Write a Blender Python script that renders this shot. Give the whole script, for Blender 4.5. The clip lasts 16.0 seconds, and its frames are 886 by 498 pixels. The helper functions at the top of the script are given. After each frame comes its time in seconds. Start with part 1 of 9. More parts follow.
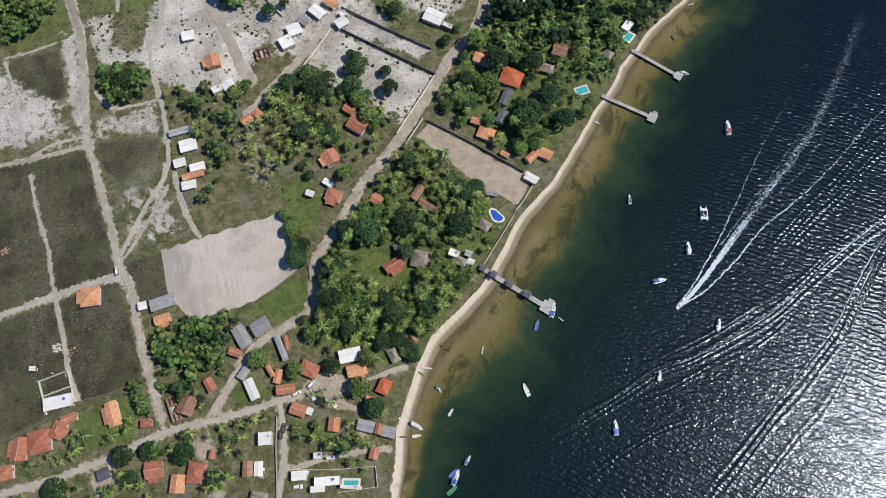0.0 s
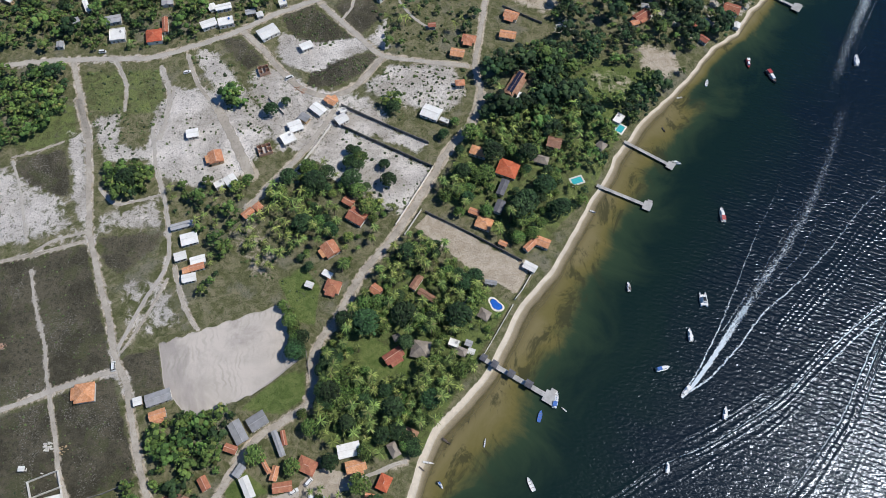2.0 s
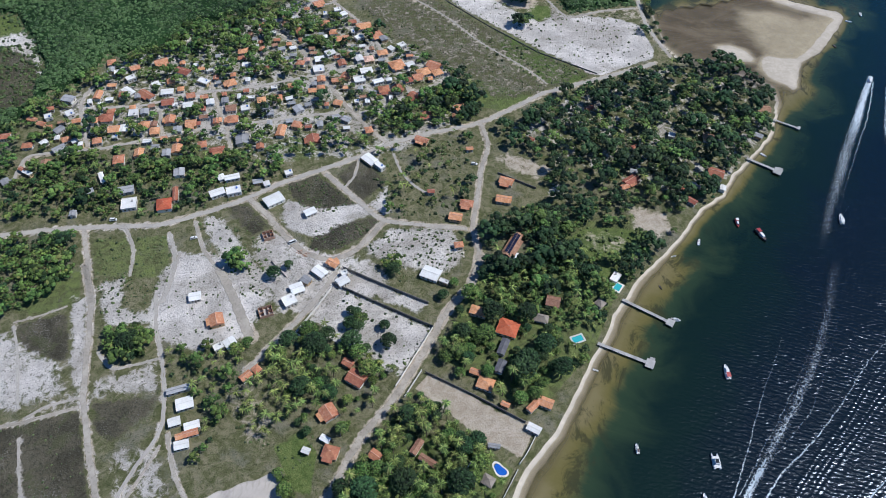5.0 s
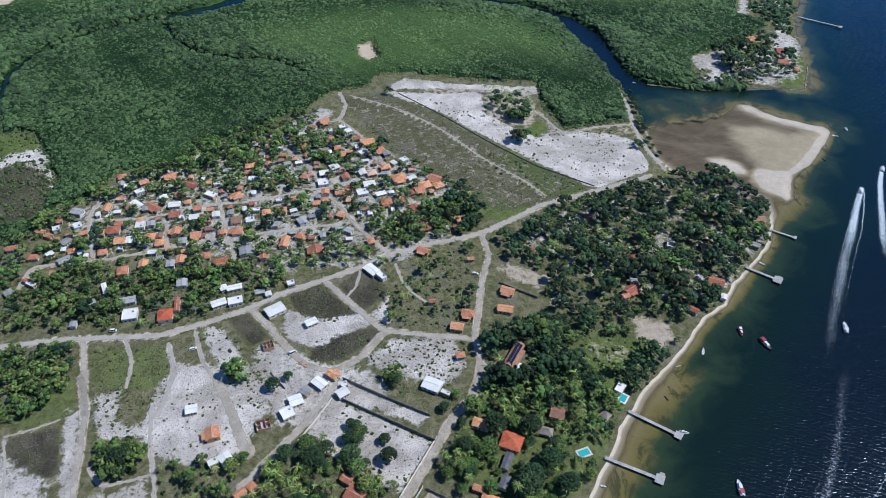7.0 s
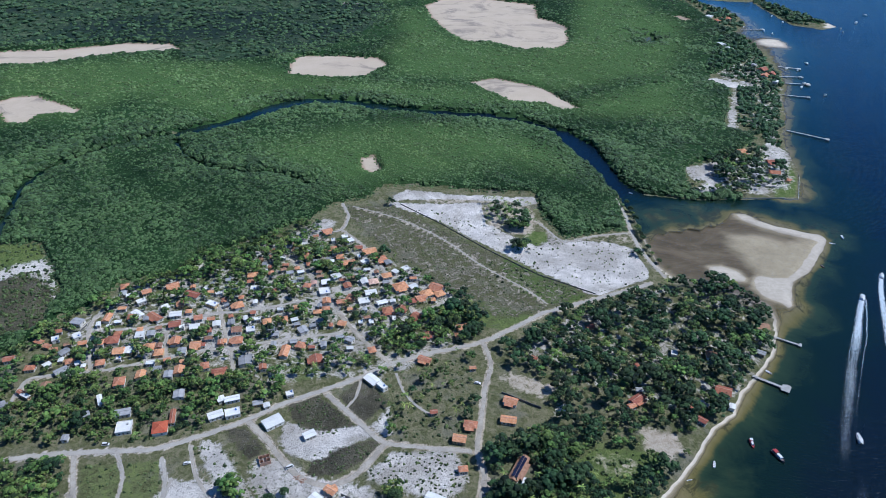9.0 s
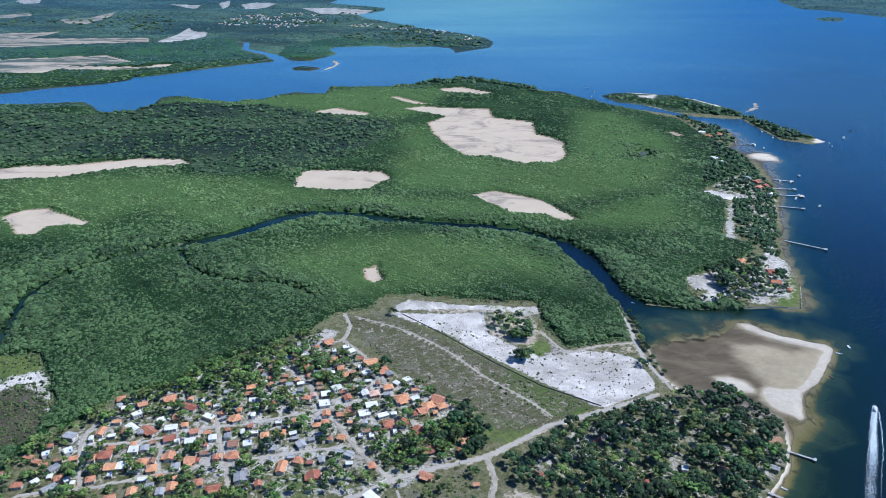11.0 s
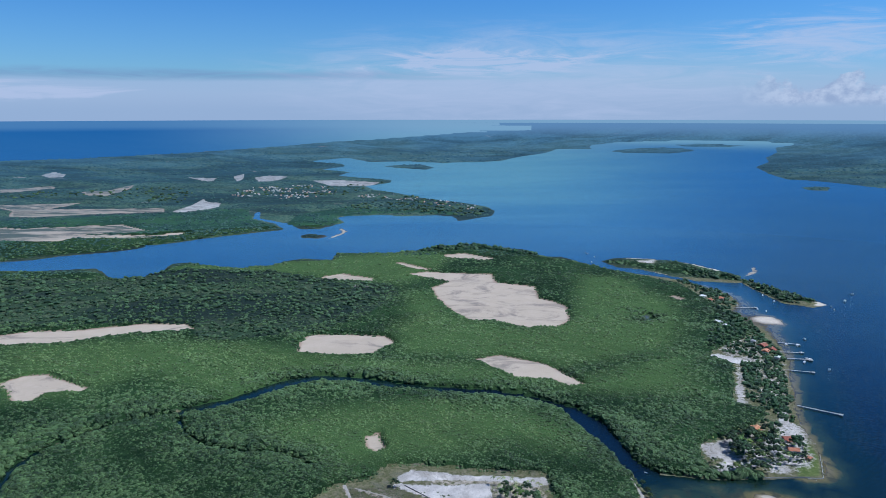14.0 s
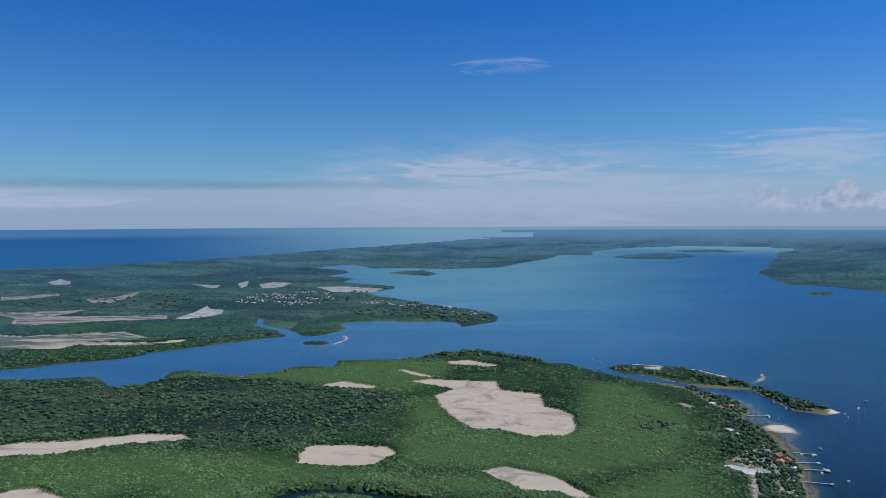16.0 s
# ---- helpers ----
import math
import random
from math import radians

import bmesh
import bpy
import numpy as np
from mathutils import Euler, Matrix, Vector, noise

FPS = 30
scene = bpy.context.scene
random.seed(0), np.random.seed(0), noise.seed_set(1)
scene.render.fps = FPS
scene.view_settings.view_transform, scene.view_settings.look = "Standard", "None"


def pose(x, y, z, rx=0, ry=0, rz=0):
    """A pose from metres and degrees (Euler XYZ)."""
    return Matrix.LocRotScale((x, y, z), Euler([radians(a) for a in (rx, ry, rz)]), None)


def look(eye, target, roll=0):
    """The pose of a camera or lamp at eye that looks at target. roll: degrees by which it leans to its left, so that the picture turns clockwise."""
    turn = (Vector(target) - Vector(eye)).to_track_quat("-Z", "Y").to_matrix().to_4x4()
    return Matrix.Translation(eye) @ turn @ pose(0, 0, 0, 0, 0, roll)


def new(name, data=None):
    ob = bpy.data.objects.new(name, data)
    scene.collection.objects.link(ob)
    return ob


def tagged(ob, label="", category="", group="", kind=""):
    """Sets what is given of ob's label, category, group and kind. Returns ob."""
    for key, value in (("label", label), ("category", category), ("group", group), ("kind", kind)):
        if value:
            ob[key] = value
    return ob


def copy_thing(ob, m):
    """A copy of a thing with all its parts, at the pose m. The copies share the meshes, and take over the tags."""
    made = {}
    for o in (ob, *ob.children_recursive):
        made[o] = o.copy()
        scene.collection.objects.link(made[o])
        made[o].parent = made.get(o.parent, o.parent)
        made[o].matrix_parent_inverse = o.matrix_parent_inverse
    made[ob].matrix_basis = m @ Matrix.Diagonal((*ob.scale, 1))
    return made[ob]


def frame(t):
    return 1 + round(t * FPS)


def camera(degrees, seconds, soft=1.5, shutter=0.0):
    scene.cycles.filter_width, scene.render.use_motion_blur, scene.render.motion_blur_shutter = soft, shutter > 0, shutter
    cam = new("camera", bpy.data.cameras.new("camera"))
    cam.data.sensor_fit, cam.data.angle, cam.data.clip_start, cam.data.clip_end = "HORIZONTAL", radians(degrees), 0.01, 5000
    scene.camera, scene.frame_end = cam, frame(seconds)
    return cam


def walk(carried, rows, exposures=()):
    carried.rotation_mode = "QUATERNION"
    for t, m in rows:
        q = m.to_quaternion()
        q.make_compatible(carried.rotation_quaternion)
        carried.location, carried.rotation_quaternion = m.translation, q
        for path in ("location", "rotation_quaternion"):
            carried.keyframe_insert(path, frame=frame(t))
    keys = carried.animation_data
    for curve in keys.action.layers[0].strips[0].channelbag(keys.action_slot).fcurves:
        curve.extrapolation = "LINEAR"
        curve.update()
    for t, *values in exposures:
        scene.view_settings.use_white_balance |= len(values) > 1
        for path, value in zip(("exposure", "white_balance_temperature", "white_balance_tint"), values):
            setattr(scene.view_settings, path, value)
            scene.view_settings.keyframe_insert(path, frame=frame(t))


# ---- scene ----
# a camera that hangs still in the air and tilts up; rows: seconds, pitch, roll, yaw
cam = camera(63.66, 16.0, 0.6)
EYE = 330.0
ROWS = [
    (0.0, -70.234, -1.456, -0.000),
    (0.5, -68.603, -1.392, -0.201),
    (1.0, -66.887, -1.335, -0.389),
    (1.5, -64.964, -1.294, -0.535),
    (2.0, -63.032, -1.209, -0.709),
    (2.5, -61.216, -1.150, -0.830),
    (3.0, -59.107, -1.071, -0.968),
    (3.5, -56.891, -1.000, -1.066),
    (4.0, -54.658, -0.938, -1.157),
    (6.5, -43.654, -0.654, -1.337),
    (7.0, -41.452, -0.612, -1.332),
    (7.5, -39.280, -0.552, -1.359),
    (8.0, -37.106, -0.450, -1.392),
    (8.5, -34.925, -0.424, -1.387),
    (9.0, -32.759, -0.370, -1.376),
    (11.5, -21.753, -0.184, -1.235),
    (12.0, -19.566, -0.143, -1.190),
    (12.5, -17.369, -0.057, -1.158),
    (13.0, -15.195, -0.053, -1.115),
    (13.5, -13.011, -0.002, -1.079),
    (14.0, -10.824, 0.055, -1.037),
    (14.5, -8.810, 0.177, -0.988),
    (15.0, -6.668, 0.182, -0.917),
    (15.5, -4.504, 0.255, -0.872),
    (16.0, -2.328, 0.254, -0.794),
]
walk(cam, [(t, pose(0, 0, EYE, 90 + pitch, roll, yaw)) for t, pitch, roll, yaw in ROWS], [(0.0, -0.20, 6600, 10), (4.0, -0.17, 5960, 10), (7.0, -0.18, 5760, 10), (9.0, -0.18, 5420, 10), (11.5, 0.13, 5430, 10), (12.5, 0.08, 5330, 10), (13.5, -0.18, 5320, 10), (14.5, -0.33, 5480, 10), (16.0, -0.48, 5720, 10)])

# ---- world, sun, exposure ----
SUN = Vector((0.68, 0.02, 1.0)).normalized()
SUN_EL, SUN_AZ = math.asin(SUN.z), math.atan2(SUN.x, SUN.y)
scene.view_settings.exposure = 0.0


class Net:
    """Short hand for building node trees."""

    def __init__(self, tree):
        self.t = tree
        tree.nodes.clear()

    def n(self, kind, **kw):
        nd = self.t.nodes.new("ShaderNode" + kind)
        for k, v in kw.items():
            if k.startswith("_"):
                nd.inputs[k[1:].replace("_", " ")].default_value = v
            else:
                setattr(nd, k, v)
        return nd

    def put(self, sock, v):
        if hasattr(v, "links") or isinstance(v, bpy.types.NodeSocket):
            self.t.links.new(v, sock)
        else:
            if hasattr(sock.default_value, "__len__") and not hasattr(v, "__len__"):
                v = [v] * len(sock.default_value)
            if hasattr(v, "__len__") and len(v) == 3 and len(sock.default_value) == 4:
                v = (*v, 1)
            sock.default_value = v

    def m(self, op, a, b=0.0, c=0.0, clamp=False):
        nd = self.n("Math", operation=op, use_clamp=clamp)
        for i, v in enumerate((a, b, c)):
            self.put(nd.inputs[i], v)
        return nd.outputs[0]

    def mix(self, f, a, b, blend="MIX"):
        nd = self.n("Mix", data_type="RGBA", blend_type=blend)
        self.put(nd.inputs[0], f)
        self.put(nd.inputs[6], a)
        self.put(nd.inputs[7], b)
        return nd.outputs[2]

    def ramp(self, v, lo, hi, a=0.0, b=1.0):
        nd = self.n("MapRange", interpolation_type="SMOOTHSTEP")
        for i, x in enumerate((v, lo, hi, a, b)):
            self.put(nd.inputs[i], x)
        return nd.outputs[0]

    def noise(self, vec, scale, detail=3.0, rough=0.55, warp=0.0):
        nd = self.n("TexNoise")
        if vec is not None:
            self.put(nd.inputs["Vector"], vec)
        nd.inputs["Scale"].default_value = scale
        nd.inputs["Detail"].default_value = detail
        nd.inputs["Roughness"].default_value = rough
        nd.inputs["Distortion"].default_value = warp
        return nd.outputs[0]

    def pos(self):
        return self.n("TexCoord").outputs["Object"]

    def scaled(self, vec, s, turn=0.0):
        nd = self.n("Mapping")
        self.put(nd.inputs[0], vec)
        nd.inputs["Scale"].default_value = s
        nd.inputs["Rotation"].default_value = (0, 0, turn)
        return nd.outputs[0]


world = bpy.data.worlds.new("world")
scene.world = world
world.use_nodes = True
w = Net(world.node_tree)
sky = w.n("TexSky", sky_type="NISHITA", sun_disc=False, sun_elevation=SUN_EL, sun_rotation=SUN_AZ, altitude=100.0,
          air_density=1.0, dust_density=0.4, ozone_density=3.0)
ray = w.n("TexCoord").outputs["Generated"]
sep = w.n("SeparateXYZ")
w.put(sep.inputs[0], ray)
az = w.m("ARCTAN2", sep.outputs[0], sep.outputs[1])
el = sep.outputs[2]
flat = w.n("CombineXYZ")
w.put(flat.inputs[0], w.m("MULTIPLY", az, 1.7))
w.put(flat.inputs[1], w.m("MULTIPLY", el, 13.0))
tint = w.mix(w.ramp(el, 0.02, 0.34), (0.92, 1.36, 1.74), (0.27, 1.00, 1.84))
tint = w.mix(w.ramp(el, 0.36, 0.70), tint, (0.80, 1.02, 1.22))
blue = w.mix(1.0, sky.outputs[0], tint, "MULTIPLY")
streak = w.noise(flat.outputs[0], 4.2, 8.0, 0.68, 1.2)
bank_edge = w.m("ADD", el, w.m("MULTIPLY", w.m("SUBTRACT", w.noise(flat.outputs[0], 1.6, 4.0), 0.5), 0.02))
bank = w.m("MULTIPLY", w.ramp(bank_edge, w.ramp(az, 0.0, 0.4, 0.049, 0.085), w.ramp(az, 0.0, 0.4, 0.040, 0.02)), w.ramp(el, 0.0, 0.045, 0.92, 0.70))
out = w.mix(bank, blue, w.mix(w.ramp(el, 0.0, 0.03), (6.2, 7.6, 9.8), (7.2, 8.3, 10.6)))

edge_line = w.m("MULTIPLY", w.m("MULTIPLY", w.ramp(bank_edge, 0.040, 0.048), w.ramp(bank_edge, 0.057, 0.049)), w.ramp(az, 0.12, -0.12))
out = w.mix(w.m("MULTIPLY", edge_line, w.ramp(streak, 0.35, 0.6, 0.25, 0.6)), out, (3.6, 4.9, 7.6))


def wisp(az0, el0, saz, sel, strength, lo=0.54, hi=0.82):
    """A thin cloud round a place in the sky, broken by streaks."""
    u = w.m("DIVIDE", w.m("SUBTRACT", az, radians(az0)), radians(saz))
    v = w.m("DIVIDE", w.m("SUBTRACT", el, math.sin(radians(el0))), radians(sel))
    r2 = w.m("ADD", w.m("MULTIPLY", u, u), w.m("MULTIPLY", v, v))
    body = w.m("ADD", streak, w.m("MULTIPLY", w.m("SUBTRACT", 1.0, r2), 0.15))
    return w.m("MULTIPLY", w.m("MULTIPLY", w.ramp(body, lo, hi), strength), w.ramp(r2, 2.6, 0.6))


thin = 0.0
for spec in ((7.0, 2.6, 16.0, 3.2, 0.75, 0.25, 0.85), (3.3, 3.8, 7.0, 1.0, 1.0, 0.45, 0.75), (5.4, 12.0, 4.5, 0.7, 0.5), (28.0, 4.8, 6.5, 1.9, 0.85, 0.42, 0.78), (-28.3, 1.5, 6.0, 0.7, 0.9, 0.45, 0.7), (14.0, 4.1, 6.0, 0.6, 0.5), (-75.0, 14.0, 30.0, 6.0, 0.5), (80.0, 20.0, 35.0, 8.0, 0.5), (170.0, 16.0, 50.0, 7.0, 0.5)):
    thin = w.m("ADD", thin, wisp(*spec), 0.0, True)
out = w.mix(w.m("MULTIPLY", thin, 0.8), out, (9.0, 9.6, 11.4))
puffs = w.n("CombineXYZ")
w.put(puffs.inputs[0], w.m("MULTIPLY", az, 6.0))
w.put(puffs.inputs[1], w.m("MULTIPLY", el, 8.0))
lump = w.noise(puffs.outputs[0], 4.0, 7.0, 0.58)
topline = w.m("ADD", 0.034, w.m("MULTIPLY", w.m("SUBTRACT", lump, 0.5), 0.09))
heap = w.m("MULTIPLY", w.ramp(w.m("SUBTRACT", topline, el), -0.003, 0.006), w.m("MULTIPLY", w.ramp(az, 0.38, 0.47), w.ramp(el, 0.004, 0.016)))
shade = w.ramp(w.noise(puffs.outputs[0], 9.0, 6.0, 0.6), 0.35, 0.65)
out = w.mix(w.m("MULTIPLY", heap, 0.85), out, w.mix(shade, (6.0, 7.0, 9.0), (9.6, 10.2, 11.4)))
bg = w.n("Background")
w.put(bg.inputs[0], out)
bg.inputs[1].default_value = 0.068
end = w.n("OutputWorld")
w.put(end.inputs[0], bg.outputs[0])

sun = new("sun", bpy.data.lights.new("sun", "SUN"))
sun.data.energy, sun.data.angle, sun.data.color = 4.9, radians(0.5), (1.0, 0.96, 0.90)
sun.matrix_world = look((0, 0, 400), Vector((0, 0, 400)) - SUN)


# ---- materials ----
def material(name, rough=0.8, spec=0.3, metal=0.0):
    mt = bpy.data.materials.new(name)
    mt.use_nodes = True
    k = Net(mt.node_tree)
    b = k.n("BsdfPrincipled")
    b.inputs["Roughness"].default_value = rough
    b.inputs["Specular IOR Level"].default_value = spec
    b.inputs["Metallic"].default_value = metal
    o = k.n("OutputMaterial")
    k.put(o.inputs[0], b.outputs[0])
    return mt, k, b, o


def bump(k, b, height, strength=0.5, dist=0.1):
    nd = k.n("Bump")
    nd.inputs["Strength"].default_value = strength
    nd.inputs["Distance"].default_value = dist
    k.put(nd.inputs["Height"], height)
    k.put(b.inputs["Normal"], nd.outputs[0])


def worn(name, a, c, grain=2.0, stain=0.25, rough=0.8, relief=0.3, spec=0.3, vary=0.25, metal=0.0):
    """A weathered surface: two tones mixed by stains, fine grain and a shift from thing to thing."""
    mt, k, b, _ = material(name, rough, spec, metal)
    p = k.pos()
    col = k.mix(k.ramp(k.noise(p, stain, 4.0), 0.35, 0.65), a, c)
    col = k.mix(k.m("MULTIPLY", k.noise(p, grain, 4.0, 0.65), 0.7), col, [v * 0.6 for v in a])
    rnd = k.n("ObjectInfo").outputs["Random"]
    hsv = k.n("HueSaturation")
    k.put(hsv.inputs["Value"], k.m("ADD", 1.0 - vary / 2, k.m("MULTIPLY", rnd, vary)))
    k.put(hsv.inputs["Color"], col)
    k.put(b.inputs["Base Color"], hsv.outputs[0])
    if relief:
        bump(k, b, k.noise(p, grain * 2, 3.0), relief, 0.05)
    return mt


def tiles(name, a, c, vary=0.35):
    """Fired clay roof tiles: courses and channels as relief, patchy lichen and age."""
    mt, k, b, _ = material(name, 0.85, 0.2)
    p = k.pos()
    col = k.mix(k.ramp(k.noise(p, 0.55, 5.0, 0.6), 0.35, 0.68), a, c)
    col = k.mix(k.m("MULTIPLY", k.ramp(k.noise(p, 3.0, 4.0, 0.75), 0.48, 0.74), 0.55), col, (0.12, 0.075, 0.055))
    wv = k.n("TexWave", wave_type="BANDS", bands_direction="X")
    k.put(wv.inputs["Vector"], p)
    wv.inputs["Scale"].default_value = 0.9
    wv.inputs["Distortion"].default_value = 0.6
    col = k.mix(k.m("MULTIPLY", k.ramp(wv.outputs[1], 0.35, 0.0), 0.45), col, [v * 0.45 for v in a])
    rnd = k.n("ObjectInfo").outputs["Random"]
    hsv = k.n("HueSaturation")
    k.put(hsv.inputs["Value"], k.m("ADD", 1.0 - vary / 2, k.m("MULTIPLY", rnd, vary)))
    k.put(hsv.inputs["Hue"], k.m("ADD", 0.492, k.m("MULTIPLY", rnd, 0.016)))
    k.put(hsv.inputs["Color"], col)
    k.put(b.inputs["Base Color"], hsv.outputs[0])
    bump(k, b, wv.outputs[1], 0.6, 0.12)
    return mt


def haze_glow(k, b, o, near, mid, last):
    """Blue haze painted as emission over the far shore, growing with distance, the same for ground and growth."""
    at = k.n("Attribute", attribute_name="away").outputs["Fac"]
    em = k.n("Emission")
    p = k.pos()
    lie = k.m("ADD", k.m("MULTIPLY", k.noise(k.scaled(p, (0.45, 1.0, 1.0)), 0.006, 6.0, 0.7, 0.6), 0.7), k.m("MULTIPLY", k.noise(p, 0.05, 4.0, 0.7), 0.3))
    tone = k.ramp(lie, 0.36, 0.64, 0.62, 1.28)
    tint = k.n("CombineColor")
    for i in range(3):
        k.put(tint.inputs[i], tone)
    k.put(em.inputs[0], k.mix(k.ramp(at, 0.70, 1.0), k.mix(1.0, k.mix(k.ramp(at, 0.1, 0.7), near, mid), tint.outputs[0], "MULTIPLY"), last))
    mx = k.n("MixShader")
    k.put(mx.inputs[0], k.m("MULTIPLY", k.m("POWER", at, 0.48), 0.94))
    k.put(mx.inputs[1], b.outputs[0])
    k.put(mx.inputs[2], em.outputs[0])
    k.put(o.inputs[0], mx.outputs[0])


def foliage(name, dark, light, straw=None, rough=0.6, broad=0.0, hazy=False):
    """Leaves: tone shifts from clump to clump, from tree to tree, and in broad sweeps where the growth is continuous."""
    mt, k, b, o = material(name, rough, 0.25)
    p = k.pos()
    isl = k.n("NewGeometry").outputs["Random Per Island"]
    rnd = k.m("FRACT", k.m("ADD", k.n("ObjectInfo").outputs["Random"], k.n("Attribute", attribute_name="tree_tone").outputs["Fac"]))
    f = k.m("ADD", k.m("MULTIPLY", isl, 0.55), k.m("ADD", k.m("MULTIPLY", k.noise(p, 1.1, 4.0, 0.75), 0.35), k.m("MULTIPLY", k.noise(p, 3.4, 3.0, 0.7), 0.35)))
    if broad:
        f = k.m("ADD", k.m("MULTIPLY", isl, 0.35), k.m("MULTIPLY", k.ramp(k.noise(p, 0.62, 5.0, 0.78), 0.34, 0.68), 0.75))
    col = k.mix(k.ramp(f, 0.2, 0.95), dark, light)
    if broad:
        low = k.n("Attribute", attribute_name="meadow").outputs["Fac"]
        col = k.mix(k.m("MULTIPLY", low, k.ramp(k.noise(p, 0.03, 5.0, 0.7), 0.30, 0.62, 0.5, 1.0)), col, k.mix(k.noise(p, 0.9, 3.0, 0.7), (0.086, 0.164, 0.048), (0.186, 0.284, 0.088)))
        sweep = k.ramp(k.noise(p, 0.0075, 5.0, 0.62, 0.5), 0.40, 0.62)
        col = k.mix(k.m("MULTIPLY", sweep, broad), col, [v * 1.3 for v in light])
        dim = k.ramp(k.noise(p, 0.02, 4.0, 0.6), 0.55, 0.7)
        col = k.mix(k.m("MULTIPLY", dim, 0.5), col, dark)
    if straw:
        col = k.mix(k.m("MULTIPLY", k.ramp(k.m("FRACT", k.m("ADD", k.m("MULTIPLY", isl, 7.3), rnd)), 0.86, 1.0), 0.8), col, straw)
    hsv = k.n("HueSaturation")
    k.put(hsv.inputs["Value"], k.m("ADD", 0.62, k.m("MULTIPLY", k.m("FRACT", k.m("ADD", rnd, k.m("MULTIPLY", isl, 3.7))), 0.78)) if broad else k.m("ADD", 0.45, k.m("ADD", k.m("MULTIPLY", rnd, 0.85), k.m("MULTIPLY", isl, 0.35))))
    k.put(hsv.inputs["Hue"], k.m("ADD", 0.480, k.m("MULTIPLY", k.m("FRACT", k.m("MULTIPLY", rnd, 5.3)), 0.045)))
    k.put(hsv.inputs["Color"], col)
    k.put(b.inputs["Base Color"], hsv.outputs[0])
    bump(k, b, k.noise(p, 3.0, 3.0, 0.7), 1.0, 0.6)
    if hazy:
        haze_glow(k, b, o, (0.046, 0.118, 0.178), (0.086, 0.198, 0.305), (0.17, 0.31, 0.49))
    return mt


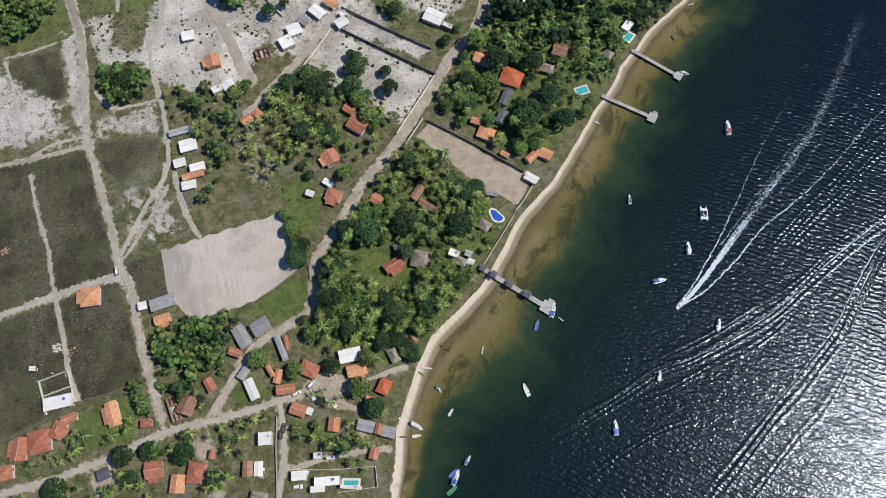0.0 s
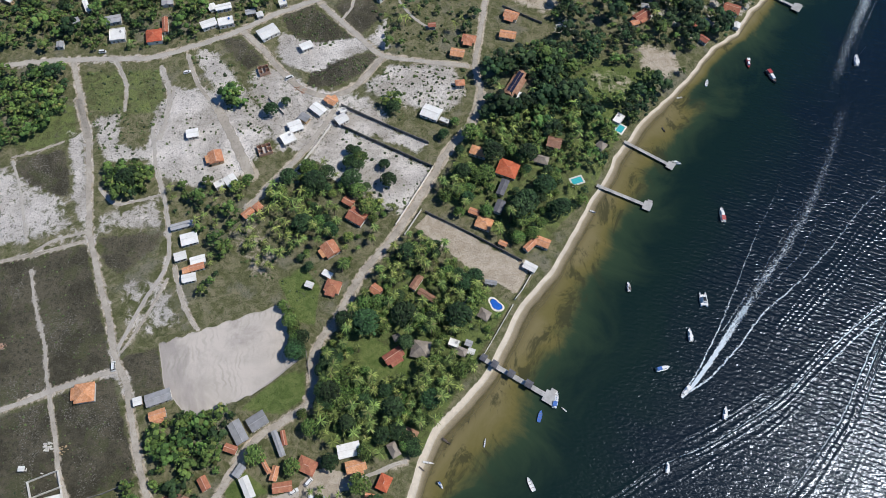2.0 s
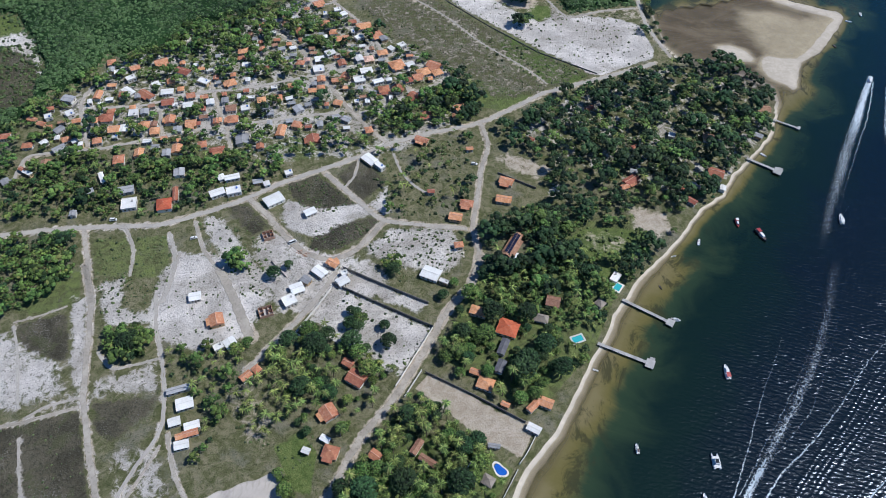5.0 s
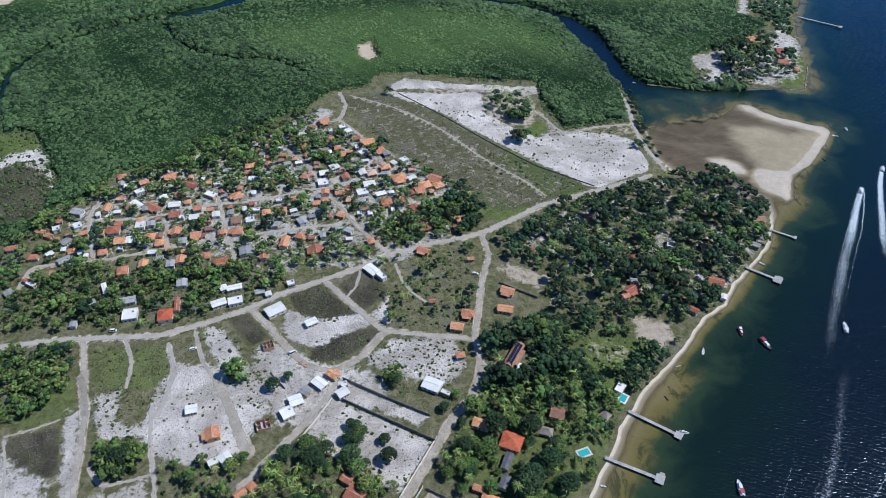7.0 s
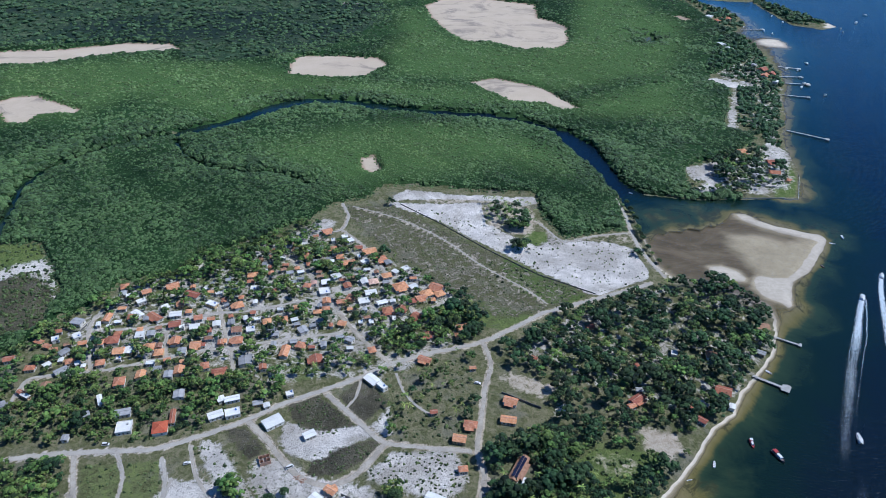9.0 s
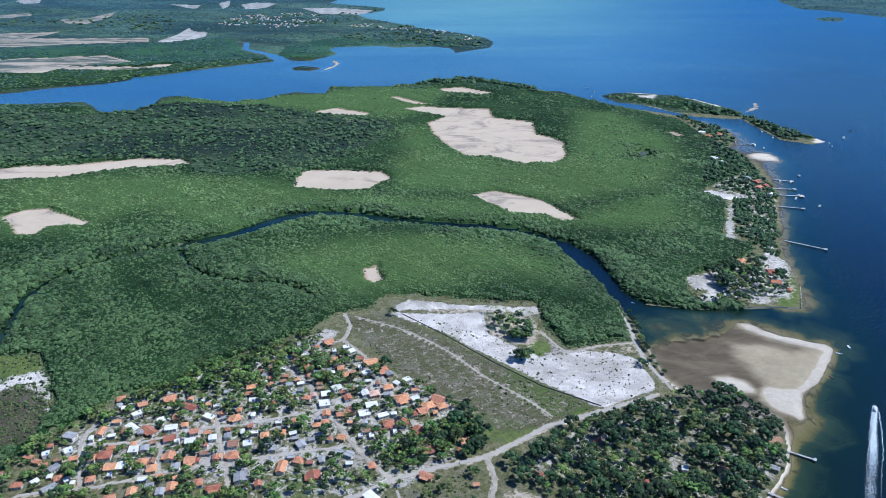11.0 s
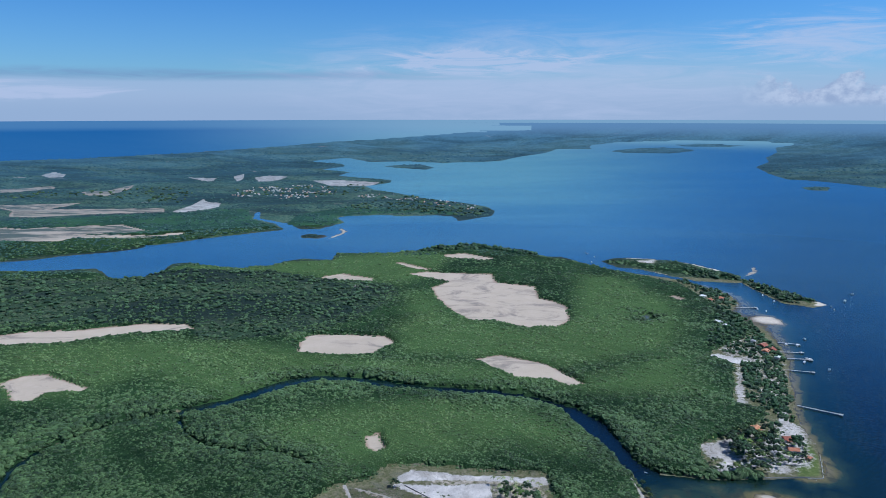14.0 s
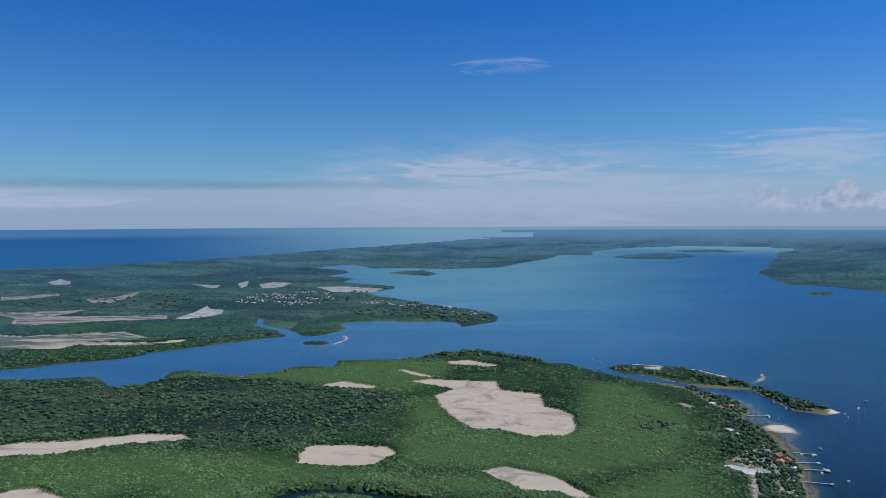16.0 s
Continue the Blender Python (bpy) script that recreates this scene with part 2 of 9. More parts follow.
M = {
    "orange": tiles("orange_clay_tiles", (0.56, 0.235, 0.115), (0.68, 0.36, 0.215)),
    "rust": tiles("weathered_clay_tiles", (0.36, 0.125, 0.080), (0.46, 0.20, 0.12)),
    "red": tiles("red_clay_tiles", (0.46, 0.09, 0.05), (0.50, 0.14, 0.08)),
    "brown": tiles("brown_clay_tiles", (0.30, 0.16, 0.10), (0.42, 0.25, 0.17)),
    "pink": tiles("pale_clay_tiles", (0.60, 0.36, 0.28), (0.68, 0.46, 0.36)),
    "white": worn("white_roof_sheet", (0.80, 0.79, 0.76), (0.70, 0.68, 0.63), 1.5, 0.3, 0.6, 0.1),
    "grey": worn("fibre_cement_sheet", (0.36, 0.36, 0.37), (0.26, 0.26, 0.26), 2.0, 0.35, 0.85, 0.3, vary=0.5),
    "dark": worn("dark_roof_sheet", (0.10, 0.10, 0.115), (0.16, 0.16, 0.17), 2.0, 0.35, 0.7, 0.3),
    "thatch": worn("grey_palm_thatch", (0.34, 0.29, 0.24), (0.22, 0.19, 0.16), 7.0, 0.5, 0.95, 0.9),
    "plaster": worn("limewashed_plaster", (0.78, 0.75, 0.68), (0.66, 0.62, 0.55), 2.5, 0.5, 0.9, 0.15, vary=0.3),
    "ochre": worn("ochre_plaster", (0.62, 0.45, 0.25), (0.52, 0.38, 0.22), 2.5, 0.5, 0.9, 0.15, vary=0.3),
    "block": worn("bare_brickwork", (0.42, 0.23, 0.15), (0.48, 0.36, 0.28), 4.0, 0.7, 0.95, 0.5),
    "concrete": worn("weathered_concrete", (0.46, 0.45, 0.43), (0.34, 0.33, 0.31), 2.5, 0.4, 0.9, 0.3),
    "dark_wall": worn("mossy_masonry", (0.15, 0.145, 0.135), (0.24, 0.23, 0.21), 2.5, 0.4, 0.95, 0.4),
    "wood": worn("weathered_timber", (0.33, 0.27, 0.21), (0.22, 0.18, 0.14), 5.0, 0.6, 0.85, 0.4),
    "bark": worn("grey_bark", (0.20, 0.16, 0.12), (0.13, 0.10, 0.075), 5.0, 0.8, 0.95, 0.8),
    "glass": worn("dark_window_glass", (0.03, 0.035, 0.04), (0.045, 0.05, 0.055), 1.0, 0.5, 0.1, 0.0, 0.6),
    "gel": worn("white_gelcoat", (0.80, 0.80, 0.79), (0.72, 0.72, 0.70), 3.0, 0.7, 0.3, 0.0, 0.5, 0.1),
    "blue_paint": worn("blue_boat_paint", (0.04, 0.14, 0.50), (0.06, 0.18, 0.45), 3.0, 0.7, 0.4, 0.0, 0.5, 0.1),
    "red_paint": worn("red_boat_paint", (0.42, 0.05, 0.05), (0.36, 0.07, 0.06), 3.0, 0.7, 0.4, 0.0, 0.5, 0.1),
    "green_paint": worn("green_boat_paint", (0.03, 0.26, 0.13), (0.05, 0.22, 0.12), 3.0, 0.7, 0.4, 0.0, 0.5, 0.1),
    "dark_paint": worn("dark_hull_paint", (0.09, 0.07, 0.07), (0.13, 0.10, 0.09), 3.0, 0.7, 0.5, 0.0, 0.5, 0.1),
    "metal": worn("grey_metal", (0.45, 0.46, 0.47), (0.38, 0.38, 0.39), 3.0, 0.7, 0.35, 0.0, 0.5, 0.1, 0.8),
    "rubber": worn("black_rubber", (0.02, 0.02, 0.02), (0.03, 0.03, 0.03), 3.0, 0.7, 0.8, 0.0),
    "solar": worn("solar_cells", (0.015, 0.02, 0.05), (0.025, 0.03, 0.06), 0.5, 0.7, 0.15, 0.0, 0.6),
    "pool_tile": worn("pool_water_tiles", (0.02, 0.10, 0.45), (0.03, 0.14, 0.55), 1.0, 0.7, 0.08, 0.05, 0.5),
    "pool_teal": worn("teal_pool_water", (0.05, 0.42, 0.45), (0.07, 0.48, 0.52), 1.0, 0.7, 0.08, 0.05, 0.5),
    "leaf": foliage("broad_leaves", (0.008, 0.025, 0.008), (0.135, 0.212, 0.050), (0.20, 0.20, 0.06)),
    "leaf_dark": foliage("dark_leaves", (0.006, 0.018, 0.008), (0.052, 0.096, 0.034)),
    "palm": foliage("palm_fronds", (0.022, 0.050, 0.014), (0.275, 0.345, 0.088), (0.28, 0.25, 0.10), 0.5),
    "mangrove": foliage("mangrove_leaves", (0.008, 0.028, 0.010), (0.088, 0.160, 0.054), broad=0.45),
    "far_leaf": foliage("far_leaves", (0.022, 0.050, 0.034), (0.060, 0.112, 0.062), hazy=True),
    "heath_leaf": foliage("heath_leaves", (0.012, 0.034, 0.014), (0.056, 0.108, 0.042)),
    "bush": foliage("bush_leaves", (0.020, 0.034, 0.014), (0.100, 0.125, 0.042)),
}

# ground: cover masks laid on the sheet choose between soils and growth
def soil(name, hazy):
    g = 1.8 if hazy else 1.0  # growth colours scaled up on the far shore
    mt, k, b, o = material(name, 0.95, 0.12)
    p = k.pos()
    ca, cb = k.n("Attribute", attribute_name="cover_a"), k.n("Attribute", attribute_name="cover_b")
    sa, sb = k.n("SeparateColor"), k.n("SeparateColor")
    k.put(sa.inputs[0], ca.outputs["Color"])
    k.put(sb.inputs[0], cb.outputs["Color"])
    n_fine, n_mid, n_big, n_huge = (k.noise(p, 1.3, 5.0, 0.75), k.noise(p, 0.20, 7.0, 0.72, 0.7), k.noise(p, 0.045, 6.0, 0.65), k.noise(p, 0.008, 4.0, 0.6))
    tuft = k.noise(p, 0.55, 6.0, 0.8, 0.3)
    speck = k.n("TexVoronoi", feature="F1")
    k.put(speck.inputs["Vector"], p)
    speck.inputs["Scale"].default_value = 0.6
    dots = k.ramp(k.m("ADD", speck.outputs[0], k.m("MULTIPLY", k.m("SUBTRACT", n_mid, 0.5), 1.4)), 0.30, 0.16)

    def part_of(mask, lo=0.36, hi=0.60, amp=1.0, src=None):
        v = k.m("ADD", mask, k.m("MULTIPLY", k.m("SUBTRACT", src or n_mid, 0.5), amp))
        return k.ramp(v, lo, hi)

    col = k.mix(k.ramp(n_mid, 0.36, 0.66), (0.098, 0.108, 0.043), (0.235, 0.212, 0.128))
    col = k.mix(k.m("MULTIPLY", k.ramp(n_big, 0.52, 0.66), 0.6), col, (0.21, 0.195, 0.155))
    col = k.mix(k.m("MULTIPLY", k.ramp(tuft, 0.50, 0.68), 0.8), col, (0.034, 0.044, 0.017))
    lush = k.mix(k.ramp(n_mid, 0.35, 0.7), (0.088, 0.132, 0.034), (0.180, 0.210, 0.072))
    lush = k.mix(k.m("MULTIPLY", k.ramp(tuft, 0.52, 0.70), 0.7), lush, (0.034, 0.056, 0.018))
    col = k.mix(part_of(ca.outputs["Alpha"], 0.3, 0.55), col, lush)
    scrub = k.mix(k.ramp(n_big, 0.38, 0.62), (0.060, 0.054, 0.036), (0.128, 0.114, 0.078))
    scrub = k.mix(k.ramp(tuft, 0.45, 0.72), scrub, (0.030, 0.031, 0.020))
    scrub = k.mix(k.m("MULTIPLY", k.ramp(k.noise(p, 0.09, 5.0, 0.7, 0.8), 0.50, 0.64), 0.7), scrub, (0.082, 0.088, 0.040))
    flecks = k.m("MULTIPLY", k.ramp(n_fine, 0.50, 0.66), k.ramp(k.noise(k.scaled(p, (1.0, 0.45, 1.0), 0.25), 0.06, 6.0, 0.75, 1.0), 0.50, 0.62, 0.15, 1.0))
    scrub = k.mix(k.m("MULTIPLY", flecks, 0.85), scrub, (0.30, 0.28, 0.25))
    col = k.mix(part_of(sa.outputs[2], 0.28, 0.60, 1.5), col, scrub)
    dirt = k.mix(k.ramp(n_mid, 0.35, 0.65), (0.40, 0.33, 0.245), (0.52, 0.45, 0.36))
    dirt = k.mix(k.m("MULTIPLY", k.ramp(tuft, 0.56, 0.70), 0.6), dirt, (0.12, 0.105, 0.065))
    col = k.mix(part_of(sb.outputs[1], 0.34, 0.62, 1.1), col, dirt)
    white = k.mix(k.ramp(n_big, 0.34, 0.66), (0.76, 0.705, 0.645), (0.50, 0.46, 0.415))
    white = k.mix(k.m("MULTIPLY", k.ramp(k.noise(p, 0.025, 6.0, 0.7, 1.0), 0.46, 0.62), 0.65), white, (0.34, 0.30, 0.25))
    white = k.mix(k.m("MULTIPLY", k.ramp(n_fine, 0.50, 0.70), k.ramp(sa.outputs[0], 1.0, 0.7, 0.28, 0.55)), white, (0.20, 0.19, 0.165))
    cover = k.m("MULTIPLY", k.ramp(sa.outputs[0], 1.05, 0.7, 0.25, 1.0), k.m("MAXIMUM", k.ramp(tuft, 0.55, 0.66), k.m("MULTIPLY", dots, 0.55)))
    white = k.mix(k.m("MULTIPLY", cover, 0.9), white, (0.042, 0.046, 0.03))
    col = k.mix(part_of(k.m("ADD", sa.outputs[0], k.m("MULTIPLY", k.m("SUBTRACT", n_big, 0.5), 0.9)), 0.36, 0.62, 1.3), col, white)
    pan = k.mix(k.ramp(k.noise(p, 0.03, 5.0, 0.65, 0.8), 0.38, 0.65), (0.49, 0.44, 0.39), (0.37, 0.335, 0.295))
    pan = k.mix(k.m("MULTIPLY", k.ramp(k.noise(p, 0.010, 6.0, 0.7, 1.2), 0.48, 0.60), 0.6), pan, (0.25, 0.225, 0.21))
    rake = k.n("TexWave", wave_type="BANDS", bands_direction="DIAGONAL")
    k.put(rake.inputs["Vector"], k.scaled(p, (1, 1, 0), 0.7))
    rake.inputs["Scale"].default_value = 0.16
    rake.inputs["Distortion"].default_value = 26.0
    rake.inputs["Detail"].default_value = 4.0
    rake.inputs["Detail Scale"].default_value = 0.16
    rake.inputs["Detail Roughness"].default_value = 0.7
    pan = k.mix(k.m("MULTIPLY", k.m("MULTIPLY", k.ramp(rake.outputs[1], 0.45, 0.95), k.ramp(k.noise(p, 0.03, 4.0, 0.6), 0.44, 0.62)), 0.40), pan, (0.235, 0.225, 0.180))
    lie = k.n("SeparateXYZ")
    k.put(lie.inputs[0], p)
    dry = k.m("MAXIMUM", k.ramp(sa.outputs[1], 1.0, 1.08), k.ramp(lie.outputs[1], 380.0, 420.0))
    pan = k.mix(dry, pan, k.mix(0.75, pan, (0.53, 0.425, 0.305)))
    pan = k.mix(k.m("MULTIPLY", dry, k.m("MULTIPLY", k.ramp(k.noise(k.scaled(p, (0.6, 1.0, 1.0), 0.5), 0.016, 7.0, 0.72, 1.4), 0.50, 0.66), 0.75)), pan, (0.215, 0.185, 0.16))
    rimmed = k.ramp(sa.outputs[1], 1.07, 0.55, 0.0, 0.8)
    flats = k.ramp(sa.outputs[1], 1.2, 1.26)
    pan = k.mix(k.m("MULTIPLY", flats, k.ramp(k.noise(k.scaled(p, (0.3, 1.0, 1.0), 0.1), 0.014, 6.0, 0.7, 0.8), 0.44, 0.58, 0.0, 0.95)), pan, (0.085, 0.105, 0.080))
    pan = k.mix(k.m("MULTIPLY", rimmed, dry), pan, (0.30, 0.20, 0.14))
    col = k.mix(part_of(sa.outputs[1], 0.42, 0.50, 0.3), col, pan)
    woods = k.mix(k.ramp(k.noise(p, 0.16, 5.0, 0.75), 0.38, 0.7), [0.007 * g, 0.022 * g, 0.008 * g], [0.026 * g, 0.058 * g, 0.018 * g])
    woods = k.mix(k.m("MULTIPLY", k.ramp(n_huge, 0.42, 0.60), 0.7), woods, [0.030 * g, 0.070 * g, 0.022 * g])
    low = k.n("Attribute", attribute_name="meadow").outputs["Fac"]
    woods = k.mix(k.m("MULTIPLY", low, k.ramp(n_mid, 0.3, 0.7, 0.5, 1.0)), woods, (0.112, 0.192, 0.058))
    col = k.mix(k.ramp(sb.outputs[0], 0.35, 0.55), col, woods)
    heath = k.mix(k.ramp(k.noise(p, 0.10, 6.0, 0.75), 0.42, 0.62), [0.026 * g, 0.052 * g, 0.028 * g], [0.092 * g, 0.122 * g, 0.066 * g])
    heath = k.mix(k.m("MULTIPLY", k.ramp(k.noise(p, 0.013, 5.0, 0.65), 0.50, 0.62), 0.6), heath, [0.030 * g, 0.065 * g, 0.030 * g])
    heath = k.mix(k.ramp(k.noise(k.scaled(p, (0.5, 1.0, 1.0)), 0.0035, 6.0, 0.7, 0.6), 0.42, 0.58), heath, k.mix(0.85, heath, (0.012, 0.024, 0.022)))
    heath = k.mix(k.ramp(k.noise(k.scaled(p, (0.35, 1.0, 1.0), 0.15), 0.0075, 5.0, 0.6), 0.66, 0.70), heath, (0.44, 0.38, 0.33))
    col = k.mix(part_of(sb.outputs[2], 0.3, 0.5, 0.5), col, heath)
    strand = k.mix(k.ramp(n_mid, 0.3, 0.7), (0.66, 0.585, 0.475), (0.53, 0.465, 0.37))
    strand = k.mix(k.m("MULTIPLY", k.ramp(n_fine, 0.56, 0.72), 0.22), strand, (0.20, 0.165, 0.12))
    strand = k.mix(k.m("MULTIPLY", k.ramp(k.noise(p, 0.035, 6.0, 0.7, 1.0), 0.46, 0.66), 0.35), strand, (0.40, 0.345, 0.275))
    col = k.mix(part_of(cb.outputs["Alpha"], 0.4, 0.6, 0.3), col, strand)
    wet = k.n("Attribute", attribute_name="wet").outputs["Fac"]
    ooze = k.mix(k.ramp(k.noise(k.scaled(p, (0.5, 1.0, 1.0), 0.6), 0.028, 7.0, 0.72, 1.6), 0.38, 0.62), (0.072, 0.058, 0.050), (0.150, 0.122, 0.100))
    col = k.mix(wet, col, ooze)
    k.put(b.inputs["Base Color"], col)
    bump(k, b, k.m("MULTIPLY", k.m("ADD", n_fine, k.m("MULTIPLY", tuft, 1.6)), k.ramp(k.m("MAXIMUM", cb.outputs["Alpha"], sa.outputs[1]), 0.2, 0.7, 1.0, 0.12)), 0.9, 0.7)
    # distance haze laid over the soil as emission
    if hazy:
        haze_glow(k, b, o, (0.046, 0.118, 0.178), (0.086, 0.198, 0.305), (0.17, 0.31, 0.49))
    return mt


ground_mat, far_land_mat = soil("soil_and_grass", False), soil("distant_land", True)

# road sand
road_mat, k, b, o = material("packed_sand_road", 0.95, 0.15)
p = k.pos()
col = k.mix(k.ramp(k.noise(p, 0.12, 5.0), 0.35, 0.65), (0.420, 0.375, 0.315), (0.310, 0.276, 0.230))
col = k.mix(k.m("MULTIPLY", k.ramp(k.noise(p, 0.7, 6.0, 0.75), 0.48, 0.68), 0.65), col, (0.17, 0.145, 0.105))
isl = k.n("ObjectInfo").outputs["Random"]
col = k.mix(k.m("MULTIPLY", isl, 0.6), col, (0.42, 0.395, 0.36))
k.put(b.inputs["Base Color"], col)
bump(k, b, k.noise(p, 1.2, 4.0), 0.4, 0.2)
worn_in = k.n("Attribute", attribute_name="worn_in").outputs["Fac"]
bare = k.m("ADD", worn_in, k.m("MULTIPLY", k.m("SUBTRACT", k.noise(p, 0.42, 6.0, 0.72, 0.4), 0.5), 1.5))
gap = k.n("BsdfTransparent")
mx = k.n("MixShader")
k.put(mx.inputs[0], k.ramp(bare, 0.30, 0.52))
k.put(mx.inputs[1], gap.outputs[0])
k.put(mx.inputs[2], b.outputs[0])
k.put(o.inputs[0], mx.outputs[0])

# sea: deep water with wind ripples, clearer over the shallows, painted paler by haze far out in the bay
def sea(name, hazy):
    mt, k, b, o = material(name, 0.21, 0.56)
    b.inputs["IOR"].default_value = 1.33
    b.inputs["Specular Tint"].default_value = (0.74, 0.84, 1.0, 1)
    p = k.pos()
    dep = k.n("Attribute", attribute_name="depth").outputs["Fac"]
    bay = k.n("Attribute", attribute_name="open_bay").outputs["Fac"]
    murk = k.noise(p, 0.022, 6.0, 0.65, 1.0)
    d2 = k.m("ADD", dep, k.m("MULTIPLY", k.m("SUBTRACT", murk, 0.5), k.ramp(dep, 0.03, 0.35, 0.25, 1.3)))
    col = k.mix(k.ramp(d2, 0.10, 0.60), (0.180, 0.150, 0.070), (0.128, 0.110, 0.034))
    col = k.mix(k.ramp(d2, 0.50, 0.90), col, (0.026, 0.046, 0.022))
    col = k.mix(k.ramp(d2, 0.80, 1.45), col, (0.0040, 0.0142, 0.0108))
    col = k.mix(k.ramp(d2, 1.4, 2.5), col, (0.0028, 0.0078, 0.0130))
    weed = k.m("MULTIPLY", k.ramp(k.noise(k.scaled(p, (1.0, 0.6, 1.0), 0.6), 0.055, 6.0, 0.68, 1.2), 0.50, 0.60), k.m("MULTIPLY", k.ramp(dep, 0.08, 0.25), k.ramp(dep, 1.15, 0.75)))
    col = k.mix(k.m("MULTIPLY", weed, 0.75), col, (0.034, 0.036, 0.016))
    # haze and sky reflection of the far bay, mixed into the base colour
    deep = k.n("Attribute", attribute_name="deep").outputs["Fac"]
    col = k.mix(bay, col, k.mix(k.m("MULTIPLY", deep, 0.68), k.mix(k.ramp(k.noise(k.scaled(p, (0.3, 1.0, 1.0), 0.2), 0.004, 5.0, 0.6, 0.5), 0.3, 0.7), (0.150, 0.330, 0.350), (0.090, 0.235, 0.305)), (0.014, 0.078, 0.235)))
    k.put(b.inputs["Base Color"], col)
    chop = k.n("TexWave", wave_type="BANDS", bands_direction="Y")
    k.put(chop.inputs["Vector"], k.scaled(p, (1, 1, 1), 0.35))
    chop.inputs["Scale"].default_value = 0.12
    chop.inputs["Distortion"].default_value = 7.0
    chop.inputs["Detail"].default_value = 2.0
    chop.inputs["Detail Scale"].default_value = 1.6
    chop.inputs["Detail Roughness"].default_value = 0.62
    rip = k.m("ADD", k.m("MULTIPLY", chop.outputs[1], 0.60), k.m("ADD", k.m("MULTIPLY", k.noise(k.scaled(p, (0.55, 1.0, 1.0), 0.5), 0.58, 2.0, 0.5), 1.65), k.m("MULTIPLY", k.noise(k.scaled(p, (0.5, 1.0, 1.0), 0.4), 1.4, 2.0, 0.5), 0.6)))
    lee = k.m("MULTIPLY", k.ramp(d2, 0.85, 2.1, 0.05, 1.0), k.ramp(k.noise(k.scaled(p, (0.4, 1.0, 1.0), 0.9), 0.018, 4.0, 0.6, 0.6), 0.3, 0.7, 0.75, 1.25))
    bump(k, b, k.m("MULTIPLY", rip, lee), 1.0, 0.125)
    # haze over the far water, painted as emission that strengthens towards the horizon
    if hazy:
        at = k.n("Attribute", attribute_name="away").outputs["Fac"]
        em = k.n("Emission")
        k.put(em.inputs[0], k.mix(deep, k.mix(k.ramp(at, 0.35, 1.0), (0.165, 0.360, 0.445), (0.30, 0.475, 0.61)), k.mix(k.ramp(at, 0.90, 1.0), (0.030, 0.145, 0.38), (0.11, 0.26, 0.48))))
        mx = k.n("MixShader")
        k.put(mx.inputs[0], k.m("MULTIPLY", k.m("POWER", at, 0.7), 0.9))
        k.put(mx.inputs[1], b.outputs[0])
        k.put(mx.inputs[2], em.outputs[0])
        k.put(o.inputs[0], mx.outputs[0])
        return mt
    clear = k.n("BsdfTransparent")
    clear.inputs[0].default_value = (0.95, 0.93, 0.86, 1)
    mx = k.n("MixShader")
    k.put(mx.inputs[0], k.ramp(dep, 0.0, 0.30, 0.10, 1.0))
    k.put(mx.inputs[1], clear.outputs[0])
    k.put(mx.inputs[2], b.outputs[0])
    k.put(o.inputs[0], mx.outputs[0])
    return mt


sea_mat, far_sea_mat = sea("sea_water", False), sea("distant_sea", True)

# broken foam
foam_mat, k, b, o = material("sea_foam", 0.7, 0.3)
b.inputs["Base Color"].default_value = (0.70, 0.79, 0.85, 1)
p = k.pos()
den = k.n("Attribute", attribute_name="froth").outputs["Fac"]
lace = k.n("TexVoronoi", feature="DISTANCE_TO_EDGE")
k.put(lace.inputs["Vector"], p)
lace.inputs["Scale"].default_value = 0.62
f = k.m("ADD", k.m("MULTIPLY", k.noise(p, 1.1, 5.0, 0.8, 0.8), 1.0), k.ramp(lace.outputs[0], 0.25, 0.0, 0.0, 0.22))
f = k.ramp(k.m("ADD", f, k.m("MULTIPLY", k.m("SUBTRACT", den, 0.5), 0.75)), 0.66, 0.98)
gap = k.n("BsdfTransparent")
mx = k.n("MixShader")
k.put(mx.inputs[0], k.m("MULTIPLY", f, 0.75))
k.put(mx.inputs[1], gap.outputs[0])
k.put(mx.inputs[2], b.outputs[0])
k.put(o.inputs[0], mx.outputs[0])


# ---- the plan, in metres: x to the right, y ahead ----
COASTS, BARS, PATCHES, FORESTS, HEATHS, ROADS, CREEKS = [], [], [], [], [], [], []
south_beach = [(-11.9, -14.8), (-11.1, 3.0), (-9.2, 22.5), (-8.9, 32.3), (-4.3, 46.1), (0.0, 60.4), (6.0, 73.7), (21.4, 88.9), (30.5, 99.4), (49.1, 135), (54.2, 141), (66.4, 155), (72.9, 166), (82.8, 183), (91.4, 198), (99.9, 210), (107, 225), (116, 236), (127, 251), (147, 270), (148, 271), (160, 284), (177, 305), (194, 317), (205, 335), (215, 345), (234, 364), (245, 378), (231, 360), (245, 378), (254, 396), (261, 416), (262, 429), (254, 441), (242, 459), (221, 466), (198, 465), (192, 484), (192, 510), (192, 532)]
river_banks = [(191, 556), (189, 584), (184, 610), (176, 656), (161, 701), (147, 756), (114, 780), (81.5, 793), (41.2, 802), (0.1, 810), (-41.6, 820), (-77.4, 832), (-114, 842), (-142, 843), (-161, 833), (-186, 812), (-209, 792), (-235, 768), (-264, 754), (-277, 746), (-286, 759), (-273, 773), (-242, 791), (-215, 819), (-192, 844), (-166, 859), (-146, 867), (-117, 866), (-79.3, 855), (-42.6, 841), (0.2, 829), (42.1, 820), (83.5, 814), (116, 797), (147, 776), (169, 755), (188, 719), (197, 639), (203, 623), (215, 609)]
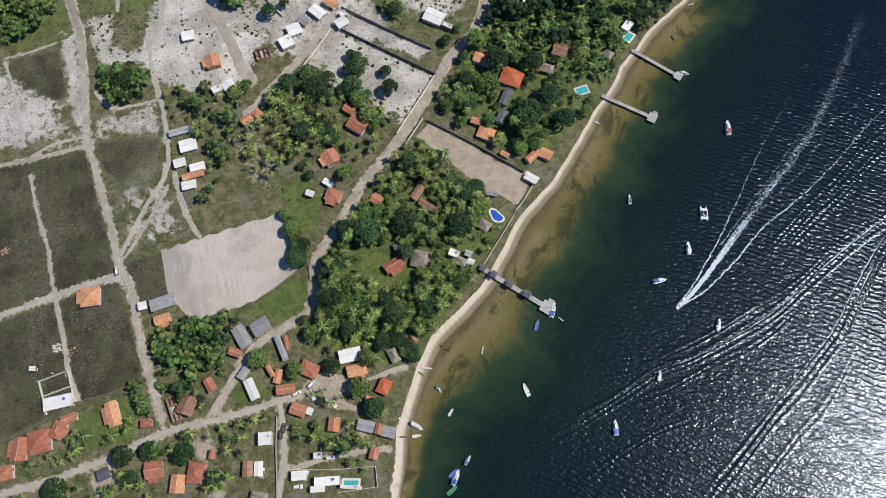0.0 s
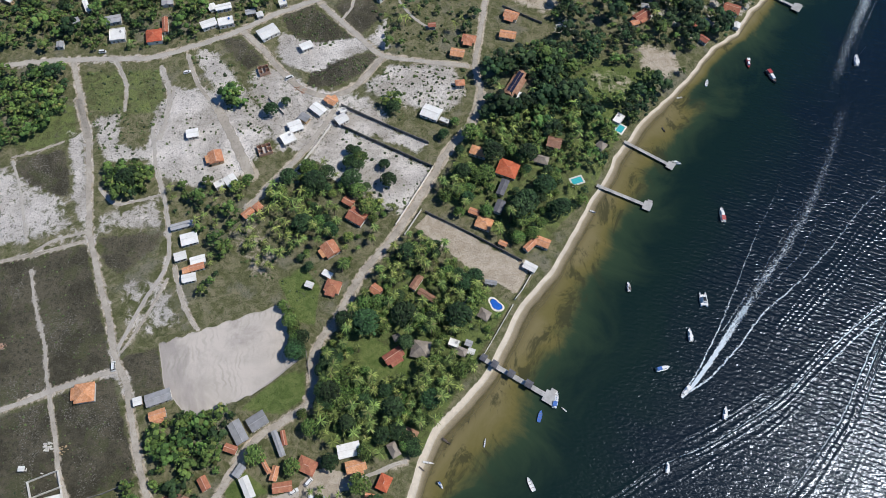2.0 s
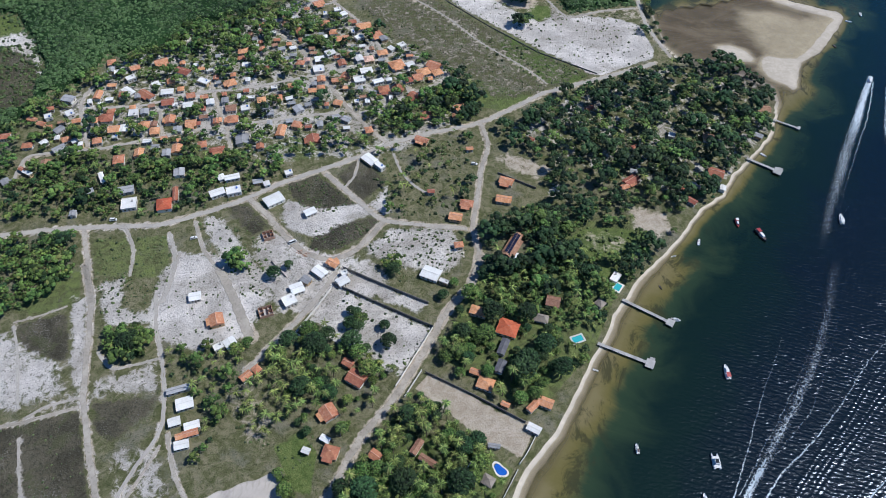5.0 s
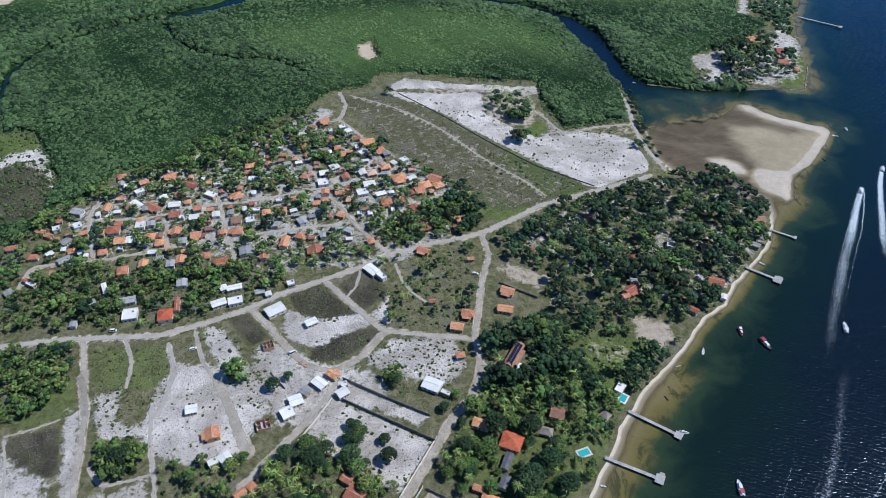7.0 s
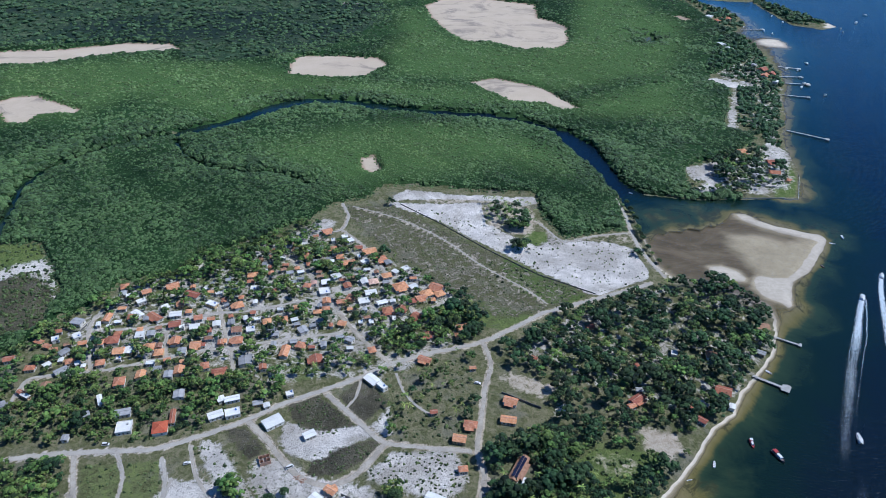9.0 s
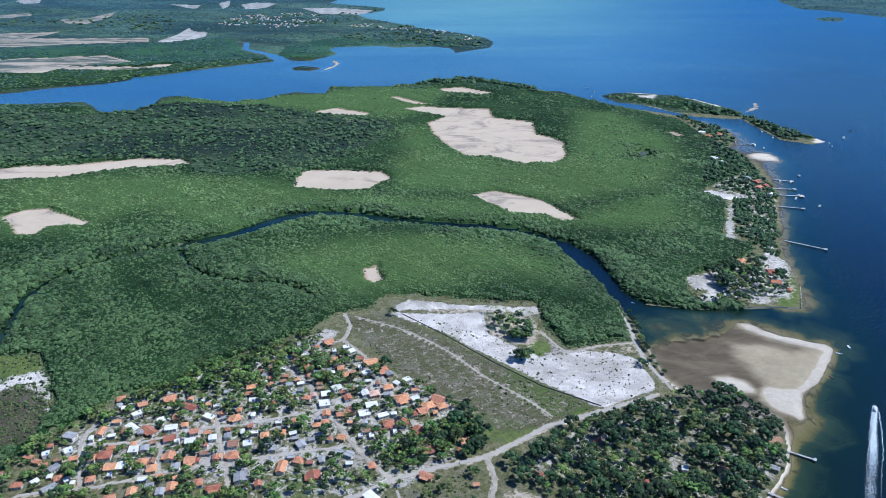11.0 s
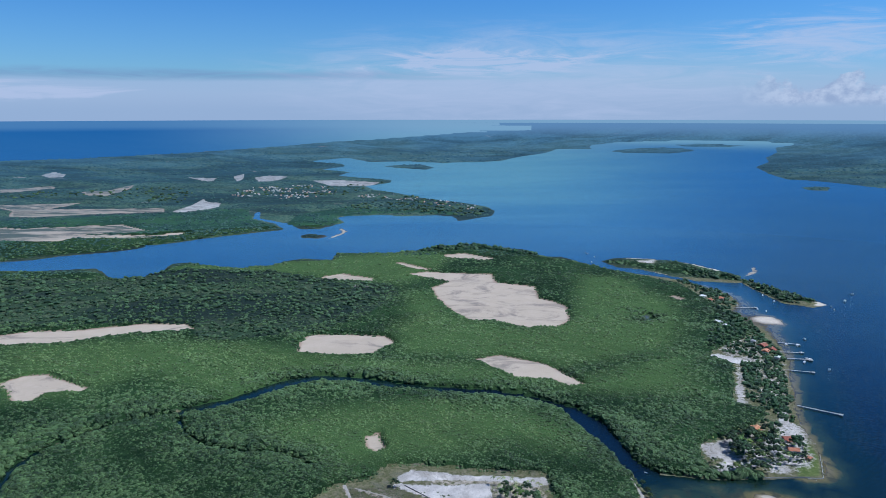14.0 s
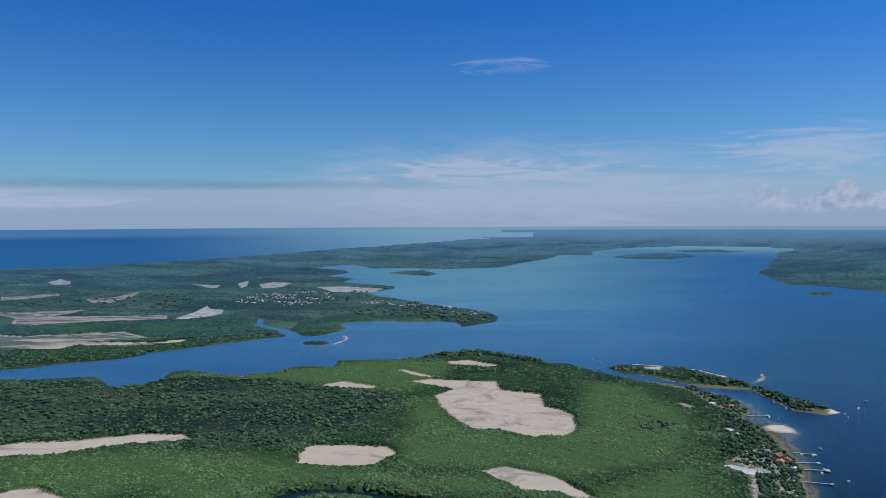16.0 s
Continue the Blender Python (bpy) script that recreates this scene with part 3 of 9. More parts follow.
river_mouth_and_point = [(239, 600), (271, 596), (309, 597), (346, 597), (359, 596), (376, 630), (385, 653), (390, 678), (399, 718), (413, 762), (403, 731), (418, 763), (440, 815), (458, 864), (477, 896), (500, 967), (514, 1035), (521, 1095), (503, 1152), (539, 1199), (550, 1258), (531, 1318), (507, 1374), (473, 1409), (434, 1436), (406, 1463), (367, 1502), (331, 1568), (303, 1625), (264, 1626), (235, 1709), (170, 1747), (102, 1786), (16.3, 1772), (-32.1, 1706), (-78.1, 1664), (-186, 1680), (-224, 1680), (-225, 1595), (-296, 1615)]
north_shore = [(-328, 1584), (-342, 1530), (-412, 1514), (-493, 1544), (-540, 1575), (-573, 1563), (-573, 1517), (-556, 1472), (-587, 1436), (-645, 1412), (-693, 1485), (-727, 1519), (-834, 1493), (-983, 1506), (-1357, 1475), (-1526, 1146)]
COASTS.append(south_beach + river_banks + river_mouth_and_point + north_shore + [(-1500, -300), (-300, -400), (-60, -200)])
# island
COASTS.append([(386, 1573), (423, 1604), (468, 1603), (527, 1583), (577, 1540), (613, 1470), (628, 1392), (648, 1334), (669, 1264), (686, 1216), (690, 1189), (655, 1175), (620, 1205), (616, 1252), (612, 1353), (530, 1374), (489, 1424), (448, 1484), (405, 1507)])
# north
COASTS.append([(-1449, 1450), (-961, 1594), (-908, 1612), (-866, 1656), (-758, 1710), (-717, 1760), (-722, 1798), (-662, 1821), (-610, 1886), (-510, 1965), (-420, 2031), (-471, 2146), (-563, 2250), (-592, 2418), (-568, 2390), (-545, 2262), (-429, 2145), (-376, 2040), (-320, 2039), (-262, 2165), (-299, 2259), (-278, 2308), (-144, 2332), (-105, 2293), (21.6, 2317), (75.2, 2278), (89.4, 2183), (145, 2241), (199, 2289), (220, 2408), (202, 2523), (128, 2634), (-17.5, 2774), (-134, 2968), (-250, 3121), (-299, 3263), (-194, 3417), (-188, 3558), (-305, 3649), (-489, 3810)] + [(-448, 4058), (-649, 4257), (-523, 4474), (-573, 4714), (-853, 4982), (-606, 5343), (-404, 4870), (-143, 4923), (81.9, 4761), (465, 4919), (685, 5470), (945, 5911), (1142, 6522), (1470, 6522), (1609, 7272), (2125, 8067), (2853, 8374), (3729, 8223), (3856, 7524), (4759, 7277), (6841, 7046), (13102, 13587), (6356, 15275), (1076, 13758), (20.9, 10775), (-431, 9827), (-741, 9032), (-1235, 8202), (-1452, 7388), (-1806, 6621), (-2094, 5998), (-2390, 5621), (-2651, 5288), (-2948, 5108), (-4126, 4325)])
# farpen
COASTS.append([(2582, 2837), (1997, 3119), (1939, 3316), (1866, 3480), (1784, 3539), (1849, 3858), (1960, 4238), (1978, 4323), (2290, 4801), (2482, 5265), (2919, 5986), (3239, 6720), (3792, 7398), (4920, 7527), (6280, 7045)])
# distant shore
COASTS.append([(2500, 13000), (3420, 9800), (5000, 8660), (7600, 7900), (17200, 12000), (17200, 24500), (7250, 29100), (-2500, 31000), (1500, 20000)])
# islet_a
COASTS.append([(-289, 4472), (-206, 4613), (-63.8, 4661), (24.5, 4380), (-25.4, 4212), (-194, 4338)])
# islet_b
COASTS.append([(1554, 6244), (1931, 6720), (2259, 6931), (2381, 6521), (2330, 6243), (1951, 5829), (1609, 5909)])
# islet_c
COASTS.append([(1654, 3146), (1767, 3193), (1774, 3122), (1694, 3011), (1633, 3033)])
# islet_d
COASTS.append([(-357, 1926), (-332, 1962), (-280, 1925), (-297, 1882), (-343, 1891)])
# islet_e
COASTS.append([(2523, 7395), (3018, 7787), (3167, 7157), (2809, 6824), (2475, 6931)])
BARS.append([(286, 570), (297, 569), (305, 556), (318, 545), (335, 536), (349, 532), (352, 525), (344, 520), (334, 526), (319, 534), (303, 545), (291, 557)])  # bar_arm
BARS.append([(352, 525), (341, 509), (327, 489), (310, 471), (293, 459), (287, 448), (280, 428), (275, 425), (273, 433), (263, 442), (260, 452), (263, 462), (269, 469), (279, 465), (291, 465), (304, 475), (324, 498), (338, 515)])  # bar_rim
BARS.append([(234, 482), (244, 483), (253, 477), (258, 465), (255, 461), (244, 462), (235, 466), (233, 474)])  # bar_small
BARS.append([(522, 1115), (539, 1124), (561, 1121), (564, 1095), (558, 1076), (534, 1080), (521, 1092)])  # bar_north
BARS.append([(-273, 1881), (-255, 1907), (-241, 1952), (-238, 1999), (-257, 2048), (-261, 2028), (-247, 1989), (-250, 1952), (-263, 1925)])  # bar_islet
BARS.append([(636, 1412), (659, 1422), (686, 1453), (700, 1497), (694, 1497), (683, 1464), (661, 1437)])  # bar_isle
SHOAL = [(200, 541), (216, 543), (242, 546), (267, 560), (287, 572), (305, 558), (336, 538), (353, 526), (327, 487), (291, 455), (281, 427), (267, 428), (248, 436), (228, 456), (204, 466), (193, 487), (191, 524)]
BANK = [(186, 580), (230, 591), (287, 585), (350, 565), (380, 545), (371, 512), (352, 508), (344, 541), (298, 561), (241, 552), (204, 548), (182, 553)]
DAMP = [(272, 531), (290, 530), (313, 518), (340, 518), (322, 494), (302, 473), (287, 468), (277, 476), (274, 495), (270, 510)]
MEADOWS = []
MEADOWS.append([(-178, 722), (-104, 764), (17.6, 787), (122, 744), (169, 691), (175, 664), (157, 639), (113, 646), (81.3, 666), (14.2, 630), (-46.3, 623), (-91.6, 601), (-111, 639), (-168, 674)])
MEADOWS.append([(-442, 1023), (-268, 986), (-64.3, 917), (53.6, 904), (172, 839), (351, 945), (330, 781), (229, 783), (97.2, 812), (-130, 858), (-168, 855), (-234, 776), (-395, 879)])
MEADOWS.append([(-49, 1290), (-44, 1112), (-68, 1050), (-46, 935), (74, 915), (180, 870), (340, 940), (400, 1060), (430, 1200), (380, 1400), (300, 1420), (222, 1110), (138, 1055), (40, 1130), (0, 1290)])
MEADOWS.append([(-572, 1500), (-441, 1560), (-268, 1590), (-91, 1680), (60, 1640), (0, 1400), (-60, 1330), (-190, 1400), (-352, 1440), (-534, 1470)])
MEADOWS.append([(-611, 974), (-466, 1010), (-340, 1003), (-211, 980), (-248, 866), (-342, 889), (-403, 794), (-496, 771)])
SHELVES = []
SHELVES.append([(-14.3, -14.8), (-3.7, 3.0), (2.8, 22.5), (8.6, 39.8), (25.5, 50.1), (47.2, 71.2), (56.9, 96.2), (71.0, 111), (84.6, 126), (89.5, 153), (103, 176), (118, 197), (138, 225), (161, 255), (174, 271), (156, 265), (172, 287), (189, 304), (207, 321), (221, 337), (241, 360), (235, 351), (249, 371), (260, 393), (277, 399), (294, 419), (305, 450), (331, 490), (355, 525), (352, 535), (338, 542), (332, 560), (303, 580), (283, 584), (252, 570), (217, 556), (197, 537), (67.0, 469), (-87.5, 292), (-110, 3.4)] + [(-60.0, -14.8)])
SHELVES.append([(315, 666), (343, 588), (362, 583), (389, 607), (386, 641), (403, 691), (434, 777), (387, 660), (415, 730), (454, 815), (488, 896), (527, 993), (564, 1079), (560, 1162), (573, 1237), (536, 1359), (315, 1115), (296, 782)])
PATCHES.append(("pan", 1, [(-128, 116), (-70.1, 137), (-63.2, 118), (-60.8, 107), (-81.4, 91.0), (-108, 79.8), (-122, 94.9)]))
PATCHES.append(("scrub", 1, [(-215, 159), (-174, 169), (-148, 104), (-199, 85.5), (-228, 75.0), (-247, 156)]))
PATCHES.append(("scrub", 1, [(-198, 79.2), (-147, 100), (-131, 62.4), (-130, 52.0), (-156, 43.8), (-187, 27.0), (-214, 17.4), (-227, 69.7)]))
PATCHES.append(("scrub", 0.8, [(-147, 109), (-127, 115), (-121, 89.3), (-134, 87.8), (-140, 100)]))
PATCHES.append(("scrub", 0.9, [(-226, 220), (-198, 229), (-188, 200), (-194, 199), (-211, 205)]))
PATCHES.append(("scrub", 0.7, [(-169, 174), (-137, 178), (-136, 170), (-153, 151), (-163, 160)]))
PATCHES.append(("white", 0.62, [(-227, 219), (-213, 209), (-191, 199), (-182, 179), (-216, 168), (-243, 162), (-256, 215)]))
PATCHES.append(("white", 0.75, [(-199, 241), (-191, 241), (-171, 179), (-178, 177), (-187, 199)]))
PATCHES.append(("white", 0.82, [(-186, 248), (-173, 256), (-169, 231), (-154, 229), (-153, 257), (-145, 272), (-116, 269), (-90.0, 258), (-91.4, 221), (-101, 210), (-127, 205), (-137, 210), (-144, 213), (-153, 221), (-174, 220)]))
PATCHES.append(("white", 0.88, [(-132, 249), (-118, 261), (-95.3, 214), (-107, 210), (-123, 224)]))
PATCHES.append(("white", 0.7, [(-112, 250), (-89.8, 256), (-78.0, 243), (-93.6, 228), (-100.0, 232)]))
PATCHES.append(("white", 0.84, [(-51.9, 247), (4.1, 217), (-12.0, 186), (-31.6, 199), (-46.8, 204), (-59.6, 220), (-69.8, 214)]))
PATCHES.append(("white", 0.88, [(-47.2, 258), (1.6, 233), (-4.5, 226), (-48.3, 249)]))
PATCHES.append(("dirt", 0.9, [(-6.0, 180), (1.9, 189), (37.8, 166), (55.0, 159), (45.7, 142), (35.9, 148), (27.3, 151), (10.1, 167)]))
PATCHES.append(("white", 0.65, [(-173, 188), (-142, 196), (-136, 180), (-170, 177)]))
PATCHES.append(("white", 0.5, [(-153, 149), (-132, 152), (-117, 125), (-141, 115), (-150, 129)]))
PATCHES.append(("dirt", 0.42, [(-104, 182), (-83.8, 184), (-73.3, 161), (-75.2, 148), (-92.1, 148)]))
PATCHES.append(("dirt", 0.97, [(-58.3, 46.7), (-52.8, 54.4), (-47.3, 57.5), (-39.0, 56.5), (-32.2, 54.5), (-28.9, 49.9), (-37.5, 47.3), (-35.8, 44.2), (-28.0, 40.7), (-38.7, 40.2), (-49.1, 43.7)]))
PATCHES.append(("dirt", 0.85, [(-145, 12.7), (-136, 19.8), (-129, 8.1), (-134, 3.0), (-141, 2.9)]))
PATCHES.append(("dirt", 0.8, [(-104, 25.9), (-94.8, 30.8), (-90.8, 23.5), (-96.5, 17.0)]))
PATCHES.append(("dirt", 0.8, [(-94.0, 12.3), (-87.3, 14.0), (-85.7, 3.0), (-92.5, 3.0)]))
PATCHES.append(("lush", 0.9, [(-31.3, 114), (-24.6, 118), (-14.7, 110), (-17.2, 99.9), (-28.1, 101)]))
PATCHES.append(("lush", 0.7, [(-14.6, 106), (-3.7, 107), (-4.9, 98.6), (-13.1, 98.5)]))
PATCHES.append(("lush", 0.7, [(-157, 36.8), (-131, 46.9), (-128, 27.1), (-149, 22.2)]))
PATCHES.append(("lush", 0.5, [(-61.5, 38.3), (-46.0, 34.7), (-38.2, 31.0), (-37.8, 22.4), (-60.4, 30.9)]))
PATCHES.append(("dirt", 0.6, [(-38.4, 33.4), (-28.3, 35.9), (-23.0, 29.8), (-15.4, 26.1), (-27.9, 24.9)]))
PATCHES.append(("lush", 0.6, [(-90.5, 49.6), (-81.0, 57.4), (-67.2, 47.2), (-84.6, 42.0)]))
PATCHES.append(("lush", 0.6, [(-68.8, 101), (-56.8, 104), (-55.8, 88.4), (-67.3, 81.4), (-86.1, 84.0)]))
PATCHES.append(("lush", 0.6, [(-75.3, 150), (-61.6, 158), (-52.4, 146), (-53.9, 124), (-62.4, 127)]))
PATCHES.append(("lush", 0.45, [(-216, 255), (-199, 263), (-192, 234), (-211, 226), (-229, 229)]))
PATCHES.append(("lush", 0.42, [(-201, 284), (-155, 287), (-146, 254), (-170, 251), (-191, 255)]))
PATCHES.append(("white", 0.85, [(-91.3, 318), (-68.4, 306), (-40.7, 312), (-33.1, 303), (-65.8, 282), (-85.8, 292)]))
PATCHES.append(("scrub", 0.85, [(-89.8, 333), (-72.2, 340), (-43.4, 310), (-69.4, 299), (-84.1, 318)]))
PATCHES.append(("scrub", 0.85, [(-66.1, 291), (-32.2, 299), (-25.7, 293), (-50.0, 274), (-69.7, 271)]))
PATCHES.append(("scrub", 0.8, [(-56.9, 336), (-43.3, 354), (-23.4, 330), (-40.7, 312)]))
PATCHES.append(("white", 0.8, [(-35.2, 310), (-22.7, 330), (-21.8, 303), (-26.0, 301)]))
PATCHES.append(("white", 0.78, [(-36.6, 273), (-21.4, 290), (15.8, 290), (25.1, 268), (11.3, 252), (-17.9, 261)]))
PATCHES.append(("white", 0.85, [(-147, 258), (-136, 266), (-117, 266), (-101, 250), (-96.5, 227), (-138, 224), (-151, 239)]))
PATCHES.append(("white", 0.75, [(-138, 297), (-130, 305), (-101, 270), (-85.1, 236), (-101, 235), (-122, 270)]))
PATCHES.append(("white", 0.65, [(-106, 283), (-94.4, 292), (-65.0, 274), (-38.0, 269), (-17.7, 253), (-35.4, 226), (-84.3, 227)]))
PATCHES.append(("scrub", 0.6, [(-127, 311), (-112, 313), (-94.4, 292), (-106, 283)]))
PATCHES.append(("dirt", 0.7, [(130, 308), (151, 302), (156, 288), (142, 279), (127, 288)]))
PATCHES.append(("white", 0.7, [(83.6, 329), (90.6, 326), (92.7, 311), (74.9, 318)]))
PATCHES.append(("lush", 0.42, [(82.6, 296), (146, 297), (147, 284), (113, 258), (77.3, 272)]))
PATCHES.append(("dirt", 0.6, [(45.3, 351), (56.8, 359), (89.3, 342), (76.2, 329), (55.0, 340)]))
PATCHES.append(("white", 0.46, [(-265, 402), (-239, 446), (-160, 525), (-94.4, 543), (-24.1, 496), (29.5, 443), (35.4, 392), (-24.1, 351), (-95.5, 347), (-176, 370), (-231, 362)]))
PATCHES.append(("white", 0.6, [(-248, 435), (-221, 472), (-192, 502), (-131, 528), (-91.9, 567), (-75.9, 557), (-91.9, 520), (-131, 495), (-187, 464)]))
PATCHES.append(("white", 0.95, [(-38.2, 592), (-6.4, 590), (51.9, 590), (54.5, 552), (75.2, 531), (95.3, 514), (115, 517), (136, 522), (154, 519), (177, 510), (181, 474), (178, 464), (155, 453), (134, 442), (126, 444), (111, 460), (90.3, 476), (69.6, 498), (47.2, 519), (14.0, 555)]))
PATCHES.append(("white", 0.93, [(-33.2, 602), (-20.1, 616), (4.4, 615), (25.9, 606), (58.4, 605), (82.1, 600), (104, 602), (106, 591), (93.8, 584), (78.7, 592), (52.3, 595), (4.3, 598), (-27.7, 595)]))
PATCHES.append(("dirt", 0.72, [(51.9, 590), (76.1, 593), (98.8, 582), (103, 553), (89.7, 528), (72.9, 532), (54.1, 547)]))
PATCHES.append(("white", 0.55, [(95, 560), (104, 556), (118, 528), (134, 523), (134, 514), (108, 512), (96, 514), (108, 530)]))
PATCHES.append(("lush", 0.75, [(85, 530), (92.5, 539), (106, 537), (106, 521), (95.3, 514), (87.2, 519)]))
PATCHES.append(("lush", 0.7, [(59.1, 487), (66.9, 495), (104, 460), (126, 442), (106, 429), (89.2, 434), (67.4, 453)]))
PATCHES.append(("white", 0.45, [(105, 591), (128, 615), (137, 598), (128, 561), (116, 541), (106, 559)]))
PATCHES.append(("dirt", 0.5, [(137, 523), (152, 530), (180, 534), (184, 512), (160, 517)]))
PATCHES.append(("dirt", 0.42, [(88, 280), (98, 287), (114, 288), (126, 284), (126, 277), (116, 267), (101, 268)]))
PATCHES.append(("lush", 0.55, [(85.9, 280), (96.9, 289), (114, 291), (129, 286), (129, 276), (117, 264), (101, 266), (86.5, 269)]))
PATCHES.append(("lush", 0.75, [(101, 259), (112, 258), (114, 251), (106, 248), (101, 251)]))
PATCHES.append(("white", 0.8, [(267, 656), (286, 660), (280, 635), (265, 614), (249, 616), (271, 604), (296, 613), (295, 643)]))
PATCHES.append(("white", 0.8, [(317, 619), (342, 619), (338, 605), (312, 606)]))
PATCHES.append(("lush", 0.75, [(338, 600), (358, 600), (378, 640), (384, 676), (366, 668), (350, 640)]))
# gardens and open lots among the village lanes
PATCHES.append(("lush", 0.45, [(-232, 441), (-218, 490), (-173, 515), (-131, 522), (-87, 508), (-60, 486), (-90, 455), (-141, 455), (-185, 440)]))
PATCHES.append(("lush", 0.48, [(-185, 468), (-168, 466), (-155, 447), (-172, 436), (-186, 446)]))
PATCHES.append(("lush", 0.48, [(-104, 430), (-88, 434), (-76, 420), (-84, 410), (-98, 414)]))
PATCHES.append(("lush", 0.46, [(-100, 372), (-70, 376), (-64, 356), (-84, 348), (-104, 356)]))
PATCHES.append(("white", 0.5, [(-88, 492), (-62, 482), (-52, 462), (-66, 456), (-84, 476)]))
PATCHES.append(("white", 0.5, [(96, 398), (108, 400), (118, 388), (112, 378), (98, 384)]))
PATCHES.append(("white", 0.5, [(80, 360), (92, 360), (98, 346), (86, 340)]))
PATCHES.append(("white", 0.48, [(124, 364), (138, 366), (142, 350), (130, 344)]))
PATCHES.append(("white", 0.48, [(158, 382), (172, 380), (172, 366), (158, 364)]))
PATCHES.append(("white", 0.48, [(182, 408), (196, 406), (194, 390), (180, 392)]))
PATCHES.append(("scrub", 0.45, [(-78.3, 585), (-31.9, 592), (51.5, 508), (130, 443), (79.0, 417), (53.2, 412), (16.5, 445), (3.5, 462), (-28.8, 494), (-54.7, 538), (-75.7, 567)]))
PATCHES.append(("dirt", 0.36, [(-78.3, 585), (-31.9, 592), (51.5, 508), (130, 443), (79.0, 417), (53.2, 412), (16.5, 445), (3.5, 462), (-28.8, 494), (-54.7, 538), (-75.7, 567)]))
PATCHES.append(("white", 0.40, [(50.2, 374), (86.8, 411), (133, 431), (177, 453), (233, 460), (258, 429), (244, 378), (203, 330), (167, 307), (128, 328), (94.3, 350)]))
PATCHES.append(("lush", 0.5, [(-53.0, 110), (-37.6, 130), (-16.0, 165), (1.5, 156), (27.2, 146), (42.7, 137), (26.6, 110), (7.3, 79.2), (-1.9, 63.0), (-13.6, 60.3), (-39.8, 62.8), (-50.9, 73.4)]))
PATCHES.append(("lush", 0.45, [(4.2, 198), (32.3, 256), (141, 294), (110, 239), (91.8, 203), (72.4, 182), (59.7, 166), (39.4, 172), (22.0, 188)]))
PATCHES.append(("lush", 0.35, [(40.5, 481), (70.0, 502), (126, 442), (88.3, 423), (56.7, 454)]))
PATCHES.append(("white", 0.85, [(-363, 470), (-337, 490), (-317, 502), (-304, 488), (-293, 469), (-280, 446), (-285, 443), (-300, 467), (-322, 477), (-356, 456)]))
PATCHES.append(("lush", 0.61, [(-428, 522), (-359, 526), (-329, 522), (-310, 492), (-319, 484), (-339, 479)]))
PATCHES.append(("scrub", 0.61, [(-406, 481), (-339, 479), (-306, 486), (-284, 457), (-280, 435), (-282, 405), (-305, 401), (-362, 396)]))
PATCHES.append(("lush", 0.5, [(16.2, 433), (42.4, 439), (83.4, 418), (60.4, 398), (19.8, 412)]))
PATCHES.append(("pan", 1.1, [(-51.1, 1443), (-10.3, 1464), (129, 1435), (129, 1366), (202, 1328), (195, 1243), (221, 1216), (235, 1185), (224, 1100), (195, 1064), (151, 1064), (101, 1102), (64.6, 1103), (38.8, 1153), (11.2, 1246), (1.2, 1322), (34.9, 1377)]))
PATCHES.append(("pan", 1.1, [(-191, 1005), (-183, 1033), (-137, 1037), (-67.5, 1025), (-51.7, 995), (-82.6, 945), (-126, 941), (-187, 954)]))
PATCHES.append(("pan", 1.1, [(58.5, 922), (94.9, 937), (153, 902), (192, 825), (168, 818), (154, 843), (109, 850), (82.6, 886)]))
PATCHES.append(("pan", 1.1, [(-536, 842), (-517, 871), (-490, 875), (-419, 830), (-416, 816), (-459, 813), (-464, 783), (-485, 787), (-515, 823)]))
PATCHES.append(("pan", 1.1, [(-767, 1029), (-648, 1040), (-616, 1060), (-534, 1067), (-458, 1096), (-386, 1095), (-363, 1064), (-382, 1056), (-447, 1045), (-543, 998), (-621, 992), (-740, 989)]))
PATCHES.append(("pan", 1.1, [(-69.9, 688), (-54.3, 695), (-50.3, 679), (-43.4, 661), (-54.4, 653), (-63.6, 662)]))
PATCHES.append(("pan", 1, [(-222, 1420), (-186, 1451), (-112, 1404), (-116, 1379), (-213, 1395)]))
PATCHES.append(("pan", 1, [(-85.9, 1556), (-60.9, 1555), (7.5, 1480), (-22.4, 1480)]))
PATCHES.append(("pan", 1, [(28.3, 1643), (82.0, 1662), (150, 1595), (116, 1577), (40.6, 1610)]))
PATCHES.append(("dirt", 0.45, [(-280, 994), (-202, 1019), (-140, 1060), (-109, 1106), (-98.3, 1090), (-136, 1032), (-199, 1000)]))
PATCHES.append(("pan", 1.3, [(-2400, 2560), (-2400, 2660), (-1573, 2601), (-1489, 2597), (-1349, 2644), (-1294, 2675), (-1304, 2556), (-1335, 2487), (-1187, 2480), (-932, 2498), (-895, 2400), (-1116, 2356), (-1264, 2285), (-1360, 2306), (-1427, 2444), (-1528, 2526)]))
PATCHES.append(("pan", 1.3, [(-2100, 1880), (-2100, 2100), (-1258, 2074), (-1179, 2050), (-1018, 2098), (-914, 2115), (-794, 2008), (-853, 1972), (-976, 1946), (-764, 1931), (-679, 1984), (-689, 1922), (-794, 1880), (-949, 1892), (-970, 1837), (-1126, 1854)]))
PATCHES.append(("white", 1, [(-876, 2417), (-862, 2566), (-879, 2772), (-834, 2675), (-777, 2649), (-752, 2540), (-778, 2432), (-834, 2369)]))
PATCHES.append(("pan", 1.3, [(-1472, 3032), (-1383, 3101), (-1377, 3347), (-1316, 3144), (-1302, 2884), (-1393, 2915)]))
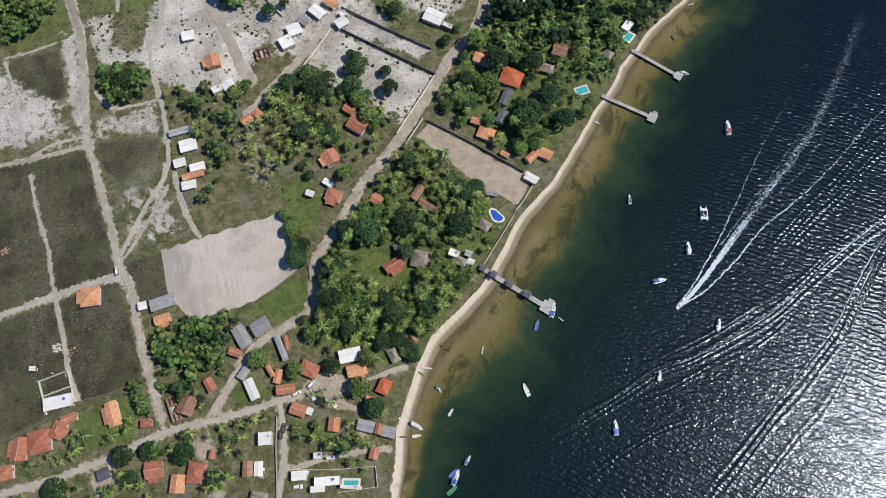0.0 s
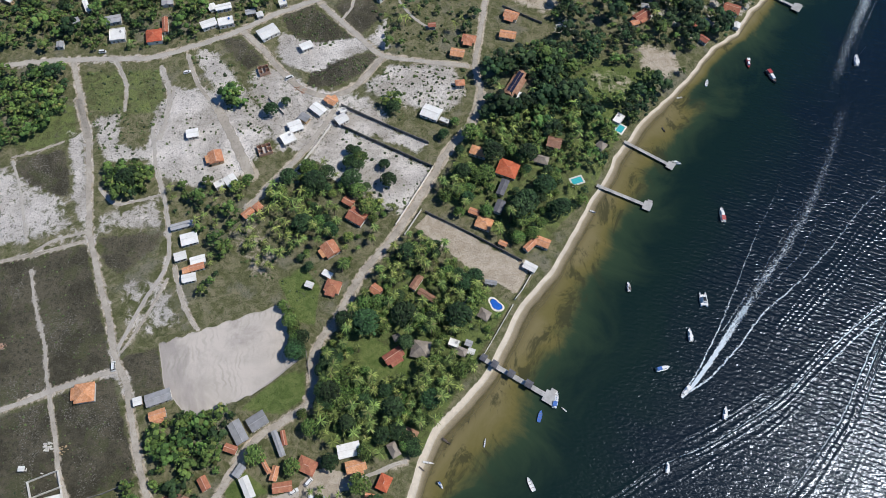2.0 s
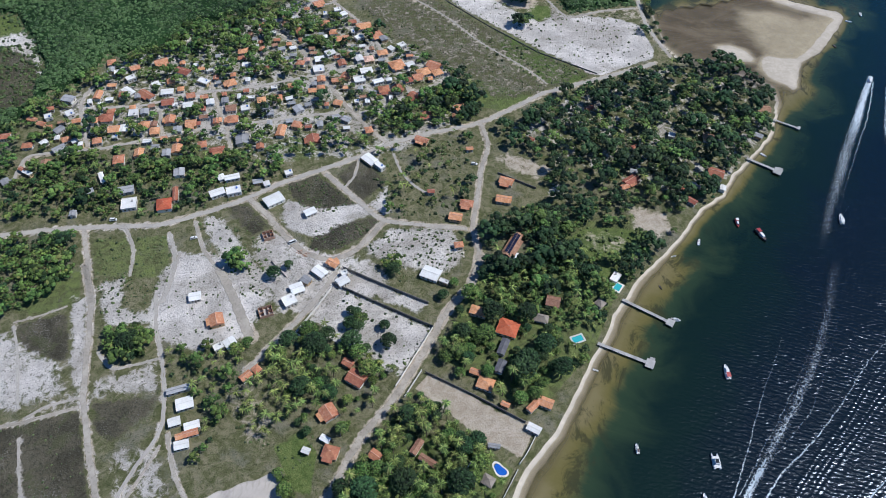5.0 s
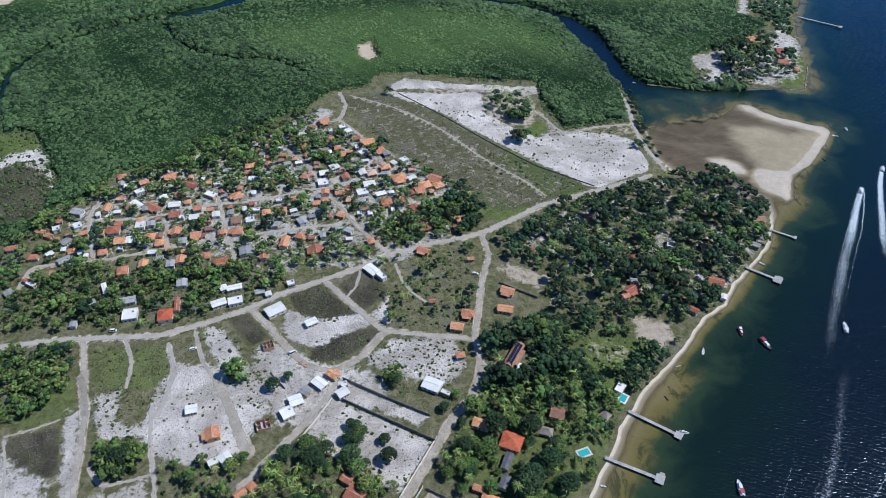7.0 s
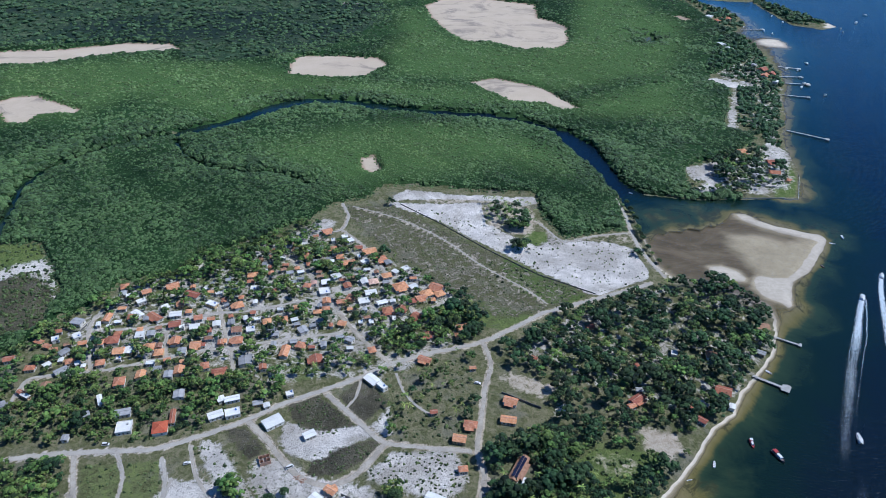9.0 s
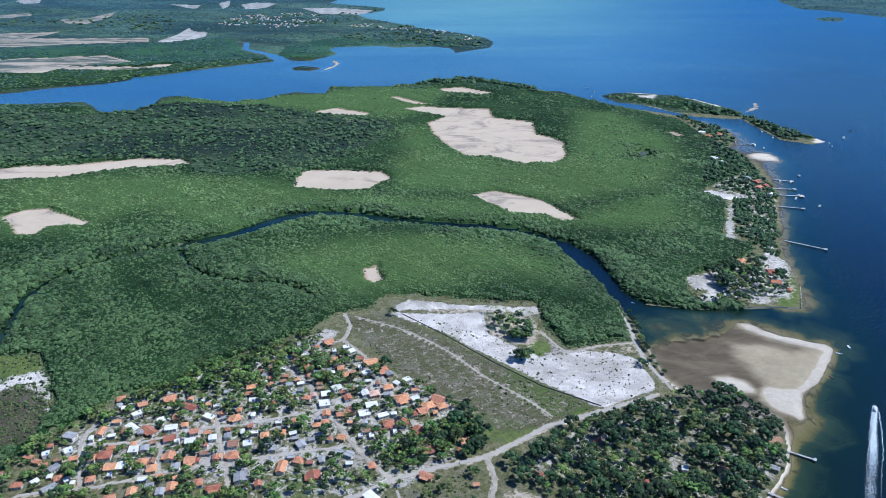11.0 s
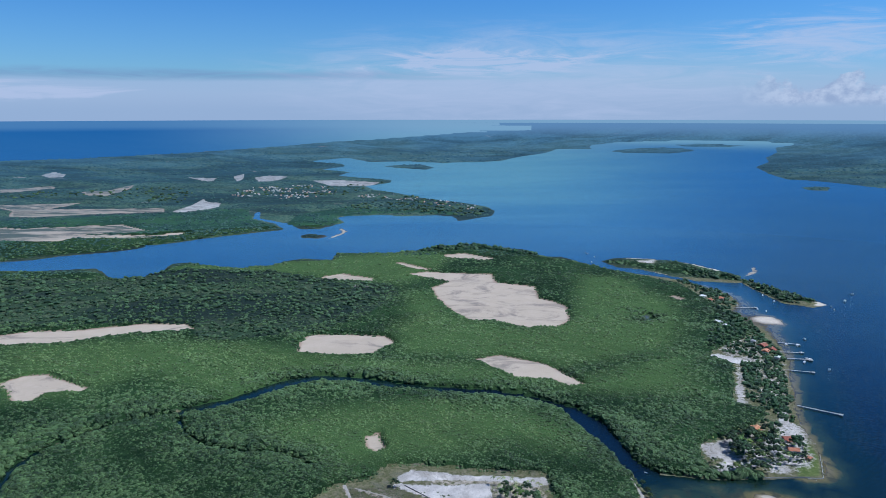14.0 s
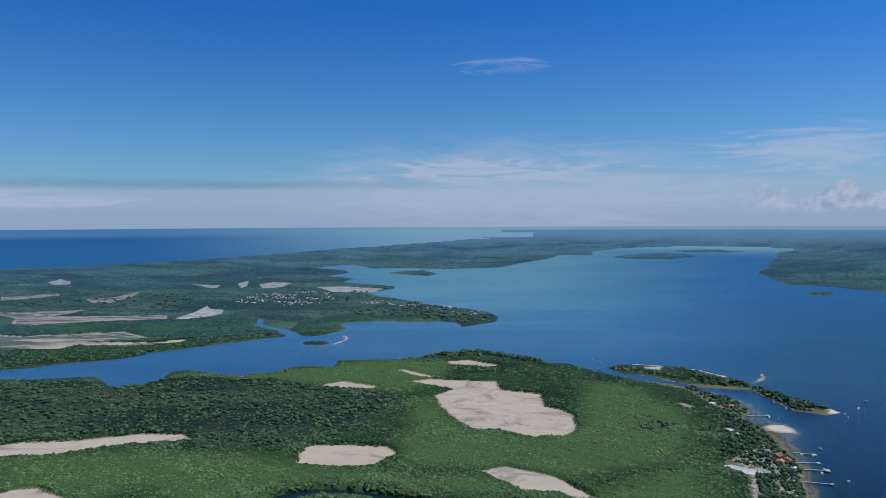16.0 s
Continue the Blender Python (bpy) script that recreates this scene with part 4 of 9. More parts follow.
PATCHES.append(("white", 1, [(-2095, 3882), (-2130, 4108), (-1964, 3897), (-1898, 3733), (-1967, 3716)]))
PATCHES.append(("white", 1, [(-582, 3525), (-455, 3557), (-238, 3425), (-278, 3247), (-452, 3258)]))
PATCHES.append(("white", 1, [(-908, 3714), (-854, 3824), (-742, 3770), (-753, 3535), (-829, 3462)]))
PATCHES.append(("pan", 1.3, [(-1889, 3129), (-1798, 3203), (-1721, 3281), (-1660, 3195), (-1744, 3047), (-1807, 2993)]))
PATCHES.append(("white", 0.9, [(-1031, 3766), (-1019, 3955), (-940, 3608), (-937, 3468)]))
PATCHES.append(("white", 0.9, [(-1270, 3737), (-1089, 3660), (-1059, 3495), (-1112, 3518)]))
PATCHES.append(("white", 0.9, [(379, 932), (396, 937), (431, 902), (411, 895), (398, 900)]))
PATCHES.append(("white", 0.72, [(403, 893), (412, 897), (365, 763), (347, 764)]))
PATCHES.append(("white", 0.9, [(385, 739), (399, 747), (387, 716), (376, 713)]))
PATCHES.append(("white", 0.6, [(263, 656), (274, 624), (313, 609), (362, 609), (404, 705), (387, 733), (342, 691)]))
PATCHES.append(("white", 0.8, [(268, 663), (342, 691), (311, 653), (269, 628)]))
PATCHES.append(("white", 0.45, [(392, 969), (501, 1050), (477, 896), (401, 731), (370, 780), (412, 897)]))
PATCHES.append(("white", 0.8, [(453, 1572), (521, 1583), (492, 1529), (466, 1547)]))
PATCHES.append(("white", 0.8, [(-1533, 9665), (-1065, 11112), (-602, 12337), (-806, 10039), (-1194, 8835)]))
PATCHES.append(("dirt", 0.5, [(-32.8, 619), (4.9, 617), (57.9, 603), (105, 597), (96.4, 566), (54.8, 557), (4.7, 587)]))
PATCHES.append(("pan", 0.8, [(429, 1251), (447, 1259), (460, 1223), (444, 1220)]))
FORESTS.append([(-372, 378), (-285, 382), (-278, 405), (-271, 420), (-261, 424), (-250, 440), (-240, 466), (-204, 477), (-188, 505), (-167, 514), (-137, 537), (-106, 559), (-92.8, 585), (-79.1, 595), (-51.0, 606), (-48.0, 622), (-27.7, 630), (5.0, 624), (69.4, 612), (107, 608), (108, 564), (119, 535), (122, 529), (176, 542), (179, 556), (183, 595), (187, 605), (183, 656), (168, 701), (148, 766), (115, 788), (41.6, 811), (-42.1, 829), (-115, 854), (-144, 855), (-189, 826), (-239, 779), (-277, 755), (-326, 733), (-356, 710)] + [(-373, 687), (-389, 661), (-395, 626), (-385, 583), (-367, 511)])
FORESTS.append([(-486, 513), (-367, 511), (-385, 583), (-395, 626), (-389, 661), (-373, 687), (-356, 710), (-326, 733), (-285, 759), (-270, 763), (-239, 779), (-212, 805), (-189, 826), (-144, 855), (-115, 854), (-42.1, 829), (41.6, 811), (82.4, 803), (145, 767), (186, 711), (193, 632), (200, 616), (214, 604), (258, 618), (270, 666), (346, 705), (398, 777), (395, 747), (345, 761), (403, 898), (379, 932), (501, 1050), (497, 1145), (486, 1346), (402, 1447), (328, 1549), (262, 1613), (167, 1717), (100, 1755), (-31.8, 1684)] + [(-184, 1659), (-217, 1660), (-220, 1582), (-325, 1566), (-407, 1497), (-534, 1557), (-563, 1500), (-581, 1421), (-641, 1402), (-684, 1464), (-825, 1477), (-1240, 1473)])
FORESTS.append([(-1257, 1494), (-968, 1606), (-873, 1670), (-764, 1724), (-667, 1837), (-515, 1984), (-437, 2061), (-557, 2227), (-632, 2461), (-728, 2462), (-868, 2368), (-1312, 2214), (-1783, 2164)])
FORESTS.append([(-433, 2124), (-382, 2070), (-325, 2070), (-271, 2165), (-303, 2284), (-145, 2358), (3.3, 2343), (94.2, 2303), (79.4, 2409), (-112, 2454), (-310, 2500), (-435, 2323)])
FORESTS.append([(400, 1560), (447, 1572), (480, 1512), (545, 1558), (616, 1392), (668, 1201), (625, 1217), (618, 1368), (496, 1445)])
FORESTS.append([(205, 640), (214, 618), (228, 604), (262, 599), (302, 598), (302, 606), (262, 612), (240, 632)])
HEATHS.append([(-1004, 1304), (-860, 1416), (-646, 1388), (-512, 1488), (-327, 1458), (-224, 1396), (-74.6, 1332), (-61.0, 1268), (-110, 1122), (-173, 1047), (-283, 1007), (-340, 1003), (-370, 1088), (-460, 1102), (-665, 1069), (-829, 1058)])
HEATHS.append([(-2069, 2798), (-1639, 2793), (-1359, 2883), (-934, 2615), (-935, 2878), (-1177, 3322), (-2171, 4310), (-2762, 4778), (-3151, 4317)])
ROADS.append((5.6, [(30.8, 264), (33.2, 268), (25.2, 245), (13.3, 230), (4.1, 212), (-3.3, 198), (-16.2, 175), (-32.8, 152), (-43.1, 130), (-52.0, 115), (-54.1, 104), (-52.6, 92.6), (-55.6, 85.6), (-67.0, 77.3), (-76.9, 70.6), (-83.8, 60.0), (-88.2, 52.2), (-94.9, 38.2)]))
ROADS.append((4.2, [(-205, -1.2), (-182, 3.9), (-160, 10.4), (-137, 19.8), (-114, 30.8), (-89.2, 37.0), (-67.0, 44.1), (-55.7, 47.2)]))
ROADS.append((3.6, [(-65.7, 44.1), (-63.0, 32.1), (-61.2, 17.6), (-62.6, 3.0), (-62.4, -14.8)]))
ROADS.append((4.6, [(-207, 292), (-195, 259), (-187, 236), (-198, 263), (-188, 241), (-182, 216), (-177, 192), (-172, 173), (-163, 150), (-153, 126), (-147, 109), (-139, 94.7), (-132, 72.9), (-127, 59.8), (-123, 49.5), (-117, 35.7)]))
ROADS.append((4.2, [(-228, 72.4), (-199, 82.5), (-184, 88.9), (-167, 95.9), (-146, 103)]))
ROADS.append((2.6, [(-246, 149), (-215, 160), (-199, 164), (-174, 172)]))
ROADS.append((2.4, [(-147, 113), (-139, 138), (-132, 154), (-131, 167), (-137, 193), (-146, 217), (-152, 242)]))
ROADS.append((2.6, [(-174, 91.7), (-167, 72.7), (-162, 57.0), (-155, 43.8)]))
ROADS.append((2.4, [(-127, 157), (-119, 136), (-111, 124)]))
ROADS.append((8.5, [(-119, 259), (-105, 232), (-94.5, 212)]))
ROADS.append((4.4, [(-51.8, 256), (-66.3, 229), (-82.8, 207), (-93.3, 192)]))
ROADS.append((1.8, [(-174, 204), (-164, 194), (-152, 196), (-139, 200)]))
ROADS.append((5.6, [(-301, 279), (-255, 286), (-223, 291), (-190, 293), (-163, 294), (-141, 302), (-116, 314), (-92.9, 329), (-65.0, 343), (-43.3, 354), (-24.6, 366), (2.8, 377), (31.0, 385), (47.7, 393), (74.2, 411), (88.1, 421), (134, 439), (178, 457)]))
ROADS.append((4.8, [(-64.6, 338), (-40.7, 312), (-25.2, 297), (2.0, 292), (26.1, 289)]))
ROADS.append((5.4, [(-25.1, 296), (-38.4, 276), (-51.1, 267), (-64.3, 268), (-78.9, 278), (-99.7, 304), (-111, 316)]))
ROADS.append((4.6, [(30.9, 266), (32.0, 272), (29.6, 290), (34.2, 319), (38.4, 345), (43.6, 365), (39.3, 389)]))
ROADS.append((4.2, [(-264, 333), (-262, 355), (-238, 360), (-213, 364), (-178, 376), (-141, 385), (-110, 391), (-78.4, 397), (-56.3, 400)]))
ROADS.append((4.6, [(-24.6, 366), (-41.3, 387), (-57.1, 409), (-69.6, 433), (-82.6, 455), (-96.4, 478), (-112, 495)]))
ROADS.append((3.6, [(-242, 428), (-244, 411), (-237, 389), (-226, 365)]))
ROADS.append((3.4, [(-158, 438), (-144, 400), (-136, 382), (-129, 358)]))
ROADS.append((4.0, [(-234, 405), (-202, 408), (-176, 417), (-157, 424), (-132, 427), (-99.9, 437), (-66.5, 448), (-40.9, 459), (-23.5, 470)]))
ROADS.append((3.8, [(-74.7, 543), (-53.3, 516), (-37.7, 486), (-27.7, 462), (-13.9, 433), (-7.4, 422), (20.7, 440)]))
ROADS.append((3.0, [(-46.1, 399), (-21.8, 409), (-1.1, 417)]))
ROADS.append((3.0, [(-187, 404), (-179, 376)]))
ROADS.append((3.0, [(-78.9, 592), (-70.7, 567), (-74.7, 543), (-89.2, 540)]))
ROADS.append((1.7, [(-68.0, 585), (-25.9, 562), (13.8, 527), (45.3, 485), (78.5, 450), (91.6, 432)]))
ROADS.append((3.2, [(102, 552), (108, 540), (114, 527), (120, 518)]))
ROADS.append((3.0, [(120, 519), (136, 525), (152, 530), (178, 534)]))
ROADS.append((5.0, [(182, 594), (184, 566), (182, 532), (184, 501), (193, 467)]))
ROADS.append((2.4, [(-155, 288), (-148, 271), (-146, 254), (-147, 235)]))
ROADS.append((2.4, [(-141, 297), (-132, 275), (-116, 254)]))
ROADS.append((1.5, [(-198, 156), (-193, 141), (-188, 129), (-182, 116), (-177, 100), (-173, 90.3)]))
ROADS.append((1.6, [(-224, 221), (-218, 209), (-210, 188), (-204, 171)]))
ROADS.append((1.5, [(-225, 223), (-211, 228), (-199, 234)]))
ROADS.append((1.8, [(-199, 166), (-189, 173), (-175, 177)]))
ROADS.append((1.6, [(-129, 151), (-134, 137), (-141, 120), (-145, 112)]))
ROADS.append((2.0, [(-150, 231), (-146, 249), (-145, 272)]))
ROADS.append((2.2, [(-36.6, 49.8), (-23.9, 55.0), (-13.6, 59.0), (-8.4, 60.3)]))
ROADS.append((2.4, [(-57.3, 15.2), (-42.7, 19.5), (-27.8, 22.4), (-15.3, 23.7)]))
ROADS.append((1.8, [(-20.5, 357), (-15.5, 340), (-6.8, 327), (2.3, 319)]))
ROADS.append((1.6, [(-43.1, 352), (-45.8, 335), (-51.7, 325)]))
ROADS.append((2.0, [(-184, 295), (-173, 275), (-170, 255)]))
CREEKS.append((4.0, [(-280, 756), (-326, 733), (-356, 710), (-373, 687), (-389, 661), (-395, 626), (-385, 583), (-367, 511)]))
CREEKS.append((1.6, [(-278, 738), (-260, 706), (-227, 671), (-183, 658), (-148, 655), (-111, 630)]))
CREEKS.append((6.0, [(357, 1134), (351, 1101)]))


# ---- the land and the water ----
EYE_AT = np.array((0.0, 0.0, EYE))
rng = np.random.default_rng(7)


def far(v):
    """Draws places beyond 3 km in along the line of sight, so that the whole bay up to the horizon fits into 4.9 km."""
    v = np.asarray(v, float)
    way = v - EYE_AT
    d = np.linalg.norm(way, axis=-1, keepdims=True)
    d2 = np.where(d > 3000, 3000 + 1850 * (1 - np.exp(-np.maximum(d - 3000, 0) / 2600)), d)
    return EYE_AT + way * (d2 / np.maximum(d, 1e-6))


def rim(pts, line, closed=True, margin=1e9):
    """Signed distance of points from an outline (inside: plus), or plain distance from an open line."""
    pts, line = np.asarray(pts, float), np.asarray(line, float)
    out = np.full(len(pts), -margin if closed else margin)
    lo, hi = line.min(0) - margin, line.max(0) + margin
    at = np.where(((pts >= lo) & (pts <= hi)).all(1))[0]
    if not len(at):
        return out
    q = pts[at]
    best, inside = np.full(len(q), 1e18), np.zeros(len(q), bool)
    nxt = np.roll(line, -1, 0) if closed else line[1:]
    for a, c in zip(line, nxt):
        ab, aq = c - a, q - a
        f = np.clip((aq @ ab) / max(ab @ ab, 1e-9), 0, 1)
        e = aq - f[:, None] * ab
        best = np.minimum(best, (e * e).sum(1))
        if closed and a[1] != c[1]:
            cut = (a[1] > q[:, 1]) != (c[1] > q[:, 1])
            inside ^= cut & (q[:, 0] < (c[0] - a[0]) * (q[:, 1] - a[1]) / (c[1] - a[1]) + a[0])
    best = np.sqrt(best)
    out[at] = np.where(inside, best, -best) if closed else best
    return np.maximum(out, -margin) if closed else np.minimum(out, margin)


def smooth(v, lo, hi):
    f = np.clip((v - lo) / (hi - lo), 0, 1)
    return f * f * (3 - 2 * f)


def ripple(pts, size, seed=0.0):
    """Cheap smooth unevenness about -1 to 1."""
    x, y = pts[:, 0] / size + seed, pts[:, 1] / size - seed
    return (np.sin(x * 1.3 + 2 * np.sin(y * 0.7)) + np.sin(y * 1.7 + 1.5 * np.sin(x * 0.9 + 1)) + np.sin((x + y) * 2.9 + np.sin(x * 2.1))) / 3


def shore(pts):
    """Signed distance from the nearest shore: land plus, water minus; small wobbles keep it from being straight."""
    d = np.full(len(pts), -400.0)
    for c in COASTS + BARS:
        d = np.maximum(d, rim(pts, c, True, 400.0))
    for wide, c in CREEKS:
        d = np.minimum(d, rim(pts, c, False, 400.0) - wide)
    r = np.hypot(pts[:, 0], pts[:, 1])
    return d + ripple(pts, 9.0) * np.clip(r / 400, 0.4, 6)


def bars(pts):
    d = np.full(len(pts), -60.0)
    for c in BARS:
        d = np.maximum(d, rim(pts, c, True, 60.0))
    return d


def forest(pts, creeks=True):
    d = np.full(len(pts), -200.0)
    for c in FORESTS:
        d = np.maximum(d, rim(pts, c, True, 200.0))
    for kind, amount, c in PATCHES:
        if kind in ("pan", "white") and amount > 0.75 or amount == 0.61:
            d = np.minimum(d, -rim(pts, c, True, 200.0))
    for wide, c in CREEKS if creeks else []:
        d = np.minimum(d, rim(pts, c, False, 200.0) - wide - 1.0)
    return d + ripple(pts, 13.0, 3.0) * 2.5


def height(pts, s=None, f=None):
    s = shore(pts) if s is None else s
    f = forest(pts) if f is None else f
    z = np.where(s > 0, np.minimum(s * 0.08, 1.5), np.maximum(s * 0.05, -4.0))
    z = np.where(bars(pts) > 0, np.minimum(z, 0.5), z)
    z = z + np.where(s > 15, 0.12 * ripple(pts, 17.0, 5.0), 0)
    wide = np.clip(np.hypot(pts[:, 0], pts[:, 1]) * 0.006, 3.0, 12.0)
    wood = smooth(f, 0.0, wide) * smooth(s, 0.5, 4.0)
    return z + wood * (3.8 + 0.9 * ripple(pts, 5.0, 1.0) + 0.7 * ripple(pts, 14.0, 2.0))


def wheel(azimuths, dips):
    """A sheet laid out in rings and spokes round the foot of the tower of air that the view is from."""
    r = EYE / np.tan(np.radians(dips))
    a = np.radians(azimuths)
    pts = np.stack([np.outer(r, np.sin(a)), np.outer(r, np.cos(a))], 2).reshape(-1, 2)
    n, m = len(dips), len(azimuths)
    i, j = np.meshgrid(np.arange(n - 1), np.arange(m), indexing="ij")
    j2 = (j + 1) % m
    quads = np.stack([i * m + j, i * m + j2, (i + 1) * m + j2, (i + 1) * m + j], 2).reshape(-1, 4)
    return pts, quads, r


def sheet(name, verts, quads, mat, smooth_faces=True):
    used = np.unique(quads)
    back = np.zeros(len(verts), int)
    back[used] = np.arange(len(used))
    me = bpy.data.meshes.new(name)
    me.from_pydata(verts[used].tolist(), [], back[quads].tolist())
    me.materials.append(mat)
    if smooth_faces:
        me.polygons.foreach_set("use_smooth", np.ones(len(me.polygons), bool))
    return new(name, me), used


def lay(me, name, values):
    if values.ndim == 2:
        at = me.attributes.new(name, "FLOAT_COLOR", "POINT")
        at.data.foreach_set("color", values.astype(np.float32).ravel())
    else:
        at = me.attributes.new(name, "FLOAT", "POINT")
        at.data.foreach_set("value", values.astype(np.float32))


spokes = np.concatenate([np.arange(-42, 42, 0.2), np.arange(42, 100, 0.6), np.arange(100, 260, 5.0), np.arange(260, 318, 0.6)])
dips = np.concatenate([[89.9], np.arange(89, 62, -0.42), np.arange(62, 22, -0.2), np.arange(22, 8, -0.065), np.arange(8, 4.4, -0.06), np.arange(4.4, 0.62, -0.09), [0.56]])
LIMIT = 2100.0
pts, quads, rings = wheel(spokes, dips)
s_all, f_all = shore(pts), forest(pts)
soft = np.clip(np.hypot(pts[:, 0], pts[:, 1]) * 0.004, 1.5, 8.0)
masks = {k_: np.zeros(len(pts)) for k_ in ("white", "pan", "scrub", "lush", "dirt")}
for kind, amount, outline in PATCHES:
    d = rim(pts, outline, True, 30.0)
    e = soft * 2.0 if kind == "pan" and amount == 1.1 else soft * (4.5 if kind in ("white", "dirt") and amount < 0.9 else 2.6 if kind == "scrub" else 1.0)
    masks[kind] = np.maximum(masks[kind], amount * smooth(d, -e, e))
heath = np.zeros(len(pts))
for outline in HEATHS:
    heath = np.maximum(heath, smooth(rim(pts, outline, True, 60.0), -20, 20))
meadow = np.zeros(len(pts))
for outline in MEADOWS:
    meadow = np.maximum(meadow, 0.7 * smooth(rim(pts, outline, True, 60.0), -25, 40))
far_off = np.hypot(pts[:, 0], pts[:, 1]) > 1500
verge = np.full(len(pts), 60.0)
for wide, outline in ROADS:
    verge = np.minimum(verge, rim(pts, outline, False, 30.0) - wide / 2)
masks["dirt"] = np.maximum(masks["dirt"], 0.62 * smooth(verge, 1.6, -0.5))
sandy = (pts[:, 0] < -95) & (pts[:, 1] > 90) & (pts[:, 1] < 300)
masks["white"] = np.maximum(masks["white"], 0.46 * smooth(verge, 2.6, -0.5) * sandy)
grown = smooth(forest(pts, False), -0.5, 1.5)
wood = np.maximum(smooth(f_all, -0.5, 1.5) * (s_all > 0.6), grown)
for k_ in ("white", "pan", "scrub", "dirt", "lush"):
    masks[k_] = masks[k_] * np.where(wood > 0.5, 0.0, 1.0)
heath = np.where(far_off & (wood < 0.5), np.maximum(heath, 0.9), heath)
for k_ in ("pan", "white"):
    heath = heath * (1 - np.clip(masks[k_] * 1.2, 0, 1))
near_side = np.hypot(pts[:, 0], pts[:, 1]) < 520
beach = np.where(near_side, smooth(s_all, np.maximum(4.3 - 0.014 * np.maximum(pts[:, 1] - 60, 0), 2.5), np.maximum(2.5 - 0.011 * np.maximum(pts[:, 1] - 60, 0), 1.1)), smooth(s_all, 5.0, 2.0) * 0.25 * (np.hypot(pts[:, 0], pts[:, 1]) < 1500)) * smooth(s_all, -6, 0)
beach = beach * smooth(f_all, -4.0, -12.0) * (1 - grown)
beach = np.where((pts[:, 0] > 235) & (pts[:, 0] < 400) & (pts[:, 1] > 585) & (pts[:, 1] < 690), 0.25 * beach, beach)
beach = np.maximum(beach, (bars(pts) > -2) * 1.0)
d_isle = rim(pts, COASTS[1], True, 60.0)
beach = np.maximum(beach, 0.85 * smooth(d_isle + 9 * ripple(pts, 60.0, 3.0), 13.0, 5.0) * smooth(d_isle, -4, 1) * smooth(ripple(pts, 95.0, 1.3), -0.25, 0.45))
wet = 0.5 * smooth(s_all, 0.9, -0.9) * smooth(f_all, 0.0, -10.0) * (1 - grown)
b_all = bars(pts)
wet = np.where(b_all > -45, np.maximum(0.75 * smooth(b_all, 9.0, -2.0) * smooth(b_all, -45, -5), wet * smooth(b_all, -5, -45)), wet)
d_shoal, d_damp = rim(pts, SHOAL, True, 60.0), rim(pts, DAMP, True, 60.0)
inside = smooth(d_shoal, -6, 4)
beach = np.maximum(beach, inside)
mud = 0.94 + 0.06 * ripple(pts, 14.0, 2.0) - 0.62 * smooth(d_damp + 4 * ripple(pts, 9.0, 1.0), -14.0, 3.0)
mud = mud * smooth(b_all + 1.5 * ripple(pts, 6.0, 1.0), 3.5, -6.0)
wet = wet * (1 - inside) + inside * np.clip(mud, 0.20, 0.97)
zz = height(pts, s_all, f_all)
world_pts = far(np.column_stack([pts, zz]))
land_q = quads[((s_all[quads] > -45) | (d_shoal[quads] > -30)).any(1)]
r_q = np.hypot(*pts[land_q[:, 0]].T)
# distance range over which the painted haze thickens
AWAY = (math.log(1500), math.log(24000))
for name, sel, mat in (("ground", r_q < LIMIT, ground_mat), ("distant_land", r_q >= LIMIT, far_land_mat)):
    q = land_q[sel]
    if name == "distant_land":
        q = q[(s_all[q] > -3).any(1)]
    ob, used = sheet(name, world_pts, q, mat)
    lay(ob.data, "cover_a", np.column_stack([masks["white"], masks["pan"], masks["scrub"], masks["lush"]])[used])
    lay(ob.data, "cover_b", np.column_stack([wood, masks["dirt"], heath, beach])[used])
    lay(ob.data, "wet", wet[used])
    lay(ob.data, "meadow", meadow[used])
    if name == "ground":
        tagged(ob, "sandy coastal ground with dry scrub, grass and dense mangrove", "ground", kind="structure")
    else:
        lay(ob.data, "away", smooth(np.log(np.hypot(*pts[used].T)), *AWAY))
        tagged(ob, "hazy wooded shores and hills across the bay", "backdrop", kind="structure")

# water, coarser rings
spokes_w = np.concatenate([np.arange(-44, 44, 0.5), np.arange(44, 100, 1.0), np.arange(100, 260, 8.0), np.arange(260, 316, 1.0)])
dips_w = np.concatenate([[89.9], np.arange(89, 20, -0.45), np.arange(20, 0.62, -0.2), [0.56]])
pts, quads, rings = wheel(spokes_w, dips_w)
s_w = shore(pts)
shelf = np.full(len(pts), -300.0)
for outline in SHELVES:
    shelf = np.maximum(shelf, rim(pts, outline, True, 300.0))
depth = np.where(shelf > 0, np.maximum(-s_w, 0) / (np.maximum(-s_w, 0) + shelf + 1e-3), 1 + np.maximum(-shelf, 0) / 45.0)
depth = np.where((shelf < -280), np.clip(1.0 - s_w / 30.0, 1.3, 12.0), depth)
depth = np.where(bars(pts) > -8, np.minimum(depth, np.maximum(-bars(pts), 0) / 6.0), depth)
d_shoal = rim(pts, SHOAL, True, 60.0) + 5 * ripple(pts, 16.0, 2.0)
depth = np.minimum(depth, 1.4 * smooth(d_shoal, 6.0, -5.0) + 20 * (d_shoal < -5))
d_bank = rim(pts, BANK, True, 60.0) + 6 * ripple(pts, 22.0, 4.0)
depth = np.minimum(depth, 0.92 + 0.18 * ripple(pts, 30.0, 1.0) + 0.9 * smooth(d_bank, 12.0, -24.0) + 20 * (d_bank < -23))
world_pts = far(np.column_stack([pts, np.zeros(len(pts))]))
sea_q = quads[(s_w[quads] < 12).any(1)]
